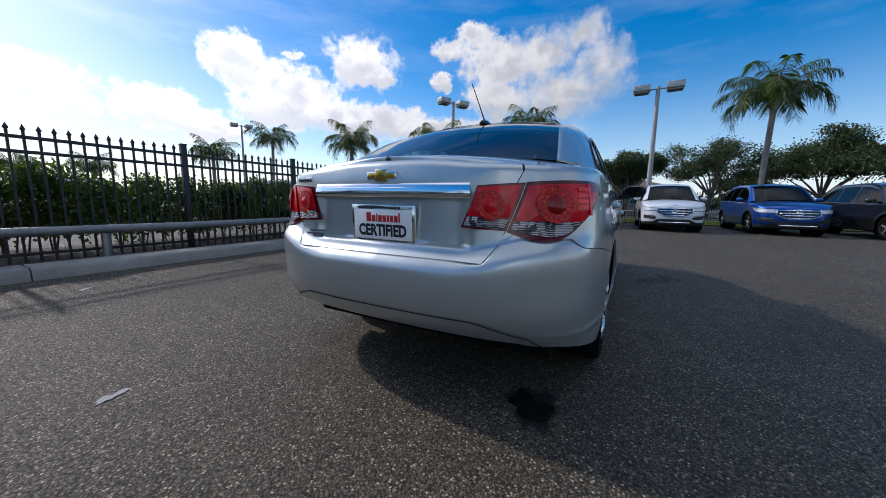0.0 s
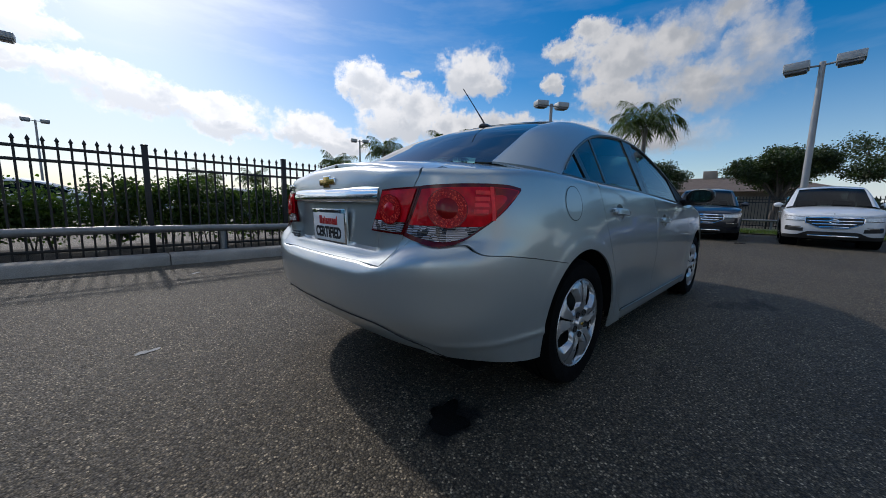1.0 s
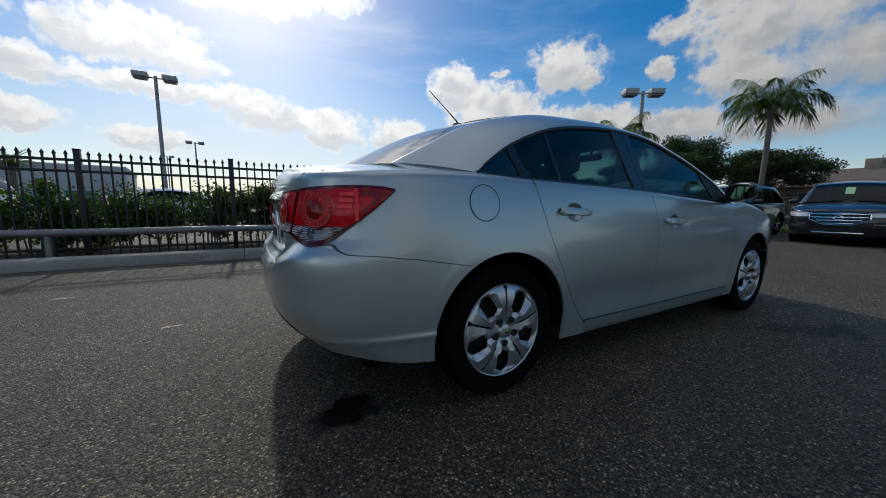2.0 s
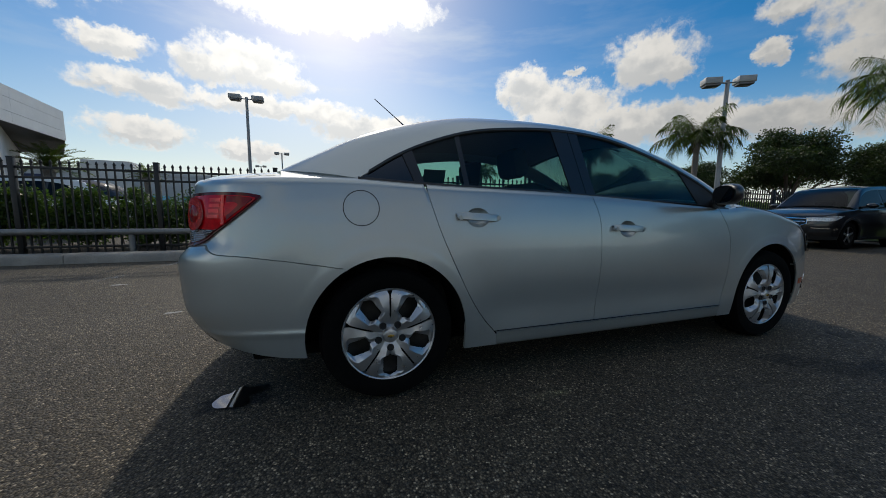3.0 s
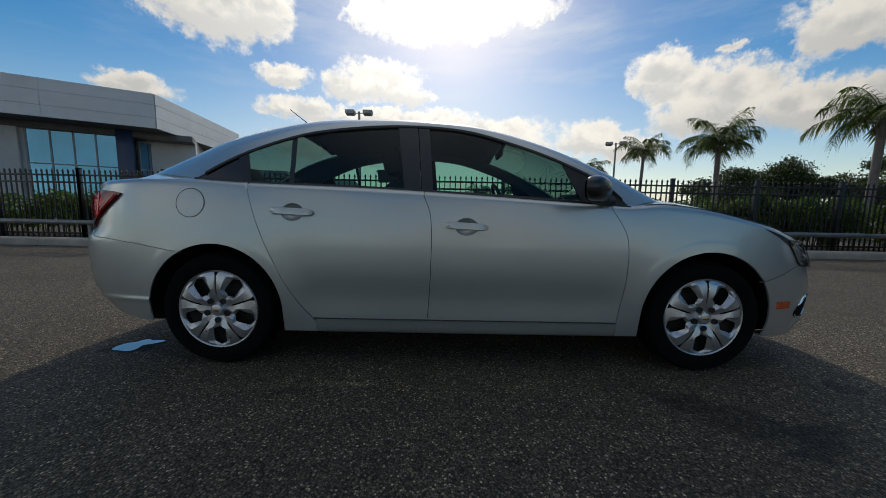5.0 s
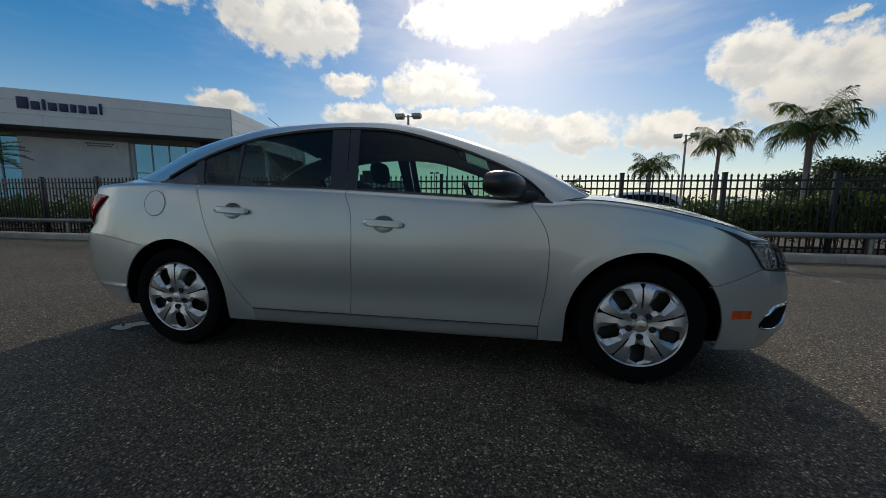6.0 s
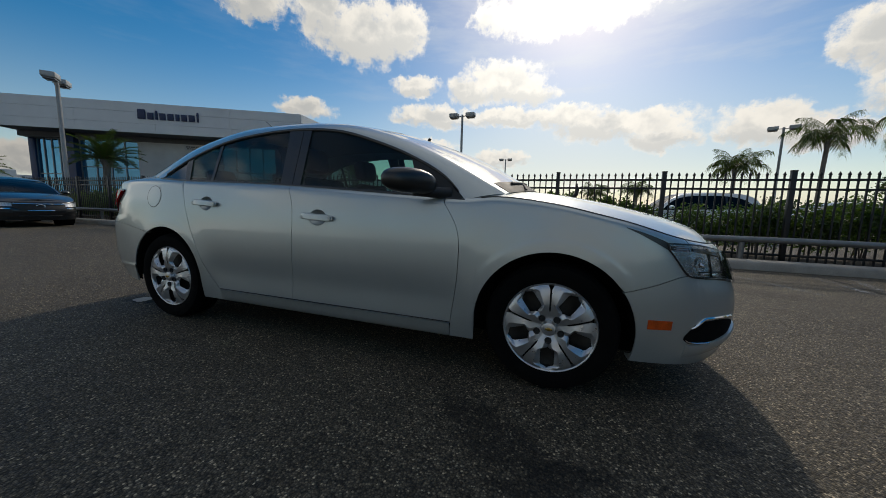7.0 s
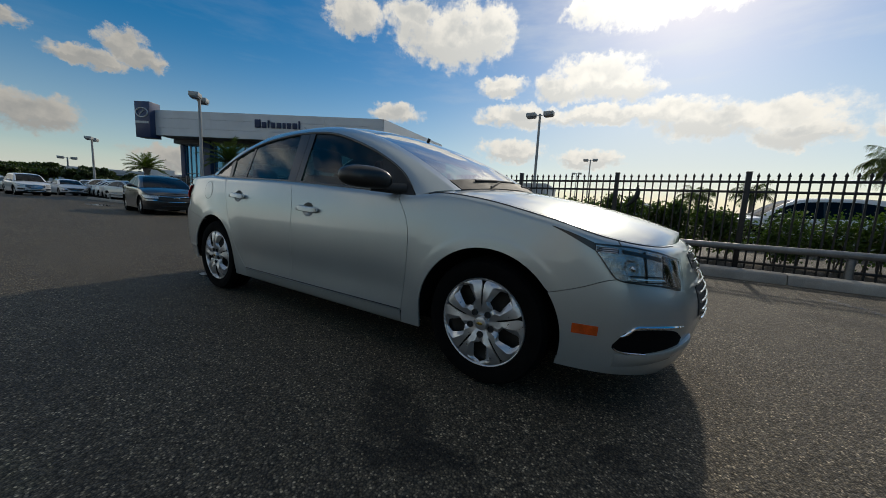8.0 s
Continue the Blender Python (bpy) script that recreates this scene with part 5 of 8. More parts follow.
        for r0, r1, out, mat, nm in ((0.053, 0.056, 0.0235, RED_DEEP, "lamp_ring"), (0.026, 0.053, 0.0235, RED_LED, "led_ring"), (0.0, 0.026, 0.0245, RED_LENS, "reflector")):
            disc(nm, -2.452, 0.858, r1, out, mat, inner, side, r0, 0.006 if r0 == 0 else 0.0)
        to = table([(s_cut, 0.944), (-2.32, 0.947), (-2.153, 0.955), (-1.95, 0.953), (s_tip, 0.944)])
        bo = table([(s_cut, 0.762), (-2.30, 0.746), (-2.209, 0.732), (-2.15, 0.745), (-2.08, 0.796), (-2.02, 0.838), (-1.94, 0.894), (s_tip, 0.936)])
        LO = (0.45, 0.0)
        outer = patch("tail_lamp", s_cut + 0.001, s_tip, bo, to, 0.010, RED_DARK, car, side, 40, label="wrap-round red tail lamp", thick=0.012, lean=LO)
        mid = lambda s: bo(s) + 0.008 + max(0.0, 0.804 - bo(s) - 0.008) * step(-2.02, -2.07, s)
        patch("red_lens", s_cut + 0.012, s_tip - 0.022, mid, lambda s: to(s) - 0.013, 0.015, RED_LENS, outer, side, 40, puff=0.008, lean=LO)
        patch("clear_lens", s_cut + 0.012, -2.040, lambda s: bo(s) + 0.017, lambda s: max(bo(s) + 0.018, mid(s) - 0.002), 0.015, CLEAR_LENS, outer, side, 28, puff=0.003, lean=LO)
        for r0, r1, out, mat, nm in ((0.066, 0.069, 0.0265, RED_DEEP, "lamp_ring"), (0.036, 0.066, 0.0265, RED_LED, "led_ring"), (0.0, 0.036, 0.0275, RED_DEEP, "reflector")):
            disc(nm, -2.218, 0.866, r1, out, mat, outer, side, r0, 0.006 if r0 == 0 else 0.0)
        # stepped reflector bars and the dark end piece towards the flank
        for k in range(4):
            zc = 0.850 + 0.022 * k
            patch("reflector_bar", -2.128 + 0.004 * k, -2.072 + 0.004 * k, lambda s, zc=zc: zc, lambda s, zc=zc: zc + 0.014, 0.024, RED_GLOW, outer, side, 6, 2, thick=0.003)
        patch("lamp_post_bar", -2.058, -2.044, lambda s: 0.826, lambda s: to(s) - 0.012, 0.0235, RED_GLOW, outer, side, 4, 6, thick=0.003)
        patch("end_reflector", -2.036, -1.915, lambda s: bo(s) + 0.016, lambda s: to(s) - 0.016, 0.0195, RED_DEEP, outer, side, 14, 6, thick=0.003)
        # headlamps: chrome bowl, dark end piece, and a dark wedge running back under the bonnet edge
        hs, he = 1.846, 2.262
        th = table([(hs, 0.750), (2.015, 0.742), (2.14, 0.722), (2.21, 0.704), (he, 0.694)])
        bh = table([(hs, 0.722), (1.870, 0.692), (1.931, 0.612), (1.955, 0.602), (2.153, 0.586), (he, 0.570)])
        LH = dict(lean=(0.0, 0.62), z_mid=0.632)
        hl = patch("headlamp", hs, he, bh, th, 0.006, BLACK_TRIM, car, side, 44, label="clear headlamp with a chrome reflector", thick=0.006, **LH)
        patch("reflector_bowl", hs + 0.008, 2.180, lambda s: bh(s) + 0.006, lambda s: th(s) - 0.007, 0.009, LAMP_CHROME, hl, side, 36, lean=(0.0, 0.5), z_mid=0.632)
        patch("lamp_divider", 2.064, 2.070, lambda s: bh(s) + 0.012, lambda s: th(s) - 0.012, 0.014, STEEL_DARK, hl, side, 4, lean=(0.3, 0.3), z_mid=0.632)
        disc("projector", 2.012, 0.655, 0.036, 0.011, LAMP_CHROME, hl, side, 0.0, -0.004)
        disc("bulb", 2.012, 0.655, 0.011, 0.014, CHROME, hl, side, 0.0, 0.008)
        for k in range(3):             # stepped shelves below the bulbs
            zc = 0.604 + 0.011 * k
            patch("reflector_shelf", 1.970 + 0.010 * k, 2.150 - 0.006 * k, lambda s, zc=zc: zc - 0.02 * (s - 1.97), lambda s, zc=zc: zc + 0.004 - 0.02 * (s - 1.97), 0.0145, CHROME if k % 2 else STEEL_DARK, hl, side, 10, 2)
        patch("lamp_visor", 1.985, 2.165, lambda s: th(s) - 0.030, lambda s: th(s) - 0.016, 0.0145, BLACK_TRIM, hl, side, 10, 3)
        patch("end_cap", 2.150, he - 0.012, lambda s: bh(s) + 0.010, lambda s: th(s) - 0.010, 0.0135, GLASS_DARK, hl, side, 10, 6, lean=(0.45, 0.62), z_mid=0.632)
        patch("signal_strip", hs + 0.012, 1.965, lambda s: th(s) - 0.034, lambda s: th(s) - 0.012, 0.012, CLEAR_LENS, hl, side, 12)
        patch("lamp_cover", hs + 0.002, he - 0.002, lambda s: bh(s) + 0.002, lambda s: th(s) - 0.002, 0.019, GLASS_CLEAR, hl, side, 44, thick=0.0, puff=0.005, label="clear lamp cover", **LH)
        wt = table([(1.62, 0.815), (1.653, 0.806), (1.75, 0.780), (hs, 0.752)])
        patch("lamp_wedge", 1.640, hs, lambda s: wt(s) - 0.003 - 0.030 * (s - 1.64) / 0.206, wt, 0.0022, BLACK_TRIM, hl, side, 16, 3)
        # side marker, fog recess
        patch("side_marker", F.along(1.752), F.along(1.852), lambda s: 0.366 - 0.01 * (s - F.along(1.75)), lambda s: 0.408 - 0.02 * (s - F.along(1.75)), 0.003, AMBER, fb, side, 8, 4, "amber side marker", 0.006)
        fa, fe = 1.926, 2.235
        ft = table([(fa, 0.336), (1.973, 0.398), (2.02, 0.408), (2.18, 0.404), (fe, 0.372)])
        fbm = table([(fa, 0.322), (1.95, 0.306), (2.05, 0.296), (2.15, 0.300), (fe, 0.326)])
        fog = patch("fog_recess", fa, fe, fbm, ft, 0.002, DARK_LINER, fb, side, 24, label="black fog lamp recess", thick=0.004)
        rows = [F.skin(s, 0.372 + 0.043 * step(1.945, 2.015, s) + 0.006 * math.sin(math.pi * (s - 1.945) / 0.365), -0.001) for s in np.linspace(1.950, 2.235, 24)]
        low = [F.skin(s, fbm(s) + 0.006, 0.005) for s in np.linspace(fa + 0.006, fe, 24)]
        if side > 0:
            rows = [Vector((p.x, -p.y, p.z)) for p in rows]
            low = [Vector((p.x, -p.y, p.z)) for p in low]
        lip = []
        for s in np.linspace(1.945, 2.335, 26):
            t = (s - 1.945) / 0.39
            zt, o = 0.290 + 0.075 * t ** 1.6, 0.003 + 0.016 * math.sin(math.pi * 0.5 * t) * step(1.02, 0.93, t)
            lip.append([F.skin(s, zt + 0.004, 0.0), F.skin(s, zt + 0.002, o * 0.7), F.skin(s, zt - 0.006, o), F.skin(s, zt - 0.030, o * 0.92), F.skin(s, zt - 0.052, o * 0.3), F.skin(s, zt - 0.056, 0.0)])
        sheet("bumper_lip", lip, SILVER, fb, side, "silver lower lip of the bumper", 0.003)
        tube("chrome_brow", rows, [0.003, 0.006] + [0.008] * 18 + [0.007, 0.005, 0.003, 0.002], CHROME, fog, 8)
        tube("chrome_edge", low, [0.002] + [0.004] * 22 + [0.002], CHROME, fog, 8)
    for zc, hgt, yw, n in ((0.668, 0.042, 0.36, 3), (0.50, 0.085, 0.44, 5)):
        rows = []
        for j in range(-20, 21):
            y = yw * j / 20
            s = across_front(abs(y)) if abs(y) > 1e-6 else F.s1
            h = hgt * (1 - 0.25 * abs(j / 20) ** 3)
            r = [F.skin(s, zc + h * (2 * k / 8 - 1), 0.003) for k in range(9)]
            rows.append([Vector((p.x, -p.y if j > 0 else p.y, p.z)) for p in r])
        gr = grid("grille", rows, BLACK_PLASTIC, fb, "black grille with chrome bars", 0.006, flip=False)
        for k in range(n):
            z = zc + hgt * 0.92 * (2 * k / (n - 1) - 1)
            pts = []
            for j in range(-16, 17):
                y = yw * 0.97 * j / 16
                s = across_front(abs(y)) if abs(y) > 1e-6 else F.s1
                p = F.skin(s, z, 0.010)
                pts.append(Vector((p.x, -p.y if j > 0 else p.y, p.z)))
            tube("grille_bar", pts, 0.007, CHROME, gr, 8)
    # chrome strip over the plate
    rows = []
    for j in range(-30, 31):
        y = 0.428 * j / 30
        s = across(abs(y)) if abs(y) > 1e-6 else F.s0
        r = [F.skin(s, z, o) for z, o in ((0.882, 0.0), (0.884, 0.006), (0.889, 0.0105), (0.898, 0.0125), (0.911, 0.0118), (0.926, 0.0090), (0.938, 0.0055), (0.943, 0.0))]
        rows.append([Vector((p.x, -p.y if j > 0 else p.y, p.z)) for p in r])
    grid("chrome_strip", rows, CHROME, lid, "chrome strip over the number plate", 0.003, flip=False, angle=70)
    # emblem: plain gold cross bar on a chrome rim
    ex = F.skin(F.s0, 0.975, 0.0).x
    for nm, mat, g, dx in (("emblem_rim", CHROME, 0.0, 0.006), ("emblem", GOLD, -0.005, 0.009)):
        bm = bmesh.new()
        box_into(bm, ex - dx, ex + 0.004, -0.078 - g, 0.078 + g, 0.976 - 0.017 - g, 0.976 + 0.017 + g, 0.004)
        box_into(bm, ex - dx - 0.001, ex + 0.004, -0.034 - g, 0.034 + g, 0.976 - 0.029 - g, 0.976 + 0.029 + g, 0.004)
        part(nm, bm, mat, lid)
    # model name and dealer mark: plain bars
    for k in range(5):
        y = 0.455 + 0.026 * k
        p = F.skin(across(y + 0.01), 0.968, 0.002)
        box("name_bar", (p.x - 0.004, p.x + 0.01, y, y + 0.019, 0.957, 0.979), CHROME, lid, 0.002)
    for z, w in ((0.716, 0.085), (0.702, 0.105), (0.692, 0.06)):
        p = F.skin(across(0.47), z, 0.002)
        box("dealer_mark", (p.x - 0.003, p.x + 0.006, 0.385, 0.385 + w, z - 0.004, z + 0.004), GREY_INK, lid)
    px = F.skin(F.s0, 0.765, -0.026).x - 0.010
    lean = pose(px, 0, 0.766, 0, -3.0, 0)
    frame_ob = box("plate_frame", (-0.008, 0.006, -0.172, 0.172, -0.086, 0.086), CHROME, lid, 0.004, "chrome plate frame", lean)
    box("plate_board", (-0.0105, 0.0, -0.158, 0.158, -0.066, 0.066), PLATE_WHITE, lid, 0.002, "white dealer board", lean)
    face = lean @ Matrix.Translation((-0.0115, 0, 0)) @ Euler((radians(90), 0, radians(-90))).to_matrix().to_4x4()
    letters("certified_word", "CERTIFIED", 0.066, BLACK_INK, face @ Matrix.Translation((0, -0.028, 0)) @ Matrix.Diagonal((0.86, 1.05, 1, 1)), lid, 0.0006, "bold black word", 0.0026)
    widths = (0.026, 0.020, 0.007, 0.019, 0.019, 0.013, 0.017, 0.019, 0.007)
    tall = (0.040, 0.029, 0.036, 0.029, 0.029, 0.029, 0.029, 0.029, 0.040)
    y = 0.084
    for w, h in zip(widths, tall):
        box("dealer_bar", (-0.0125, -0.010, y - w, y, 0.012, 0.012 + h), RED_INK, lid, 0.001, m=lean)
        y -= w + 0.0045
    for z0, z1, w in ((0.069, 0.079, 0.10), (-0.079, -0.069, 0.13)):
        for k in range(11):
            yy = -w + 2 * w * k / 10.5
            box("frame_bar", (-0.010, -0.007, yy, yy + 2 * w / 10.5 * 0.72, z0 + 0.001, z1 - 0.001), BLACK_INK, lid, m=lean)

    # ---- mirrors, antenna, wipers
    for side in (-1, 1):
        sg = side
        mir = new("door_mirror")
        mir.parent = car
        mir["label"] = "black door mirror"
        bm = bmesh.new()
        bmesh.ops.create_uvsphere(bm, u_segments=28, v_segments=18, radius=1.0)
        for v in bm.verts:
            c = v.co
            x = 0.070 * math.copysign(abs(c.x) ** 0.8, c.x)
            if x < -0.035:
                x = -0.035 - (-x - 0.035) * 0.25
            yy = 0.112 * math.copysign(abs(c.y) ** 0.75, c.y)
            x -= 0.62 * yy
            z = 0.061 * math.copysign(abs(c.z) ** 0.80, c.z) + 0.004 * c.y
            v.co = Vector((0.655 + x, sg * (0.985 + yy), 1.000 + z - 0.012 * max(0, -c.y)))
        part("mirror_housing", bm, MIRROR_SHELL, mir, "dull black mirror housing")
        bm = bmesh.new()
        tube_into(bm, [(0.80, sg * 0.815, 0.945), (0.76, sg * 0.86, 0.948), (0.70, sg * 0.91, 0.952), (0.665, sg * 0.95, 0.960)], [0.035, 0.030, 0.028, 0.034], 12)
        part("mirror_arm", bm, BLACK_PLASTIC, mir)
        bm = bmesh.new()
        bmesh.ops.create_circle(bm, cap_ends=True, segments=28, radius=1.0)
        for v in bm.verts:
            v.co = Vector((0.6085 - 0.62 * 0.088 * math.copysign(abs(v.co.x) ** 0.7, v.co.x), sg * (0.985 + 0.088 * math.copysign(abs(v.co.x) ** 0.7, v.co.x)), 1.0 + 0.050 * math.copysign(abs(v.co.y) ** 0.7, v.co.y)))
        part("mirror_glass", bm, MIRROR_GLASS, mir, "dim mirror glass")
    ant = new("antenna")
    ant.parent = car
    az = rail[i_rear].z + crown(-1.06)
    bm = bmesh.new()
    bmesh.ops.create_uvsphere(bm, u_segments=20, v_segments=12, radius=1.0)
    for v in bm.verts:
        v.co = Vector((-1.03 + 0.085 * v.co.x, 0.034 * v.co.y * (1 - 0.3 * v.co.x), az + max(-0.01, 0.030 * v.co.z - 0.008 * v.co.x)))
    part("antenna_base", bm, BLACK_TRIM, ant, "black antenna base")
    tube("mast", [(-1.06, 0, az + 0.02), (-1.085, 0, az + 0.045), (-1.16, 0, az + 0.105), (-1.29, 0, az + 0.205)], [0.007, 0.005, 0.0032, 0.0026], BLACK_TRIM, ant, 8)
    for y0, y1 in ((-0.52, 0.02), (0.10, 0.62)):
        bm = bmesh.new()
        pts = []
        for t in np.linspace(0, 1, 10):
            y = y0 + (y1 - y0) * t
            c = 1 - (y / 0.70) ** 2
            pts.append((1.09 + 0.10 * c - 0.055 - 0.03 * t, y, 0.985 + 0.02 * c + 0.028 + 0.018 * t))
        tube_into(bm, pts, 0.007, 8)
        tube_into(bm, [(1.16, y0 + 0.05, 0.99), pts[5]], 0.006, 8)
        part("wiper", bm, BLACK_PLASTIC, car, "black wiper")

    # ---- interior
    def cushion(name, dims, bev, m, parent, mat=FABRIC):
        bm = bmesh.new()
        box_into(bm, *dims, bevel=bev, m=m)
        return part(name, bm, mat, parent)

    for y in (-0.36, 0.36):
        seat = new("front_seat")
        seat.parent = car
        cushion("cushion", (-0.28, 0.24, -0.25, 0.25, 0.32, 0.50), 0.06, pose(0.02, y, 0, 0, -6, 0), seat)
        cushion("seat_back", (-0.09, 0.09, -0.25, 0.25, 0.0, 0.62), 0.07, pose(-0.26, y, 0.46, 0, -14, 0), seat)
        cushion("headrest", (-0.06, 0.06, -0.13, 0.13, 0.0, 0.19), 0.05, pose(-0.43, y, 1.10, 0, -10, 0), seat)
    bench = new("rear_seat")
    bench.parent = car
    cushion("bench", (-0.28, 0.24, -0.62, 0.62, 0.32, 0.52), 0.06, pose(-0.90, 0, 0, 0, -5, 0), bench)
    cushion("bench_back", (-0.09, 0.09, -0.62, 0.62, 0.0, 0.56), 0.07, pose(-1.18, 0, 0.47, 0, -22, 0), bench)
    for y in (-0.36, 0.36):
        cushion("rear_headrest", (-0.05, 0.05, -0.12, 0.12, 0.0, 0.14), 0.045, pose(-1.40, y, 1.00, 0, -18, 0), bench)
    cushion("parcel_shelf", (-1.80, -1.36, -0.60, 0.60, 0.97, 1.00), 0.01, None, car, DASH)
    cushion("dashboard", (0.52, 1.06, -0.70, 0.70, 0.62, 0.955), 0.07, None, car, DASH)
    cushion("floor_pan", (-1.95, 1.9, -0.70, 0.70, 0.19, 0.26), 0.02, None, car, DARK_LINER)
    cushion("firewall", (0.98, 1.04, -0.72, 0.72, 0.24, 0.95), 0.01, None, car, DARK_LINER)
    cushion("trunk_wall", (-1.42, -1.38, -0.72, 0.72, 0.24, 0.96), 0.01, None, car, DARK_LINER)
    bm = bmesh.new()
    ring = [Vector((0.40 - 0.07 * math.cos(a), 0.36 + 0.185 * math.sin(a), 0.93 + 0.175 * math.cos(a))) for a in np.linspace(0, 2 * math.pi, 33)]
    tube_into(bm, ring, 0.015, 10, False)
    tube_into(bm, [(0.40, 0.19, 0.93), (0.42, 0.36, 0.91), (0.40, 0.53, 0.93)], [0.018, 0.045, 0.018], 10)
    tube_into(bm, [(0.43, 0.36, 0.91), (0.66, 0.36, 0.82)], 0.03, 10)
    part("steering_wheel", bm, DASH, car, "black steering wheel")
    bm = bmesh.new()
    box_into(bm, 0.30, 0.33, -0.12, 0.12, 1.285, 1.345, 0.02)
    tube_into(bm, [(0.32, 0, 1.33), (0.36, 0, 1.40)], 0.012, 8)
    part("inside_mirror", bm, BLACK_PLASTIC, car, "inside mirror")
    box("window_sticker", (-0.76, -0.55, 0.0, 0.0015, 0.0, 0.13), PLATE_GREY, car, 0.0, "grey paper sticker on the far rear window", pose(0.0, 0.735, 1.14, 22.8, 0, 0))
    # exhaust and underbody
    cushion("underbody", (-1.86, 1.90, -0.60, 0.60, 0.17, 0.22), 0.02, None, car, DARK_LINER)
    for ax in F.axles:
        for side in (-1, 1):
            build_wheel("sedan", car, ax, side)
    return car


GLASS_DARK = principled("blackout_glass", (0.006, 0.006, 0.007), 0.03, coat=1.0, coat_rough=0.0, stain=0.1)
LAMP_CHROME = principled("lamp_reflector", (0.50, 0.475, 0.45), 0.26, metal=0.85, grain=0.45, grain_scale=45, bump=0.0030, bump_scale=38)
MIRROR_SHELL = principled("mirror_shell", (0.014, 0.014, 0.014), 0.30, coat=0.3, bump=0.0004, bump_scale=900)
MIRROR_GLASS = principled("mirror_glass", (0.22, 0.23, 0.24), 0.02, metal=1.0)
PLATE_GREY = principled("sticker_paper", (0.35, 0.36, 0.35), 0.8, stain=0.1)
build_hero()

# ---------------------------------------------------------------- showroom
def build_showroom():
    b = empty("showroom", "low white-panelled car showroom with blue pillars and tinted glass", "building")
    b.matrix_world = pose(-34.0, 9.8, 0, 0, 0, 29.9)
    z0, z1 = 5.55, 7.60
    foot = [(-1.13, 0.0), (18.4, 0.0), (22.6, 10.6), (22.6, 22.0), (-1.13, 22.0)]
    bm = bmesh.new()
    lo = [bm.verts.new((x, y, z0 + 0.04)) for x, y in foot]
    hi = [bm.verts.new((x, y, z1 - 0.08)) for x, y in foot]
    bm.faces.new(lo[::-1])
    bm.faces.new(hi)
    for k in range(5):
        bm.faces.new((lo[k], lo[(k + 1) % 5], hi[(k + 1) % 5], hi[k]))
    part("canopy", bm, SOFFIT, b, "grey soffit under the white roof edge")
    # white panels of the roof edge in three rows
    rows = [(z0, z0 + 0.62), (z0 + 0.635, z0 + 1.40), (z0 + 1.415, z1)]
    for (p, q, nseg) in ((foot[0], foot[1], 4), (foot[1], foot[2], 2), (foot[4], foot[0], 4)):
        d = Vector((q[0] - p[0], q[1] - p[1], 0))
        n = Vector((d.y, -d.x, 0)).normalized()
        for k in range(nseg):
            a = Vector((p[0], p[1], 0)) + d * (k / nseg) + d.normalized() * 0.006
            c = Vector((p[0], p[1], 0)) + d * ((k + 1) / nseg) - d.normalized() * 0.006
            for za, zb in rows:
                bm = bmesh.new()
                vs = []
                for o in (0.06, -0.02):
                    for pt in (a, c):
                        for z in (za, zb):
                            vs.append(bm.verts.new(pt + n * o + Vector((0, 0, z))))
                for f in ((0, 2, 3, 1), (4, 5, 7, 6), (0, 1, 5, 4), (2, 6, 7, 3), (1, 3, 7, 5), (0, 4, 6, 2)):
                    bm.faces.new([vs[i] for i in f])
                bmesh.ops.recalc_face_normals(bm, faces=bm.faces)
                part("panel", bm, PANEL_WHITE, b)
    # recessed walls and glass
    wy = 2.2
    box("wall", (6.2, 11.75, wy - 0.25, wy + 0.3, 0, z0 + 0.03), PANEL_GREY, b, 0.02, "pale stucco wall")
    box("wall", (11.75, 12.0, wy + 0.05, wy + 0.4, 0, z0 + 0.03), PANEL_GREY, b, 0.01)
    box("core", (-0.6, 20.0, wy + 1.2, 21.0, 0, z0 + 0.03), PANEL_GREY, b, 0.02)

    def glazing(x0, x1, y0, y1, panes, rows_z):
        g = new("glazing")
        g.parent = b
        g["label"] = "blue-tinted showroom glazing"
        d = Vector((x1 - x0, y1 - y0, 0))
        ln = d.length
        m = Matrix.Translation((x0, y0, 0)) @ Matrix.Rotation(math.atan2(d.y, d.x), 4, "Z")
        for i in range(panes):
            for za, zb in zip(rows_z, rows_z[1:]):
                box("pane", (ln * i / panes + 0.03, ln * (i + 1) / panes - 0.03, 0.0, 0.03, za + 0.03, zb - 0.03), SHOWROOM_GLASS, g, 0.0, m=m)
        for i in range(panes + 1):
            box("mullion", (ln * i / panes - 0.035, ln * i / panes + 0.035, -0.06, 0.06, rows_z[0], rows_z[-1]), MULLION, g, 0.0, m=m)
        for z in rows_z:
            box("mullion", (0, ln, -0.05, 0.05, z - 0.035, z + 0.035), MULLION, g, 0.0, m=m)

    glazing(12.0, 16.0, wy, wy, 4, [0.1, 1.3, 3.2, 5.2])
    glazing(2.3, 6.2, wy, wy, 4, [0.1, 1.3, 3.2, 5.2])
    glazing(-0.9, 1.5, wy + 0.6, wy, 4, [0.1, 2.6, 5.2])
    glazing(17.0, 19.2, wy + 0.2, 7.2, 6, [0.1, 1.3, 3.2, 5.0])
    box("column", (16.05, 16.85, wy - 0.5, wy + 0.3, 0, z0 + 0.02), BLUE_PANEL, b, 0.03, "dark blue pillar")
    box("column", (1.55, 2.25, wy - 0.5, wy + 0.3, 0, z0 + 0.02), BLUE_PANEL, b, 0.03, "dark blue pillar")
    box("column", (19.1, 19.6, 7.1, 7.7, 0, z0 + 0.02), BLUE_PANEL, b, 0.03, "dark blue pillar")
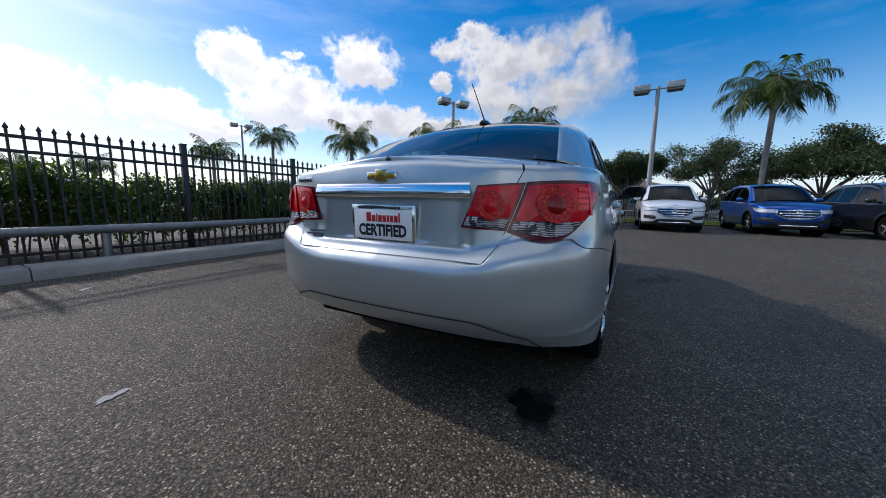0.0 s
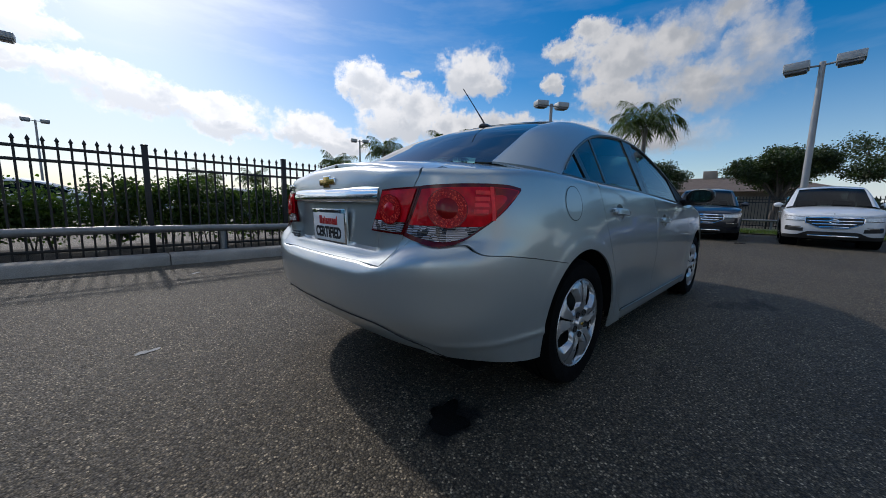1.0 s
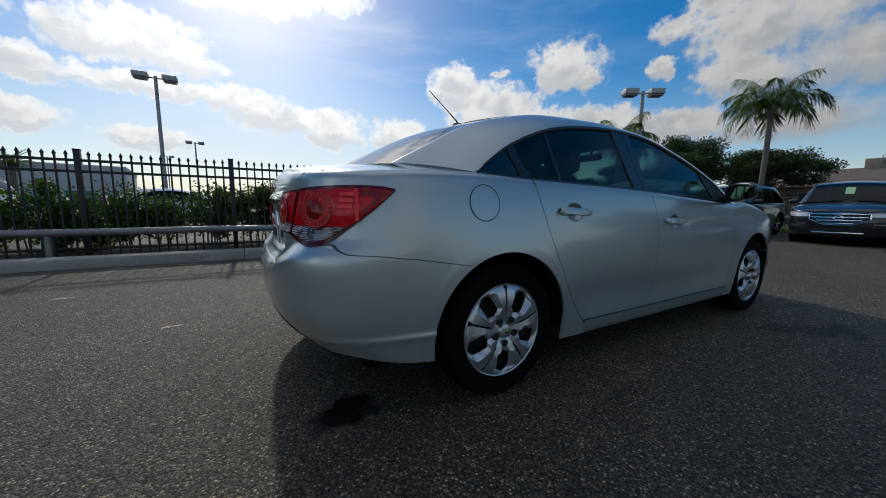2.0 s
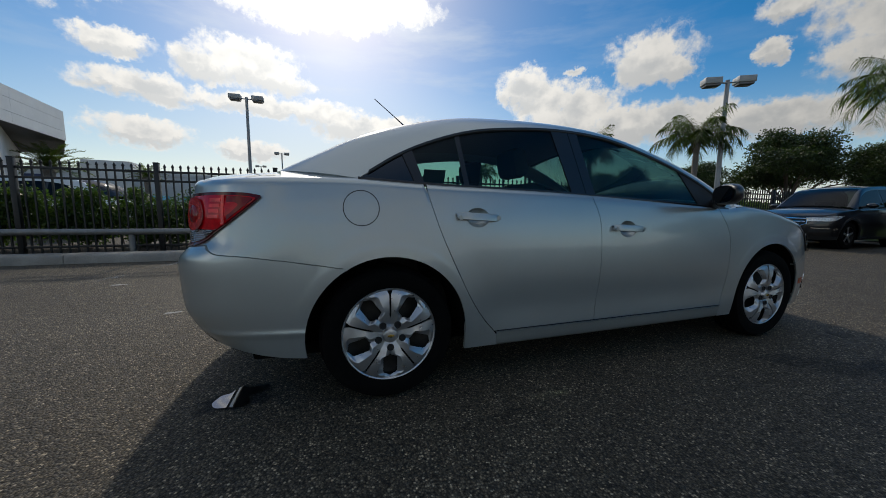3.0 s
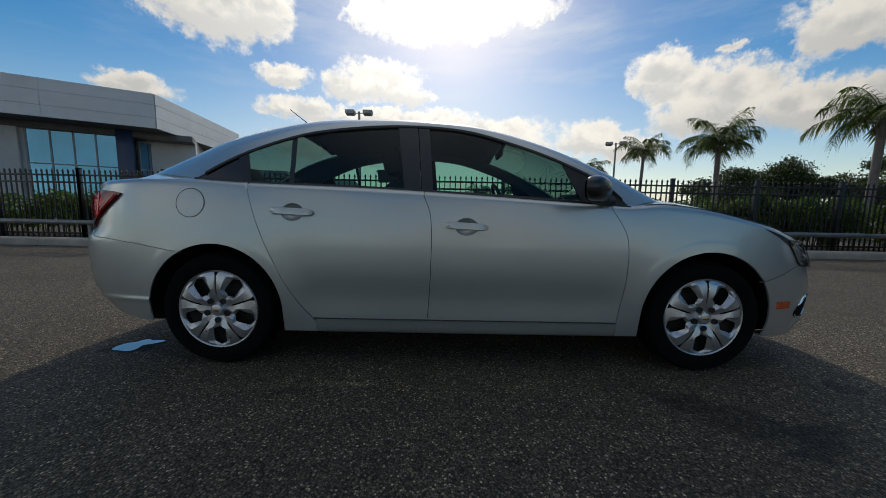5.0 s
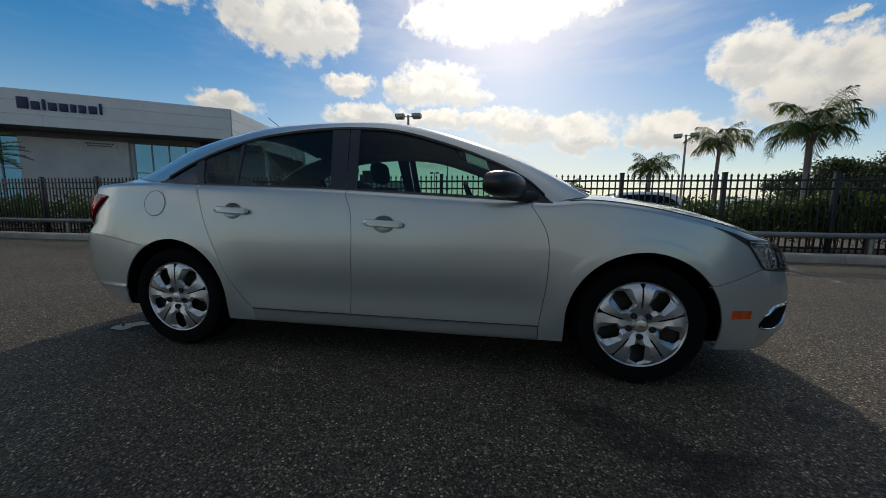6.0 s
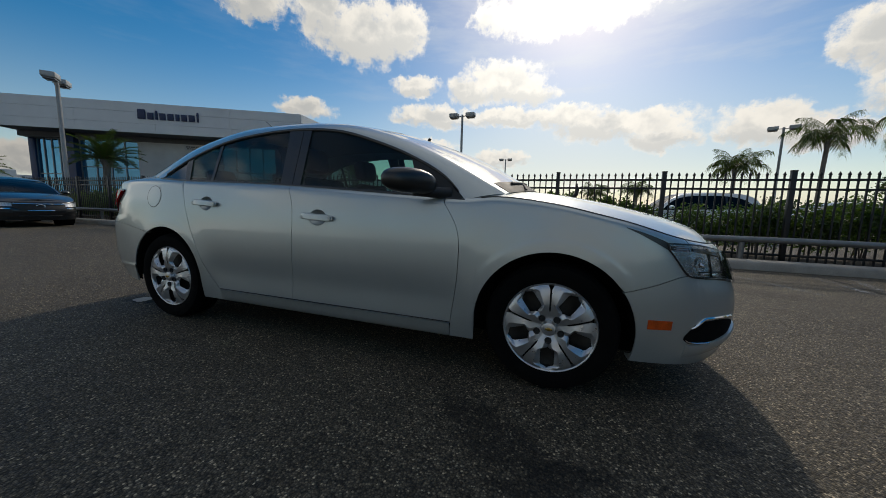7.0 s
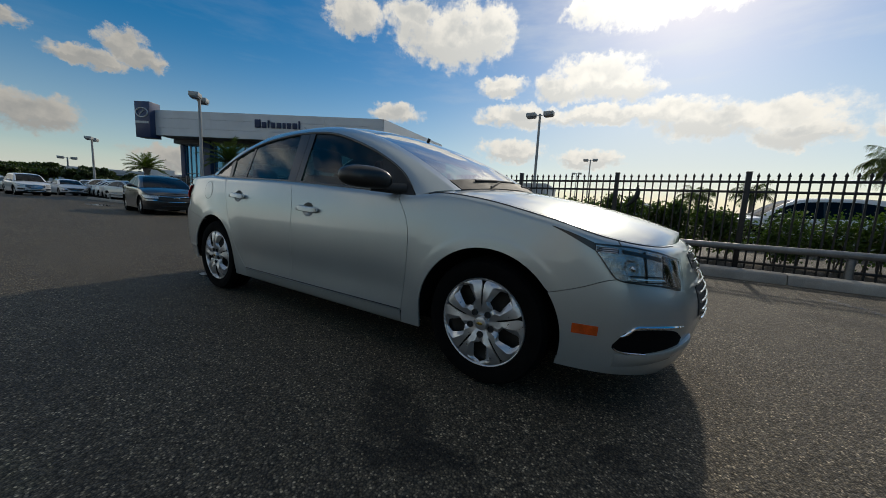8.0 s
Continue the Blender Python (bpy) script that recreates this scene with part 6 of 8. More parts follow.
    box("column", (-1.3, -0.9, wy + 0.4, wy + 0.9, 0, z0 + 0.02), BLUE_PANEL, b, 0.03, "dark blue pillar")
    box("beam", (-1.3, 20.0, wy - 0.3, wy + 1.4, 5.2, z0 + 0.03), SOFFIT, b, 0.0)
    # sign tower at the corner, with a plain oval mark
    box("sign_tower", (-2.45, -1.15, -0.55, 0.5, 5.25, 8.15), BLUE_PANEL, b, 0.03, "dark blue sign block on the roof corner")
    ring = [Vector((-1.80 + 0.52 * math.cos(a), -0.58, 7.25 + 0.36 * math.sin(a))) for a in np.linspace(0, 2 * math.pi, 33)]
    bm = bmesh.new()
    tube_into(bm, ring, 0.05, 8, False)
    tube_into(bm, [(-2.02, -0.58, 7.05), (-1.80, -0.58, 7.28), (-1.58, -0.58, 7.45)], 0.05, 8)
    part("oval_mark", bm, PANEL_WHITE, b, "white oval mark")
    bm = bmesh.new()
    for k in range(7):
        box_into(bm, -2.36 + 0.165 * k, -2.36 + 0.165 * k + 0.11, -0.60, -0.55, 6.38, 6.56)
    part("sign_bars", bm, PANEL_WHITE, b)
    # dealer word on the roof edge: plain bars, letter by letter
    widths = (0.48, 0.37, 0.13, 0.37, 0.38, 0.25, 0.34, 0.38, 0.13)
    tall = (0.66, 0.46, 0.62, 0.46, 0.46, 0.46, 0.46, 0.46, 0.66)
    word = new("dealer_sign")
    word.parent = b
    word["label"] = "dark blue dealer name as plain bars"
    x = 7.6
    for w, h in zip(widths, tall):
        box("sign_bar", (x, x + w, -0.16, -0.055, 6.50, 6.50 + h), SIGN_BLUE, word, 0.03)
        x += w + 0.13
    box("wall_sign", (9.4, 11.2, wy - 0.30, wy - 0.24, 4.75, 5.12), PANEL_WHITE, b, 0.01)
    bm = bmesh.new()
    for k in range(9):
        box_into(bm, 9.55 + 0.17 * k, 9.55 + 0.17 * k + 0.12, wy - 0.315, wy - 0.30, 4.96, 5.05)
        if k < 8:
            box_into(bm, 9.62 + 0.17 * k, 9.62 + 0.17 * k + 0.12, wy - 0.315, wy - 0.30, 4.82, 4.90)
    part("wall_sign_bars", bm, GREY_INK, b)
    return b


MULLION = principled("mullion", (0.28, 0.29, 0.30), 0.45, metal=0.5, stain=0.1)
build_showroom()


def build_far_hall(m, length, depth, height, step_up):
    h = empty("hall", "pale flat-roofed commercial hall in the distance", "building", "distant halls", m)
    box("wall", (0, length, 0, depth, 0, height), FAR_WALL, h, 0.05)
    box("parapet", (-0.1, length + 0.1, -0.12, depth + 0.1, height - 0.5, height + 0.1), FAR_WALL, h, 0.03)
    box("raised_front", (length * 0.45, length * 0.62, -0.6, 4, 0, height + step_up), PANEL_GREY, h, 0.05)
    box("sign_band", (length * 0.18, length * 0.34, -0.2, 0.0, height - 1.6, height - 0.8), SIGN_BLUE, h, 0.02)
    for k in range(6):
        x = length * (0.08 + 0.145 * k)
        if not 0.42 < x / length < 0.64:
            w = new("window")
            w.parent = h
            box("pane", (x, x + length * 0.09, -0.06, 0.02, 0.4, 2.6), SHOWROOM_GLASS, w)
            box("sill", (x - 0.1, x + length * 0.09 + 0.1, -0.14, 0.02, 0.28, 0.40), PANEL_GREY, w)
    return h


build_far_hall(pose(-52, 62, 0, 0, 0, 8), 34, 16, 6.2, 1.6)
build_far_hall(pose(-82, 9.5, 0, 0, 0, 76), 26, 14, 4.0, 0.8)


def build_house():
    h = empty("house", "low tan house with a brown hipped roof", "house")
    h.matrix_world = pose(37, 2.4, 0, 0, 0, 92)
    box("wall", (-6, 7, -4, 4, 0, 2.5), WALL_TAN, h, 0.03)
    bm = bmesh.new()
    e = [bm.verts.new(p) for p in ((-6.7, -4.7, 2.45), (7.7, -4.7, 2.45), (7.7, 4.7, 2.45), (-6.7, 4.7, 2.45))]
    r = [bm.verts.new(p) for p in ((-2.4, 0, 3.9), (3.4, 0, 3.9))]
    for f in ((e[0], e[1], r[1], r[0]), (e[1], e[2], r[1]), (e[2], e[3], r[0], r[1]), (e[3], e[0], r[0]), (e[3], e[2], e[1], e[0])):
        bm.faces.new(f)
    roof = part("roof", bm, ROOF_TILE, h, "brown hipped roof", 20)
    box("chimney", (1.2, 2.2, -0.5, 0.5, 3.4, 4.5), WALL_TAN, roof, 0.02)
    for x in (-4, 0, 4):
        w = new("window")
        w.parent = h
        box("pane", (x - 0.6, x + 0.6, 3.99, 4.03, 0.9, 2.0), SHOWROOM_GLASS, w)
        box("window_frame", (x - 0.68, x + 0.68, 3.97, 4.01, 0.82, 2.08), PANEL_WHITE, w)
    return h


build_house()

# ---------------------------------------------------------------- parked cars
SUV = Form(
    plan=[(-2.20, 0.0), (-2.19, -0.32), (-2.16, -0.60), (-2.10, -0.76), (-1.98, -0.855), (-1.75, -0.905), (-1.33, -0.922), (-0.5, -0.925), (0.5, -0.925), (1.33, -0.918),
          (1.66, -0.895), (1.90, -0.835), (2.07, -0.70), (2.17, -0.48), (2.225, -0.22), (2.24, 0.0)],
    width=[(0.18, 0.95), (0.28, 0.975), (0.42, 0.992), (0.62, 1.0), (0.80, 0.99), (0.95, 0.975), (1.08, 0.955), (1.15, 0.94)],
    rear=[(0.18, 0.16), (0.30, 0.05), (0.50, 0.0), (0.75, 0.0), (0.95, 0.03), (1.12, 0.07)],
    front=[(0.18, 0.14), (0.28, 0.06), (0.42, 0.01), (0.60, 0.0), (0.78, 0.02), (0.90, 0.06), (1.0, 0.12)],
    shoulder=[(-3.1, 1.09), (-2.2, 1.09), (-1.3, 1.07), (0.0, 1.03), (0.9, 0.995), (1.3, 0.985), (1.8, 0.925), (2.1, 0.865), (3.1, 0.855)],
    rail=[(1.12, -0.76, 1.05), (0.86, -0.71, 1.26), (0.60, -0.665, 1.45), (0.34, -0.635, 1.56), (-0.3, -0.620, 1.62), (-1.0, -0.620, 1.62), (-1.6, -0.625, 1.575),
          (-1.94, -0.640, 1.40), (-2.10, -0.70, 1.12)],
    dlo_top=[(1.0, 1.0), (0.84, 1.18), (0.60, 1.37), (0.26, 1.485), (-0.4, 1.53), (-1.0, 1.52), (-1.5, 1.42), (-1.74, 1.26), (-1.86, 1.10)],
    dlo_bottom=[(1.0, 0.996), (0.0, 1.03), (-1.0, 1.06), (-1.86, 1.086)],
    hood=[(0.85, 1.085), (1.1, 1.072), (1.5, 1.040), (1.85, 0.975), (2.05, 0.915), (2.2, 0.862), (2.3, 0.845)],
    deck=[(-2.4, 1.10), (-2.2, 1.105), (-1.9, 1.11)], side_plane=(-0.86, 0.36, 1.0), axles=(-1.33, 1.33), arch=0.39, hub=0.345, sill=0.24)


def plain_wheel(parent, x, y, hub, tyre, rim, mat, n=28):
    w = new("wheel")
    w.parent = parent
    w.matrix_basis = pose(x, y, hub) @ (Matrix() if y < 0 else pose(0, 0, 0, 0, 0, 180))
    spin("tyre", [(rim - 0.01, 0.03), (rim + 0.01, 0.004), (rim + 0.05, 0.0), (tyre - 0.012, 0.014), (tyre, 0.045), (tyre, 0.17), (tyre - 0.02, 0.20), (rim, 0.20)], RUBBER, w, n, "Y")
    r = spin("rim", [(rim, 0.02), (rim - 0.004, 0.006), (rim - 0.02, 0.01), (rim - 0.024, 0.05), (0.0, 0.08)], STEEL_DARK, w, n, "Y")
    for k in range(5):
        a = 2 * math.pi * k / 5 + 0.3
        c, s = math.cos(a), math.sin(a)
        rows = []
        for t in np.linspace(0.0, 1.0, 5):
            q = 0.02 + (rim - 0.03) * t
            wd = 0.030 - 0.008 * t
            rows.append([Vector((q * c - e * wd * s, 0.012 + 0.012 * abs(e) - 0.006 * (1 - t), q * s + e * wd * c)) for e in (-1, -0.4, 0.4, 1)])
        grid("spoke", rows, mat, r, "", 0.012, away=(0, 1, 0))
    spin("hub_cover", [(0.0, 0.0), (0.035, 0.002), (0.045, 0.02)], mat, r, 16, "Y")


def build_parked(F, name, label, paint, m, category, group="", detail=1.0, tall_grille=True):
    """A parked car with its main panels, glass, lamps, grille and wheels."""
    car = empty(name, label, category, group, m)
    q = lambda n: max(3, int(n * detail))

    def across_front(y):
        i = np.argmin(np.abs(F.s - F.along(1.5)))
        return float(np.interp(y, -F.py[i:][::-1], F.s[i:][::-1])) if y > 1e-6 else F.s1

    def across(y):
        i = np.argmin(np.abs(F.s - F.along(-1.6)))
        return float(np.interp(y, -F.py[:i], F.s[:i])) if y > 1e-6 else F.s0

    cols = []
    sv = sorted(set(list(np.linspace(F.s0, F.s1, q(120))) + [F.along(a + d * F.arch * 1.002) for a in F.axles for d in (-1, 1)] +
                    [F.along(a + d * F.arch * 0.999) for a in F.axles for d in (-1, 1)]))
    for s in sv:
        x = float(np.interp(s, F.s, F.px))
        cols.append(F.column(s, F.low(x, F.sill), q(14)))
    rows = cols[1:-1]
    full = rows + both(rows[::-1])
    grid("body", full + [full[0]], paint, car, "", 0.0, flip=True, angle=45)
    hood_s = list(np.linspace(F.along(0.86), F.s1 - 0.02, q(34)))
    grid("hood", chord_rows(F, hood_s, F.hood, -1, 1, q(22), power=2.6), paint, car, "", 0.0)
    deck_s = list(np.linspace(F.s0 + 0.02, F.along(F.rail[-1][0] + 0.02), q(12)))
    grid("rear_top", chord_rows(F, deck_s, F.deck, -1, 1, q(12)), paint, car, "", 0.0)
    n = q(44)
    rail, dtop = rail_points(F, n), dlo_points(F, n)
    dbot = dlo_points(F, n, False)
    for side in (-1, 1):
        sheet("roof_side", [[dtop[i].lerp(rail[i], k / 4) + Vector((0, -0.008, 0.004)) * math.sin(math.pi * k / 4) for k in range(5)] for i in range(n)], paint, car, side, "", 0.0)
        lowpts = [F.edge(F.along(p.x)) for p in dbot]
        sheet("belt", [[lowpts[i], dbot[i]] for i in range(n)], BLACK_TRIM, car, side, "", 0.0)
        for x0, x1, tip, top in ((F.dlo_top[0][0], F.rail[0][0], dtop[0], rail[0]), (F.rail[-1][0], F.dlo_top[-1][0], rail[-1], dtop[-1])):
            rr = []
            for k in range(7):
                lo = F.edge(F.along(x0 + (x1 - x0) * k / 6))
                hi = tip.lerp(top, k / 6)
                rr.append([lo, lo.lerp(hi, 0.5), hi])
            sheet("pillar_foot", rr, paint, car, side, "", 0.0)
        xs_t, zs_t = [p.x for p in dtop][::-1], [p.z for p in dtop][::-1]
        xs_b, zs_b = [p.x for p in dbot][::-1], [p.z for p in dbot][::-1]
        x_lo, x_hi = F.dlo_top[-1][0] + 0.01, F.dlo_top[0][0] - 0.01
        cuts = [x_lo, -1.0 if F is SUV else -1.16, -0.24, x_hi]
        for a, b in zip(cuts, cuts[1:]):
            rr = []
            for x in np.linspace(a + 0.035, b - 0.035, q(12)):
                zb, zt = float(np.interp(x, xs_b, zs_b)), float(np.interp(x, xs_t, zs_t))
                rr.append([Vector((x, F.side_y(z) + 0.008, z)) for z in np.linspace(zb, zt, 5)])
            sheet("side_glass", rr, GLASS_CAR, car, side, "", 0.0)
        rr = []
        for x in np.linspace(x_lo, x_hi, n):
            zb, zt = float(np.interp(x, xs_b, zs_b)), float(np.interp(x, xs_t, zs_t))
            rr.append([Vector((x, F.side_y(z) + 0.013, z)) for z in (zb, zt)])
        sheet("window_frame", rr, BLACK_TRIM, car, side, "", 0.0)
    xs = [p.x for p in rail]
    zr = max(p.z for p in rail)
    i0 = int(np.argmin([abs(p.z - (zr - 0.09)) if p.x > 0 else 9 for p in rail]))
    i1 = int(np.argmin([abs(p.z - (zr - 0.07)) if p.x < -0.5 else 9 for p in rail]))

    def between(a, b, f, drop=0.0):
        out = []
        for i in range(a, b + 1):
            p = rail[i]
            bw = 0.10 * step(0.1, 1.1, p.x) - 0.06 * step(-0.95, -1.8, p.x)
            out.append([Vector((p.x + bw * (1 - g * g), abs(p.y) * g, p.z + 0.045 * (1 - g * g) - drop)) for g in np.linspace(-f, f, q(12))])
        return out

    grid("roof", between(i0, i1, 1.0), paint, car, "", 0.0)
    grid("windshield", between(0, i0, 0.94), GLASS_CAR, car, "", 0.0)
    grid("rear_window", between(i1, n - 1, 0.92), GLASS_CAR, car, "", 0.0)
    for sg in (-1, 1):
        for a, b, f in ((0, i0, 0.94), (i1, n - 1, 0.92)):
            rr = []
            for i in range(a, b + 1):
                p = rail[i]
                bw = 0.10 * step(0.1, 1.1, p.x) - 0.06 * step(-0.95, -1.8, p.x)
                r2 = [Vector((p.x + bw * (1 - g * g), sg * abs(p.y) * g, p.z + 0.045 * (1 - g * g) + 0.004)) for g in np.linspace(f - 0.01, 1.0, 3)]
                rr.append(r2 if sg > 0 else r2[::-1])
            grid("pillar", rr, paint, car, "", 0.0)
    box("cabin", (-1.5, 0.9, -0.62, 0.62, F.sill + 0.05, F.shoulder(0) - 0.12), DARK_LINER, car, 0.05)
    for y in (-0.36, 0.36):
        box("seat", (-0.42, -0.26, y - 0.22, y + 0.22, 0.6, F.shoulder(0) + 0.22), FABRIC, car, 0.05)

    # lamps, grille, lower trim
    def patch(name, sa, sb, zlo, zhi, out, mat, side, nn=14, mm=5, parent=car, thick=0.0):
        rr = []
        for i in range(nn + 1):
            s = sa + (sb - sa) * i / nn
            t = i / nn
            a, b = zlo(t), zhi(t)
            rr.append([F.skin(s, a + (b - a) * k / mm, out) for k in range(mm + 1)])
        return sheet(name, rr, mat, parent, side, "", thick)

    hz = F.shoulder(across_front(0.6)) - 0.07
    for side in (-1, 1):
        sa, sb = F.along(1.58), across_front(0.42)
        lo_h = lambda t: hz + 0.020 * (1 - t) - 0.125 * step(0.05, 0.50, t) + 0.02 * t
        hi_h = lambda t: hz + 0.062 - 0.060 * t
        h = patch("headlamp", sa, sb, lo_h, hi_h, 0.010, BLACK_TRIM, side)
        patch("reflector_bowl", sa + 0.12, sb - 0.02, lambda t: lo_h(0.2 + 0.75 * t) + 0.016, lambda t: hi_h(0.2 + 0.75 * t) - 0.024, 0.014, LAMP_SILVER, side, parent=h)
        patch("signal_strip", sa + 0.05, sb - 0.03, lambda t: hi_h(0.1 + 0.85 * t) - 0.014, lambda t: hi_h(0.1 + 0.85 * t) - 0.004, 0.017, PLATE_WHITE, side, mm=2, parent=h)
        patch("tail_lamp", across(0.52), F.along(-1.85), lambda t: F.shoulder(F.s0) - 0.22 + 0.06 * t, lambda t: F.shoulder(F.s0) - 0.10, 0.008, RED_LENS, side)
        patch("fog_recess", F.along(1.92), across_front(0.50), lambda t: 0.43 - 0.02 * t, lambda t: 0.50 + 0.045 * math.sin(math.pi * min(1.0, 0.25 + t)), 0.006, BLACK_PLASTIC, side)
        patch("running_lamp", across_front(0.80), across_front(0.54), lambda t: 0.505 + 0.01 * t, lambda t: 0.530 + 0.01 * t, 0.012, CHROME, side)
        # mirror
        bm = bmesh.new()
        bmesh.ops.create_uvsphere(bm, u_segments=14, v_segments=10, radius=1.0)
        zm = F.dlo_top[0][1] + 0.10
        for v in bm.verts:
            v.co = Vector((F.dlo_top[0][0] - 0.24 + 0.09 * v.co.x, side * (0.99 + 0.11 * v.co.y), zm + 0.07 * v.co.z))
        mir = part("door_mirror", bm, paint, car)
        tube("mirror_arm", [(F.dlo_top[0][0] - 0.16, side * 0.84, zm - 0.05), (F.dlo_top[0][0] - 0.22, side * 0.94, zm - 0.02)], 0.03, BLACK_PLASTIC, mir, 8)
        for hx in (-0.86, 0.06):
            p = [F.skin(F.along(hx + e), F.shoulder(0) - 0.12, 0.03) for e in (-0.1, 0, 0.1)]
            tube("door_handle", [Vector((v.x, v.y if side < 0 else -v.y, v.z)) for v in p], 0.013, paint, car, 6)
        # cladding round the arches and along the sill
        if F is SUV:
            rr = []
            for x in np.linspace(-2.0, 1.9, 80):
                s = F.along(x)
                lo = F.low(x, F.sill)
                rr.append([F.skin(s, lo - 0.002, -0.02), F.skin(s, lo, 0.008), F.skin(s, lo + 0.055, 0.010), F.skin(s, lo + 0.06, 0.0)])
            sheet("cladding", rr, BLACK_PLASTIC, car, side, "", 0.0)
    gz0, gz1, gw = (0.51, 0.790, 0.47) if tall_grille else (0.44, 0.68, 0.50)
    rr = []
    for j in range(-12, 13):
        t = abs(j) / 12
        s = across_front(gw * t)
        lo = gz0 + 0.24 * max(0, t - 0.45) ** 1.1
        hi = gz1 - 0.03 * t
        r2 = [F.skin(s, lo + (hi - lo) * k / 4, 0.034) for k in range(5)]
        rr.append([Vector((p.x, -p.y if j > 0 else p.y, p.z)) for p in r2])
    gr = grid("grille", rr, BLACK_PLASTIC, car, "", 0.0)
    bars = 4 if tall_grille else 2
    for k in range(bars):
        z = gz0 + 0.035 + (gz1 - gz0 - 0.06) * k / (bars - 1)
        wd = gw * (0.50 + 0.44 * step(0, 0.6, k / (bars - 1)))
        pts = []
        for j in range(-10, 11):
            p = F.skin(across_front(wd * abs(j) / 10), z, 0.042)
            pts.append(Vector((p.x, -p.y if j > 0 else p.y, p.z)))
        tube("grille_bar", pts, 0.014, CHROME, gr, 6)
    if tall_grille:
        rim = []
        for j in list(range(-12, 13)) + list(range(12, -13, -1)):
            t, top = abs(j) / 12, len(rim) < 25
            p = F.skin(across_front(gw * t), (gz1 - 0.03 * t) if top else gz0 + 0.24 * max(0, t - 0.45) ** 1.1, 0.040)
            rim.append(Vector((p.x, -p.y if j > 0 else p.y, p.z)))
        tube("grille_surround", rim + rim[:1], 0.012, CHROME, gr, 6)
    px = F.skin(F.s1, (gz0 + gz1) / 2 + 0.03, 0.02).x
    ring = [Vector((px + 0.012, 0.085 * math.cos(a), (gz0 + gz1) / 2 + 0.03 + 0.045 * math.sin(a))) for a in np.linspace(0, 2 * math.pi, 17)]
    bm = bmesh.new()
    tube_into(bm, ring, 0.009, 6, False)
    part("emblem", bm, CHROME, gr)
    rr = []
    for j in range(-16, 17):
        p = [F.skin(across_front(0.86 * abs(j) / 16), z, 0.008) for z in (F.sill - 0.01, 0.29, (0.42 - 0.10 * step(0.45, 0.75, abs(j) / 16)) if tall_grille else 0.30)]
        rr.append([Vector((v.x, -v.y if j > 0 else v.y, v.z)) for v in p])
    grid("lower_trim", rr, BLACK_PLASTIC, car, "", 0.0)
    box("skid_plate", (px - 0.12, px + 0.005, -0.42, 0.42, 0.30, 0.335), CHROME if tall_grille else BLACK_PLASTIC, car, 0.008)
    box("underbody", (-1.9, 1.9, -0.6, 0.6, 0.19, F.sill + 0.1), DARK_LINER, car, 0.02)
    for ax in F.axles:
        for y in (-(0.895 if F is SUV else 0.875), (0.895 if F is SUV else 0.875)):
            plain_wheel(car, ax, y, F.hub, F.hub, F.hub - 0.115, HUBCAP)
        for y in (-0.70, 0.70):
            spin("wheel_well", [(0.0, -0.14), (F.arch + 0.004, -0.14), (F.arch + 0.004, 0.16)], DARK_LINER, car, 24, "Y", at=(ax, y, F.hub)) if y < 0 else \
                spin("wheel_well", [(0.0, 0.14), (F.arch + 0.004, 0.14), (F.arch + 0.004, -0.16)], DARK_LINER, car, 24, "Y", at=(ax, y, F.hub))
    return car


LAMP_SILVER = principled("lamp_silver", (0.66, 0.67, 0.68), 0.30, metal=0.5, grain=0.35, grain_scale=40, bump=0.002, bump_scale=30)
GLASS_CAR = glass_material("parked_car_glass", (0.13, 0.16, 0.16), 0.6)
WHITE_PAINT = car_paint("white_paint", (0.72, 0.73, 0.74), 0.05, 0.0, 0.35)
BLUE_PAINT = car_paint("blue_paint", (0.004, 0.075, 0.34), 0.4, 0.75, 0.32)
BLACK_PAINT = car_paint("black_paint", (0.008, 0.008, 0.010), 0.2, 0.1, 0.3)
NAVY_PAINT = car_paint("navy_paint", (0.008, 0.011, 0.022), 0.3, 0.2, 0.3)
DARK_GREY_PAINT = car_paint("dark_grey_paint", (0.014, 0.014, 0.017), 0.3, 0.3, 0.3)
PALE_PAINT = car_paint("pale_silver_paint", (0.42, 0.43, 0.44), 0.3, 0.6, 0.35)
ROW = "sport utility cars parked in a row"


def facing(x_front, y, turn=0.0, F=SUV):
    """Pose with the nose towards -x and the front axle at x_front."""
    return pose(x_front + F.axles[1], y, 0, 0, 0, 180 + turn)


build_parked(SUV, "suv", "white sport utility car parked nose out by the grass", WHITE_PAINT, facing(10.6, -2.2, 2), "car", ROW)
build_parked(SUV, "suv", "bright blue sport utility car with a chrome grille", BLUE_PAINT, facing(11.2, -5.25, 3), "car", ROW)
build_parked(SUV, "suv", "black sport utility car parked beside a blue one", BLACK_PAINT, facing(10.6, -7.95, 6), "car", ROW)
navy = build_parked(SUV, "suv", "navy sport utility car with a green sticker on the windshield", NAVY_PAINT, facing(10.8, 0.6, 7), "car", ROW)
GREEN_STICKER = principled("green_sticker", (0.30, 0.55, 0.28), 0.6, stain=0.1)
box("window_sticker", (0.0, 0.004, -0.08, 0.08, 0.0, 0.30), GREEN_STICKER, navy, 0.0, "pale green window sticker", pose(0.985, 0.04, 1.280, 0, -54, 0))
build_parked(SUV, "suv", "dark sport utility car parked close to the fence", BLACK_PAINT, facing(10.7, 3.25, -1), "car", ROW)
build_parked(HERO, "sedan", "dark grey sedan parked alone on open asphalt", DARK_GREY_PAINT, pose(-14.9, 3.0, 0, 0, 0, -6), "car", tall_grille=False)
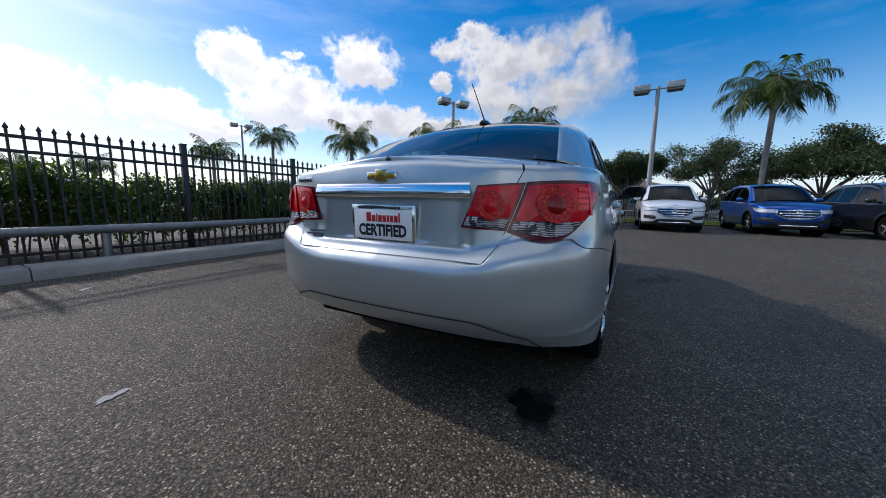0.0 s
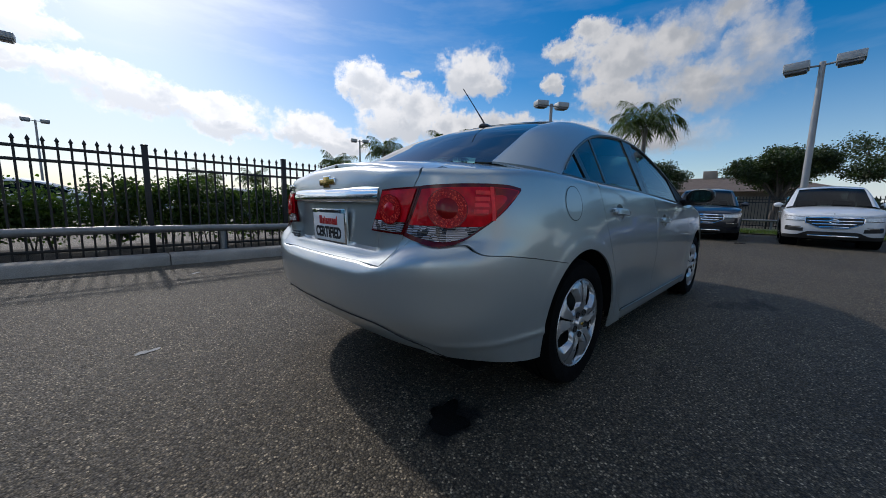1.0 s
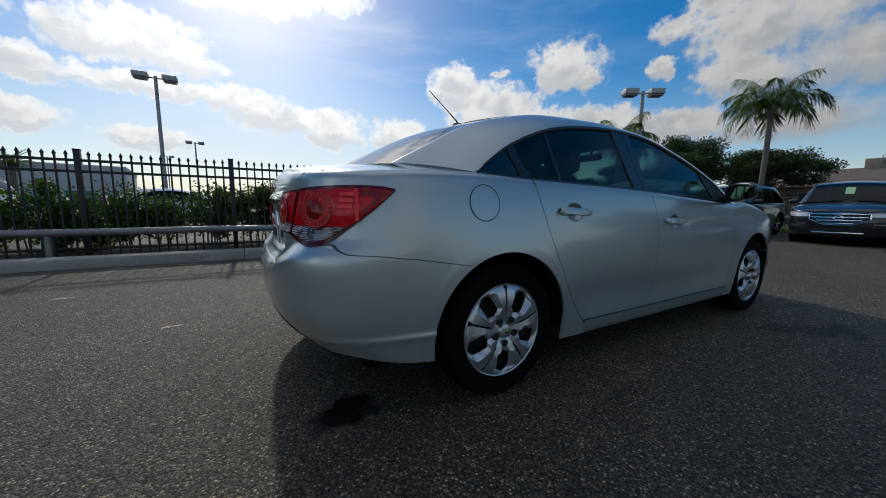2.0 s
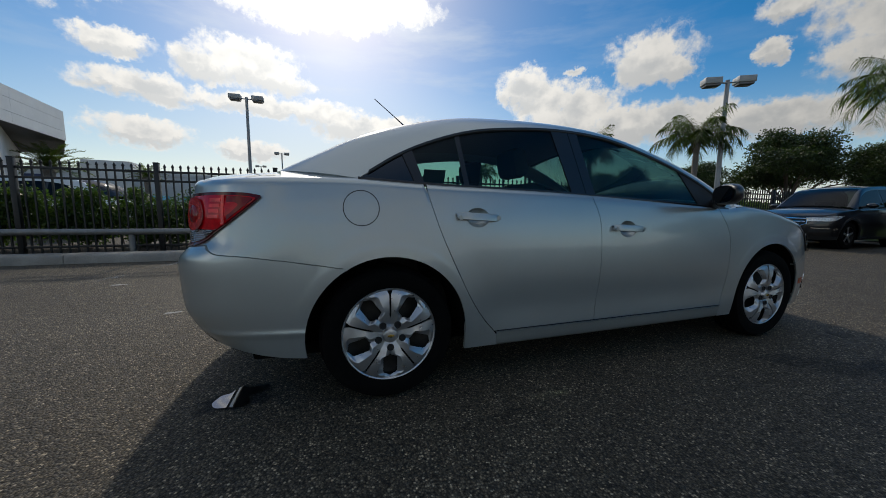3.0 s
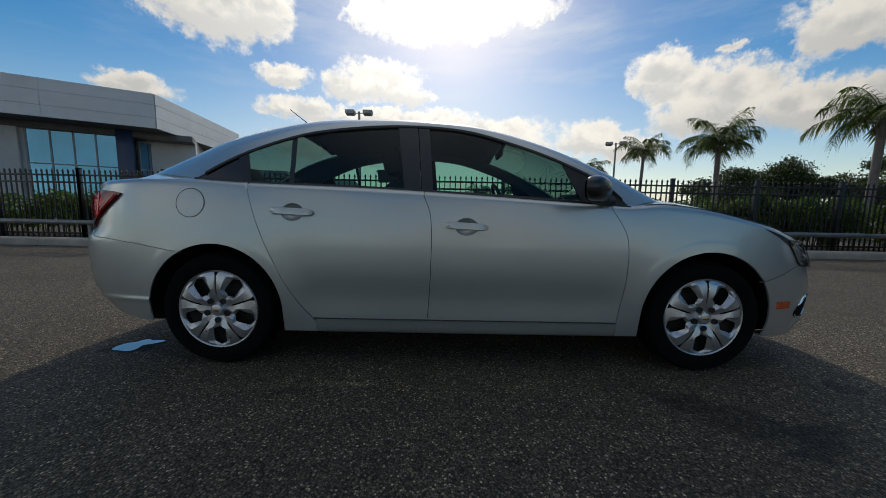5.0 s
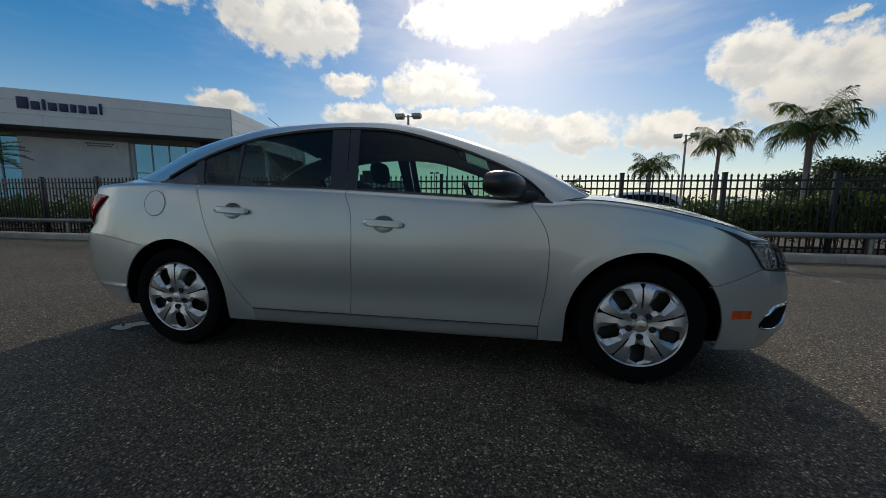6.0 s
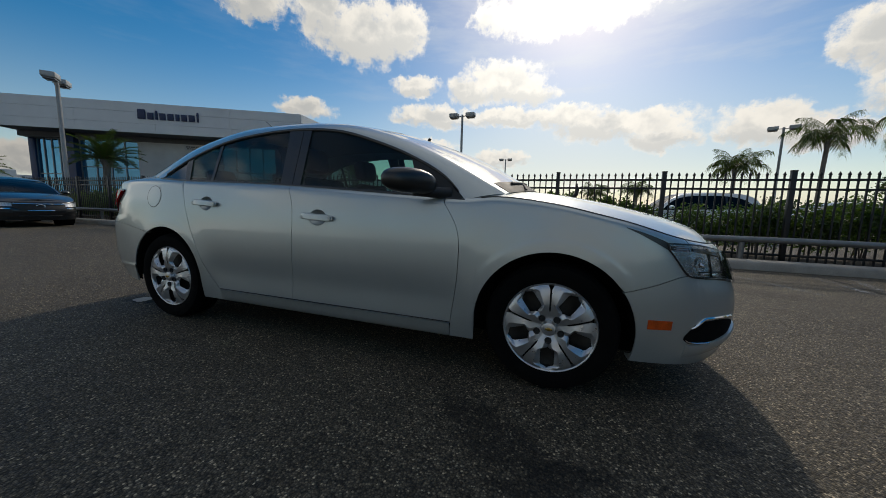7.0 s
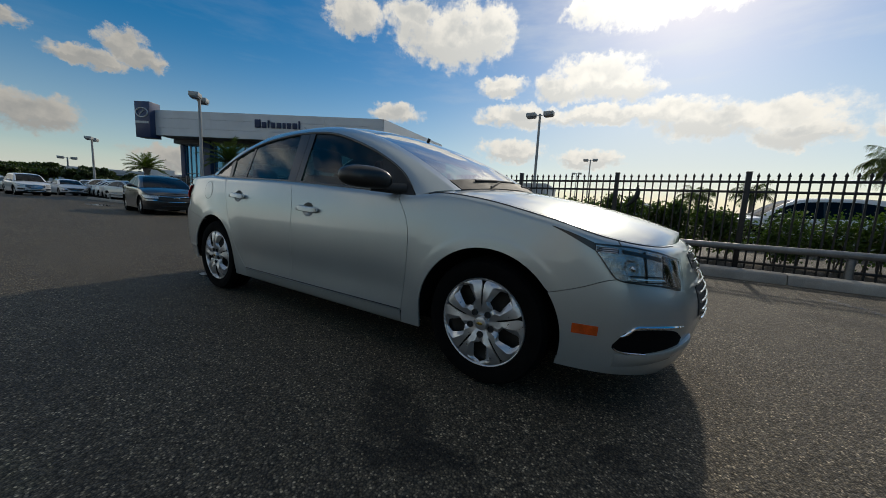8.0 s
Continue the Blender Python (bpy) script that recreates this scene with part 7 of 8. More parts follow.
far_suv = build_parked(SUV, "suv", "white sport utility car in the far rows", WHITE_PAINT, pose(-39.7, 2.4, 0, 0, 0, 4), "car", "cars in the far rows", 0.5)
far_sedan = build_parked(HERO, "sedan", "white sedan in the far rows", WHITE_PAINT, pose(-44.0, 5.3, 0, 0, 0, 2), "car", "cars in the far rows", 0.5, False)
far_silver = build_parked(HERO, "sedan", "silver sedan in the far rows", PALE_PAINT, pose(-31.5, 6.5, 0, 0, 0, 12), "car", "cars in the far rows", 0.5, False)
rng = random.Random(5)
for k in range(9):
    src = (far_silver, far_sedan, far_silver, far_suv)[k % 4]
    copy_thing(src, pose(-34.2 - 2.6 * k, 6.95 + 0.28 * k, 0, 0, 0, 14 + rng.uniform(-2, 2)))
for k in range(7):
    src = (far_suv, far_silver, far_sedan)[k % 3]
    copy_thing(src, pose(-49.0 - 2.9 * k, 3.6 - 0.5 * k, 0, 0, 0, 12 + rng.uniform(-3, 3)))
# cars beyond the hedge
copy_thing(far_suv, pose(-9.6, 10.4, 0, 0, 0, 172))
copy_thing(far_suv, pose(5.6, 12.5, 0, 0, 0, 186))
copy_thing(far_silver, pose(0.4, 15.5, 0, 0, 0, 180))
copy_thing(far_sedan, pose(-4.6, 14.6, 0, 0, 0, 5))
copy_thing(far_silver, pose(10.6, 14.2, 0, 0, 0, 178))
copy_thing(far_sedan, pose(15.5, 19.0, 0, 0, 0, 182))
copy_thing(far_suv, pose(-13.8, 12.6, 0, 0, 0, 176))

# ---------------------------------------------------------------- plants
def leaf_cloud(name, centres, count, size, material, seed, parent=None, kind="", label="", flat=0.75, shell=0.55):
    """Many small bent leaves scattered through ellipsoids: (x, y, z, rx, ry, rz) each."""
    rg = np.random.default_rng(seed)
    verts, faces = [], []
    weights = np.array([c[3] * c[4] * c[5] for c in centres]) ** 0.67
    share = np.maximum(1, (count * weights / weights.sum())).astype(int)
    for (x, y, z, rx, ry, rz), n in zip(centres, share):
        d = rg.normal(size=(n, 3))
        d /= np.linalg.norm(d, axis=1)[:, None]
        r = (shell + (1 - shell) * rg.random(n)) * (1 + 0.12 * rg.normal(size=n))
        p = d * r[:, None] * np.array([rx, ry, rz]) + np.array([x, y, z])
        out = d + 0.8 * rg.normal(size=(n, 3)) + np.array([0, 0, -0.25])
        out /= np.linalg.norm(out, axis=1)[:, None]
        side = np.cross(out, rg.normal(size=(n, 3)))
        side /= np.linalg.norm(side, axis=1)[:, None]
        nrm = np.cross(out, side)
        ln = size * (0.65 + 0.7 * rg.random(n))
        for i in range(n):
            a, b = out[i] * ln[i], side[i] * ln[i] * 0.5 * flat
            k = len(verts)
            m = p[i] + a * 0.45 + nrm[i] * ln[i] * 0.10
            verts += [p[i] - a * 0.5, m + b - a * 0.4, p[i] + a * 0.5, m - b - a * 0.4]
            faces.append((k, k + 1, k + 2, k + 3))
    ob = raw(name, verts, faces, material, parent, label, 180, kind)
    return ob


def build_hedge():
    rg = random.Random(3)
    cs, stems = [], bmesh.new()
    x = -26.0
    while x < 26:
        h = rg.uniform(1.0, 1.22)
        dense = x > 6.5 or x < 3.0
        if dense:
            h += 0.04 if x < 3 else 0.14
        cs.append((x, 5.85 + rg.uniform(-0.12, 0.2), h * 0.62, rg.uniform(0.36, 0.52), 0.40, h * 0.42))
        for k in range(3 if dense else 2):
            cs.append((x + rg.uniform(-0.4, 0.4), 5.75 + rg.uniform(-0.2, 0.45), h * rg.uniform(0.25, 1.0), rg.uniform(0.14, 0.34), rg.uniform(0.14, 0.28), rg.uniform(0.12, 0.28)))
        for k in range(4):
            bx = x + rg.uniform(-0.2, 0.2)
            tube_into(stems, [(bx, 5.85, 0.0), (bx + rg.uniform(-0.1, 0.1), 5.85 + rg.uniform(-0.1, 0.1), h * 0.4), (bx + rg.uniform(-0.35, 0.35), 5.85 + rg.uniform(-0.2, 0.2), h * 0.85)],
                      [0.013, 0.009, 0.004], 5)
        x += rg.uniform(0.42, 0.66) if dense else rg.uniform(0.55, 0.85)
    near = [c for c in cs if -9.5 < c[0] < 10]
    far = [c for c in cs if not -9.5 < c[0] < 10]
    h = leaf_cloud("hedge", near, 130000, 0.047, HEDGE_LEAF, 11, None, "stuff", "loose green hedge of small leaves behind the fence", 0.9, 0.35)
    h["category"] = "hedge"
    part("hedge_stems", stems, BARK, h)
    f = leaf_cloud("hedge", far, 26000, 0.085, HEDGE_LEAF, 12, None, "stuff", "loose green hedge farther along the fence", 0.9, 0.35)
    f["category"] = "hedge"
    bm = bmesh.new()
    bmesh.ops.create_grid(bm, x_segments=90, y_segments=6, size=1)
    for v in bm.verts:
        v.co = Vector((v.co.x * 28, 5.55 + v.co.y * 0.97, 0.10 + 0.03 * noise.noise(v.co * 60)))
    tagged(part("planting_bed", bm, MULCH), "brown mulch under the hedge", "planting bed", kind="structure")


def frond_points(rg, length, lift, droop, az):
    pts = []
    p, el = Vector((0, 0, 0)), lift
    n = 14
    for i in range(n + 1):
        pts.append(p.copy())
        d = Vector((math.cos(az) * math.cos(el), math.sin(az) * math.cos(el), math.sin(el)))
        p = p + d * (length / n)
        el -= droop / n * (0.5 + 1.3 * i / n)
    return pts


def palm_crown(name, seed, fronds, length, parent, leaf=0.55, stiff=False):
    """A crown of arching fronds with hanging leaflets."""
    rg = random.Random(seed)
    verts, faces = [], []
    ribs = bmesh.new()
    for k in range(fronds):
        az = 2.39996 * k + rg.uniform(-0.2, 0.2)
        t = k / fronds
        lift = (1.42 - 1.25 * t) if not stiff else (1.25 - 1.35 * t)
        droop = (1.60 + 0.40 * t + rg.uniform(-0.35, 0.45)) if not stiff else (0.7 + rg.uniform(-0.1, 0.2))
        ln = length * rg.uniform(0.82, 1.1)
        pts = frond_points(rg, ln, lift, droop, az)
        tube_into(ribs, pts, [0.022 * (1 - i / 15) + 0.004 for i in range(15)], 5, False)
        side0 = Vector((-math.sin(az), math.cos(az), 0))
        m = 84 if not stiff else 54
        for i in range(m):
            u = 0.10 + 0.89 * i / m
            v = u * 14
            j = min(int(v), 13)
            base = pts[j].lerp(pts[j + 1], v - j)
            along = (pts[j + 1] - pts[j]).normalized()
            size = leaf * (0.50 + 0.9 * math.sin(math.pi * min(1.0, 0.15 + 0.80 * u))) * rg.uniform(0.7, 1.15)
            for sg in (-1, 1):
                lift_leaf = rg.choice((-0.7, -0.35, 0.05)) if not stiff else 0.28
                d = (side0 * sg * 0.80 + along * 0.45 + Vector((0, 0, lift_leaf)) + Vector((rg.uniform(-1, 1), rg.uniform(-1, 1), rg.uniform(-1, 1))) * (0.34 if not stiff else 0.22)).normalized()
                sag = Vector((0, 0, -1)) * size * (rg.uniform(0.35, 0.90) if not stiff else 0.05)
                w = along * (0.0085 if not stiff else 0.018)
                q = len(verts)
                mid = base + d * size * 0.55 + sag * 0.22
                tip = base + d * size * 0.95 + sag
                verts += [base - w * 0.6, base + w * 0.6, mid + w, tip, mid - w]
                faces.append((q, q + 1, q + 2, q + 3, q + 4))
    crown = raw(name, verts, faces, PALM_LEAF, parent, "green feathery fronds", 180)
    part("frond_ribs", ribs, PALM_RIB, crown)
    return crown


def build_palm(name, label, x, y, height, seed, length=2.6, fronds=24, trunk=0.17, lean=0.0, stiff=False, group="palms round the lot"):
    p = empty(name, label, "palm tree", group, pose(x, y, 0))
    bm = bmesh.new()
    pts, rad = [], []
    n = 26
    for i in range(n + 1):
        t = i / n
        pts.append((lean * t * t, 0.06 * math.sin(3 * t + seed), height * t))
        base = trunk * (1.25 - 0.40 * min(1, t * 3)) if not stiff else trunk * 1.15
        rad.append(base * (1 + 0.05 * (i % 2)) * (0.95 if t < 0.9 else (1.15 if not stiff else 1.4)))
    tube_into(bm, pts, rad, 14)
    part("trunk", bm, PALM_BARK, p, "ringed grey trunk")
    # leaf bases at the top of the trunk
    bm = bmesh.new()
    rg = random.Random(seed)
    for k in range(12):
        a = 2.4 * k
        z = height - 0.55 + 0.05 * k
        tube_into(bm, [(lean + 0.10 * math.cos(a), 0.10 * math.sin(a), z), (lean + 0.20 * math.cos(a), 0.20 * math.sin(a), z + 0.25)], [0.05, 0.02], 6)
    part("crownshaft", bm, PALM_RIB, p, "brown stubs of old fronds")
    c = palm_crown("crown", seed, fronds, length, p, leaf=0.16 * length + 0.10 if not stiff else 0.30, stiff=stiff)
    c.location = (lean, 0.0, height)
    return p


def build_tree(x, y, height, spread, seed, label, leaves=16000, trunk_h=1.5, leaf=0.095):
    t = empty("tree", label, "tree", "broad-leaved trees", pose(x, y, 0))
    rg = random.Random(seed)
    bm = bmesh.new()
    top = Vector((rg.uniform(-0.3, 0.3), rg.uniform(-0.3, 0.3), trunk_h))
    tube_into(bm, [(0, 0, 0), (top.x * 0.4, top.y * 0.4, trunk_h * 0.5), top], [0.22, 0.16, 0.13], 10)
    part("trunk", bm, BARK, t)
    cs = []
    for k in range(11):
        a = 2.39996 * k + rg.uniform(-0.3, 0.3)
        reach = spread * rg.uniform(0.40, 0.95)
        end = Vector((math.cos(a) * reach, math.sin(a) * reach, trunk_h + (height - trunk_h) * rg.uniform(0.30, 0.85)))
        if k > 8:
            end = Vector((rg.uniform(-0.8, 0.8), rg.uniform(-0.8, 0.8), height * 0.90))
        mid = top.lerp(end, 0.5) + Vector((0, 0, rg.uniform(-0.1, 0.5)))
        limb = bmesh.new()
        tube_into(limb, [top - Vector((0, 0, 0.1)), top.lerp(mid, 0.5), mid, end], [0.075, 0.058, 0.040, 0.014], 7)
        for j in range(3):
            q = mid.lerp(end, rg.uniform(0.2, 0.9))
            tip = q + Vector((rg.uniform(-1, 1), rg.uniform(-1, 1), rg.uniform(0.1, 0.9))) * spread * 0.25
            tube_into(limb, [q, tip], [0.035, 0.008], 5)
            cs.append((tip.x, tip.y, tip.z, spread * rg.uniform(0.15, 0.25), spread * rg.uniform(0.15, 0.25), (height - trunk_h) * rg.uniform(0.08, 0.15)))
        part("limb", limb, BARK, t)
        s = rg.uniform(0.24, 0.38) * spread
        cs.append((end.x, end.y, end.z, s, s, (height - trunk_h) * rg.uniform(0.13, 0.22)))
    mid_z, half = (height + trunk_h) / 2 + 0.1, (height - trunk_h) / 2
    for k in range(3):
        a = 2.1 * k
        cs.append((0.38 * spread * math.cos(a), 0.38 * spread * math.sin(a), mid_z + half * rg.uniform(-0.15, 0.25), spread * 0.42, spread * 0.42, half * 0.55))
    leaf_cloud("crown", cs, int(leaves * 2.8), leaf, OAK_LEAF, seed, t, "", "dense dark green leaves", 0.9, 0.30)
    return t


def build_far_trees():
    rg = random.Random(8)
    cs = []
    for k in range(260):
        az = radians(-110 + 215 * k / 259)
        d = rg.uniform(85, 150)
        h = rg.uniform(2.6, 5.6) * d / 110
        if -60 < math.degrees(az) < 25:
            h *= 0.62
        cs.append((d * math.sin(az), d * math.cos(az), h * 0.42, rg.uniform(2.0, 4.2), rg.uniform(2.0, 4.0), h * 0.55))
    f = leaf_cloud("far_woods", cs, 42000, 0.95, FAR_LEAF, 21, None, "stuff", "low green woods along the horizon", 0.9, 0.3)
    f["category"] = "woods"


def build_grass():
    bm = bmesh.new()
    bmesh.ops.create_grid(bm, x_segments=10, y_segments=60, size=1)
    for v in bm.verts:
        v.co = Vector((17.5 + v.co.x * 2.8, -8.6 + v.co.y * 12.4, 0.05 + 0.02 * noise.noise(v.co * 30)))
    tagged(part("verge", bm, TURF), "mown green grass verge", "grass", kind="structure")
    rg = np.random.default_rng(4)
    verts, faces = [], []
    for _ in range(16000):
        x, y = rg.uniform(14.7, 17.4), rg.uniform(-20.8, 3.8)
        a, h, w = rg.uniform(0, 6.28), rg.uniform(0.04, 0.11), 0.012
        q = len(verts)
        verts += [(x - w * math.cos(a), y - w * math.sin(a), 0.04), (x + w * math.cos(a), y + w * math.sin(a), 0.04), (x + rg.uniform(-0.04, 0.04), y + rg.uniform(-0.04, 0.04), 0.05 + h)]
        faces.append((q, q + 1, q + 2))
    g = raw("grass", verts, faces, GRASS, None, "short green grass on the verge", 180, "stuff")
    g["category"] = "grass"


PALM_RIB = principled("palm_rib", (0.14, 0.12, 0.05), 0.7, stain=0.25)
build_hedge()
build_grass()
build_far_trees()
QUEEN = "tall queen palm with feathery arching fronds"
build_palm("palm", QUEEN, 15.9, -5.9, 5.35, 1, 2.35, 20, 0.125, 0.15)
build_palm("palm", QUEEN, 23.0, 5.95, 6.3, 2, 3.0, 22, 0.16, -0.1)
build_palm("palm", QUEEN + " beside a lamp post", 15.4, 9.8, 4.3, 3, 2.1, 19, 0.15, 0.1)
build_palm("palm", QUEEN, 19.6, 31.8, 6.8, 4, 2.9, 18, 0.17, 0.2)
build_palm("palm", "queen palm with drooping fronds", 15.2, 16.6, 4.7, 5, 2.4, 18, 0.16, 0.0)
build_palm("palm", "queen palm far beyond the fence", 15.3, 34.5, 4.9, 6, 2.7, 20, 0.19)
build_palm("palm", "small palm far beyond the fence", 9.5, 44.0, 3.4, 7, 2.4, 16, 0.19)
build_palm("palm", "small palm far beyond the fence", 5.2, 47.0, 3.2, 8, 2.4, 16, 0.19)
build_palm("date_palm", "short date palm with stiff spreading fronds", -20.6, 30.0, 3.6, 9, 2.3, 34, 0.28, 0.0, True)
build_palm("date_palm", "short date palm with stiff spreading fronds", -42.15, 10.5, 3.0, 10, 2.0, 34, 0.18, 0.0, True)
build_palm("date_palm", "short date palm in front of the showroom glass", -26.2, 10.9, 3.3, 11, 2.1, 36, 0.17, 0.0, True)
build_palm("date_palm", "short date palm beside the distant hall", -24.0, 52.0, 4.6, 12, 2.4, 30, 0.3, 0.0, True)
build_tree(-71.0, 7.0, 3.6, 3.2, 41, "round-crowned tree beyond the far rows", 5000, 1.0, 0.3)
build_tree(-69.0, 4.0, 3.2, 3.2, 42, "round-crowned tree beyond the far rows", 5000, 0.8, 0.3)
build_tree(-68.0, 11.5, 3.5, 2.6, 43, "round-crowned tree beyond the far rows", 5000, 1.0, 0.3)
build_tree(-70.0, 17.0, 3.0, 2.6, 44, "round-crowned tree beyond the far rows", 4000, 0.8, 0.3)
build_tree(-67.0, 0.0, 3.6, 3.4, 45, "round-crowned tree beyond the far rows", 5000, 0.8, 0.3)
OAK = "broad live oak with a dense rounded crown"
build_tree(26.5, -0.6, 4.8, 2.9, 31, OAK)
build_tree(26.2, -5.7, 5.3, 3.2, 32, "open-branched tree with a rounded crown", 6500)
build_tree(25.0, -11.0, 5.3, 3.6, 33, OAK, 13000)
build_tree(23.5, -15.5, 4.9, 3.4, 34, OAK)
build_tree(25.3, 10.8, 5.6, 3.7, 35, OAK, 20000)
build_tree(28.5, 7.2, 4.7, 3.0, 36, OAK)
build_tree(33.0, -9.0, 3.6, 2.6, 37, OAK, 5000)
build_tree(22.0, 20.0, 4.3, 3.2, 38, "low dark tree behind the fence", 10000, 0.8)
build_tree(18.5, 19.5, 3.6, 3.0, 39, "low dark tree behind the fence", 9000, 0.6)
build_tree(25.0, 16.5, 4.4, 3.2, 40, "low dark tree behind the fence", 10000, 0.8)

# ---------------------------------------------------------------- lamp posts
def build_lamp_post(x, y, height, turn, label="grey lamp post with two box lamp heads"):
    p = empty("lamp_post", label, "lamp post", "lamp posts of the lot", pose(x, y, 0, 0, 0, turn))
    spin("base", [(0.0, 0.0), (0.30, 0.0), (0.30, 0.72), (0.27, 0.76), (0.0, 0.76)], CONCRETE, p, 24, "Z")
    spin("pole", [(0.0, 0.74), (0.115, 0.74), (0.085, height), (0.0, height + 0.01)], POLE_GREY, p, 16, "Z")
    for sg in (-1, 1):
        tube("arm", [(0, 0, height - 0.12), (sg * 0.34, 0, height - 0.10)], 0.035, POLE_GREY, p, 10)
        h = new("lamp_head")
        h.parent = p
        bm = bmesh.new()
        x0, x1 = sorted((sg * 0.32, sg * 1.02))
        box_into(bm, x0, x1, -0.28, 0.28, height - 0.18, height + 0.10, 0.03)
        part("housing", bm, LAMP_HOUSING, h)
        box("lens", (x0 + 0.05, x1 - 0.05, -0.23, 0.23, height - 0.27, height - 0.17), LAMP_GLASS, h, 0.02)
    return p


build_lamp_post(16.0, 9.0, 6.95, -30)
build_lamp_post(16.0, -1.75, 6.35, -92)
build_lamp_post(18.3, 34.6, 8.3, -20)
build_lamp_post(-6.65, 24.0, 8.15, 0)
build_lamp_post(-8.2, 54.5, 9.0, 5)
build_lamp_post(-24.9, 8.5, 7.2, 140)
build_lamp_post(-15.0, 78.0, 9.5, 0)
build_lamp_post(-51.9, 8.7, 6.2, 150)
build_lamp_post(-72.0, 10.1, 5.0, 75)
# fence behind the parked row, with its rail
build_guard_rail(pose(19.45, -5.2, 0, 0, 0, 90), 10, 2, "galvanised tube guard rail on the grass verge")
build_fence(0.0, 11, 1.9, pose(19.9, 5.0, 0, 0, 0, -90), "black steel picket fence behind the grass verge")


# ---------------------------------------------------------------- marks on the asphalt
def blot(name, x, y, rx, ry, turn, seed, material, label, category, z=0.003, rough=0.45):
    """A flat irregular patch lying on the ground."""
    rg = random.Random(seed)
    ph = [rg.uniform(0, 6.28) for _ in range(6)]
    bm = bmesh.new()
    mid = bm.verts.new((0, 0, 0))
    ring = []
    for k in range(56):
        a = 2 * math.pi * k / 56
        r = 1 + rough * sum(math.sin((j + 2) * a + ph[j]) / (j + 1.6) for j in range(6))
        r = max(0.25, r)
        ring.append(bm.verts.new((rx * r * math.cos(a), ry * r * math.sin(a), 0)))
    for k in range(56):
        bm.faces.new((mid, ring[k], ring[(k + 1) % 56]))
    ob = part(name, bm, material)
    ob.matrix_world = pose(x, y, z, 0, 0, turn)
    ob["kind"] = "structure"
    return tagged(ob, label, category)


WATER = principled("puddle_water", (0.012, 0.012, 0.012), 0.02, spec=0.8, coat=1.0, coat_rough=0.0)
blot("puddle", -2.03, -0.645, 0.10, 0.078, 12, 2, WATER, "small shallow puddle beside the rear wheel", "puddle", 0.004, 0.40)
blot("puddle", -21.5, 2.55, 1.5, 0.26, 9, 5, WATER, "long shallow puddle on open asphalt", "puddle", 0.004, 0.35)


def build_grate(m):
    """A small iron drain grate, bars in a frame, set flush with the asphalt."""
    d = empty("drain_grate", "dark iron drain grate set in the asphalt", "drain grate", "", m)
    box("bed", (-0.25, 0.25, -0.25, 0.25, 0.001, 0.004), DARK_LINER, d)
    bm = bmesh.new()
    for x0, x1, y0, y1 in ((-0.30, 0.30, -0.30, -0.25), (-0.30, 0.30, 0.25, 0.30), (-0.30, -0.25, -0.25, 0.25), (0.25, 0.30, -0.25, 0.25)):
        box_into(bm, x0, x1, y0, y1, 0.0, 0.014)
    part("frame", bm, STEEL_DARK, d)
    for k in range(7):
        x = -0.225 + 0.075 * k
        box("bar", (x - 0.012, x + 0.012, -0.25, 0.25, 0.004, 0.012), STEEL_DARK, d)
    return d


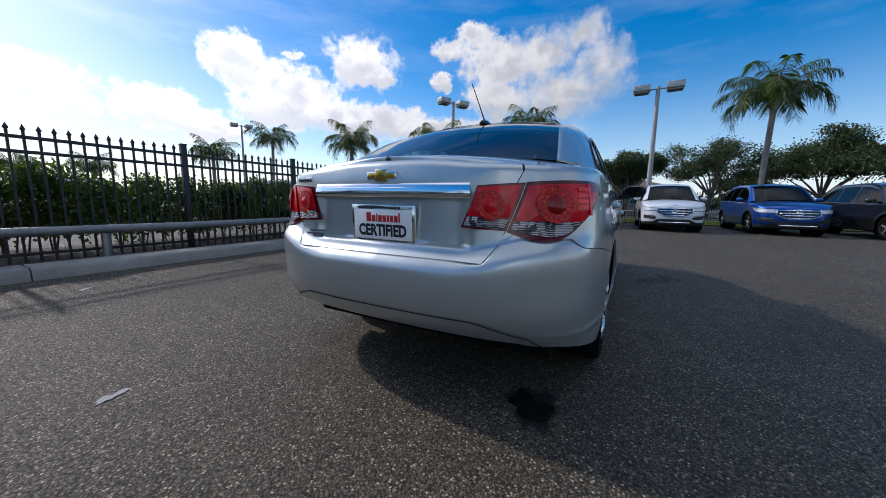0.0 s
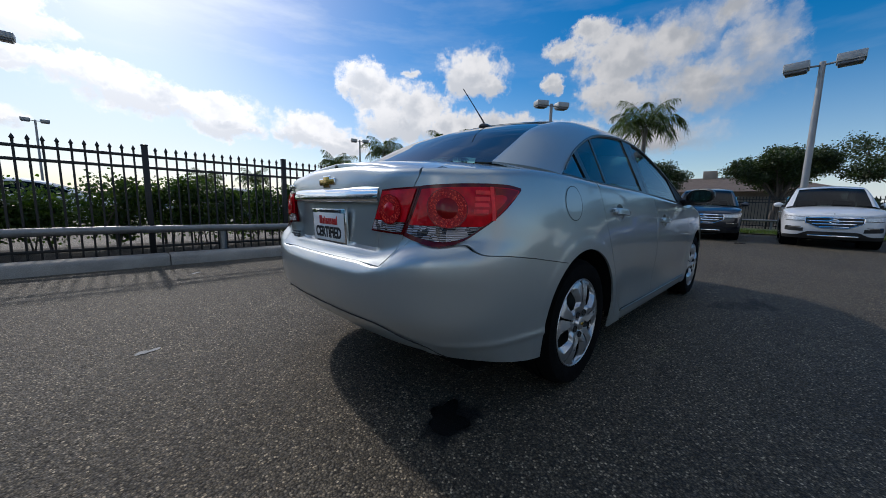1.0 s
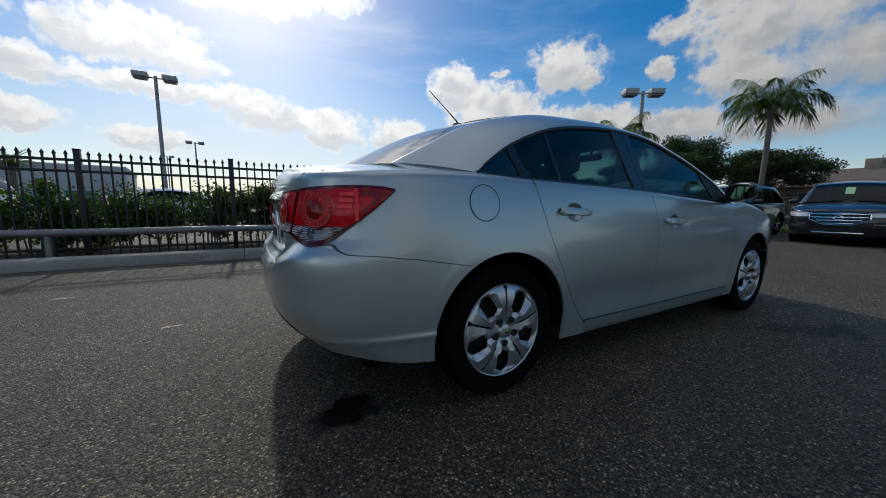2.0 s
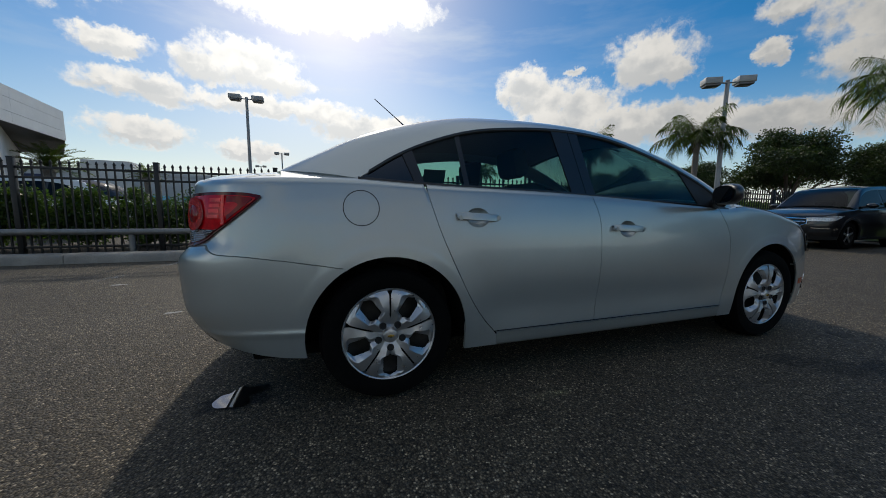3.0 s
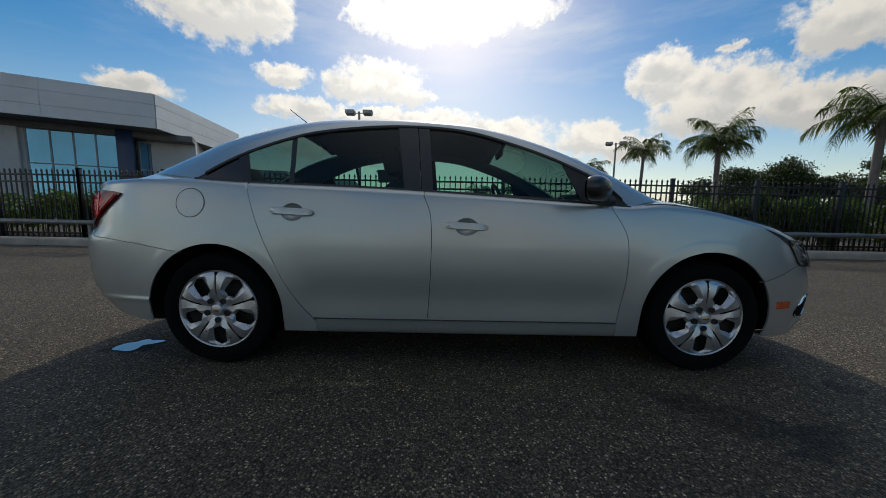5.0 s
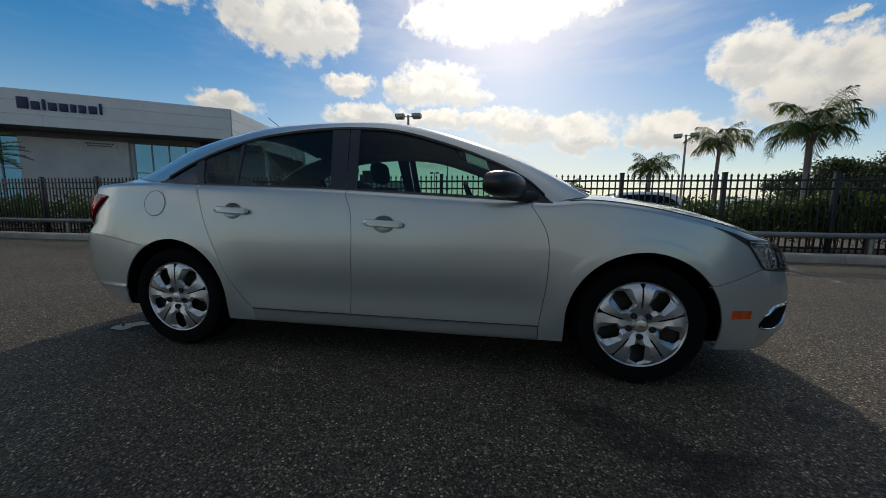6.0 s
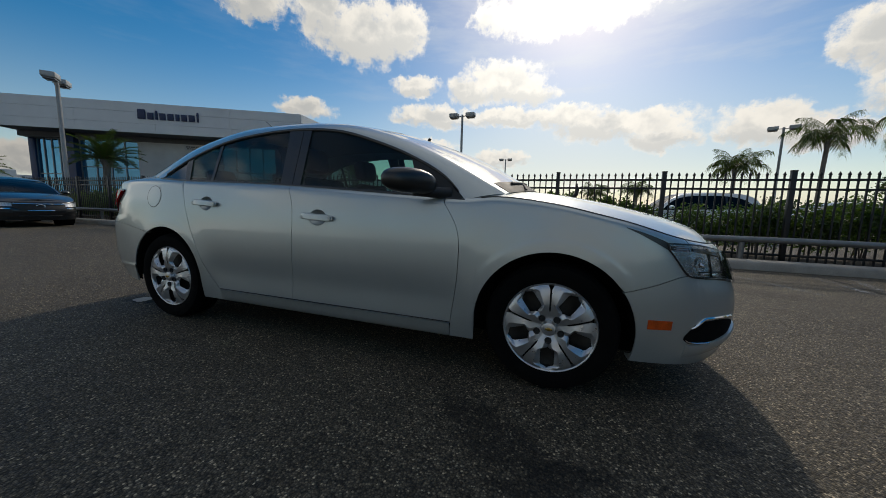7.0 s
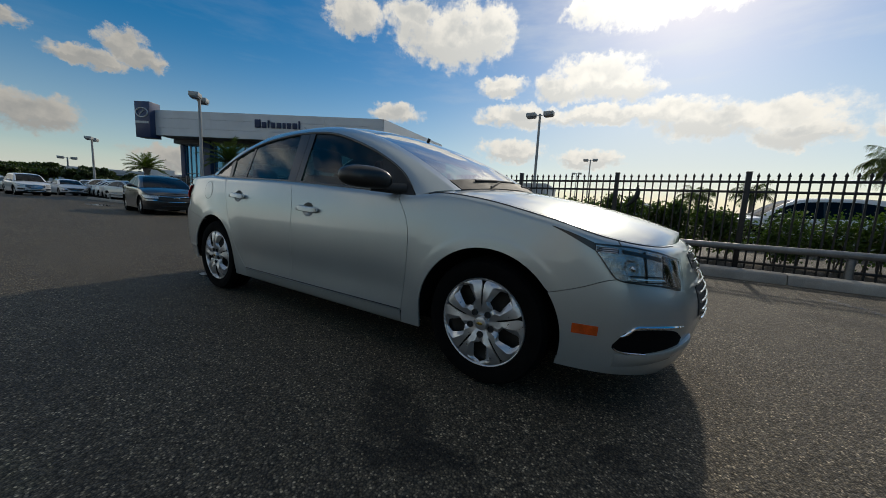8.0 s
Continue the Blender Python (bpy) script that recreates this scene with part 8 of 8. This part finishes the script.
build_grate(pose(9.4, -0.62, 0, 0, 0, 4) @ Matrix.Diagonal((0.5, 0.42, 1, 1)))
CHIP = principled("worn_white_paint", (0.36, 0.35, 0.33), 0.8, grain=0.35, grain_scale=90, bump=0.002, bump_scale=100, stain=0.3)
blot("paint_chip", -2.88, 0.97, 0.055, 0.024, 25, 9, CHIP, "flake of worn white paint on the asphalt", "paint mark", 0.004, 0.5)
blot("paint_chip", -3.9, 2.35, 0.07, 0.03, 10, 10, CHIP, "flake of worn white paint on the asphalt", "paint mark", 0.004, 0.5)
blot("paint_chip", -2.3, 3.45, 0.06, 0.025, 60, 12, CHIP, "flake of worn white paint on the asphalt", "paint mark", 0.004, 0.5)

# a dark strap hooked over the fence
bm = bmesh.new()
strap = [(1.60, 4.93, 1.42), (1.585, 4.90, 1.38), (1.60, 4.89, 1.30), (1.585, 4.89, 1.21), (1.52, 4.89, 1.12), (1.45, 4.90, 1.05), (1.42, 4.91, 1.02)]
tube_into(bm, [Vector(p) for p in strap], [0.008, 0.022, 0.042, 0.045, 0.036, 0.020, 0.008], 10)
tagged(part("strap", bm, BLACK_PLASTIC), "black fabric strap hooked over the picket fence", "strap")


def worn_paint():
    """Thin white road paint, mostly rubbed away."""
    m = bpy.data.materials.new("rubbed_road_paint")
    g = Net(nodes_of(m))
    b = g.n("ShaderNodeBsdfPrincipled")
    b.inputs["Base Color"].default_value, b.inputs["Roughness"].default_value = (0.42, 0.41, 0.39, 1), 0.85
    where = g.n("ShaderNodeTexCoord").outputs["Object"]
    left = g.math("MULTIPLY", g.remap(g.noise(where, 70.0, 5.0, 0.7), 0.45, 0.62), g.remap(g.noise(where, 3.0, 4.0), 0.35, 0.6))
    mx = g.n("ShaderNodeMixShader")
    g.link(left, mx.inputs[0])
    g.link(g.n("ShaderNodeBsdfTransparent").outputs[0], mx.inputs[1])
    g.link(b.outputs[0], mx.inputs[2])
    g.link(mx.outputs[0], g.n("ShaderNodeOutputMaterial").inputs[0])
    return m


ROAD_PAINT = worn_paint()
for (xa, ya), (xb, yb) in (((3.75, 3.45), (4.22, 2.40)), ((4.86, 3.9), (4.83, 2.5)), ((5.35, 4.0), (4.85, 2.1)), ((-3.9, 4.1), (-4.3, 2.4))):
    bm = bmesh.new()
    d = Vector((xb - xa, yb - ya, 0))
    n = Vector((-d.y, d.x, 0)).normalized() * 0.05
    a = Vector((xa, ya, 0.004))
    bm.faces.new([bm.verts.new(p) for p in (a - n, a + n, a + d + n, a + d - n)])
    tagged(part("parking_line", bm, ROAD_PAINT), "worn white parking line on the asphalt", "road marking", "worn parking lines", "structure")
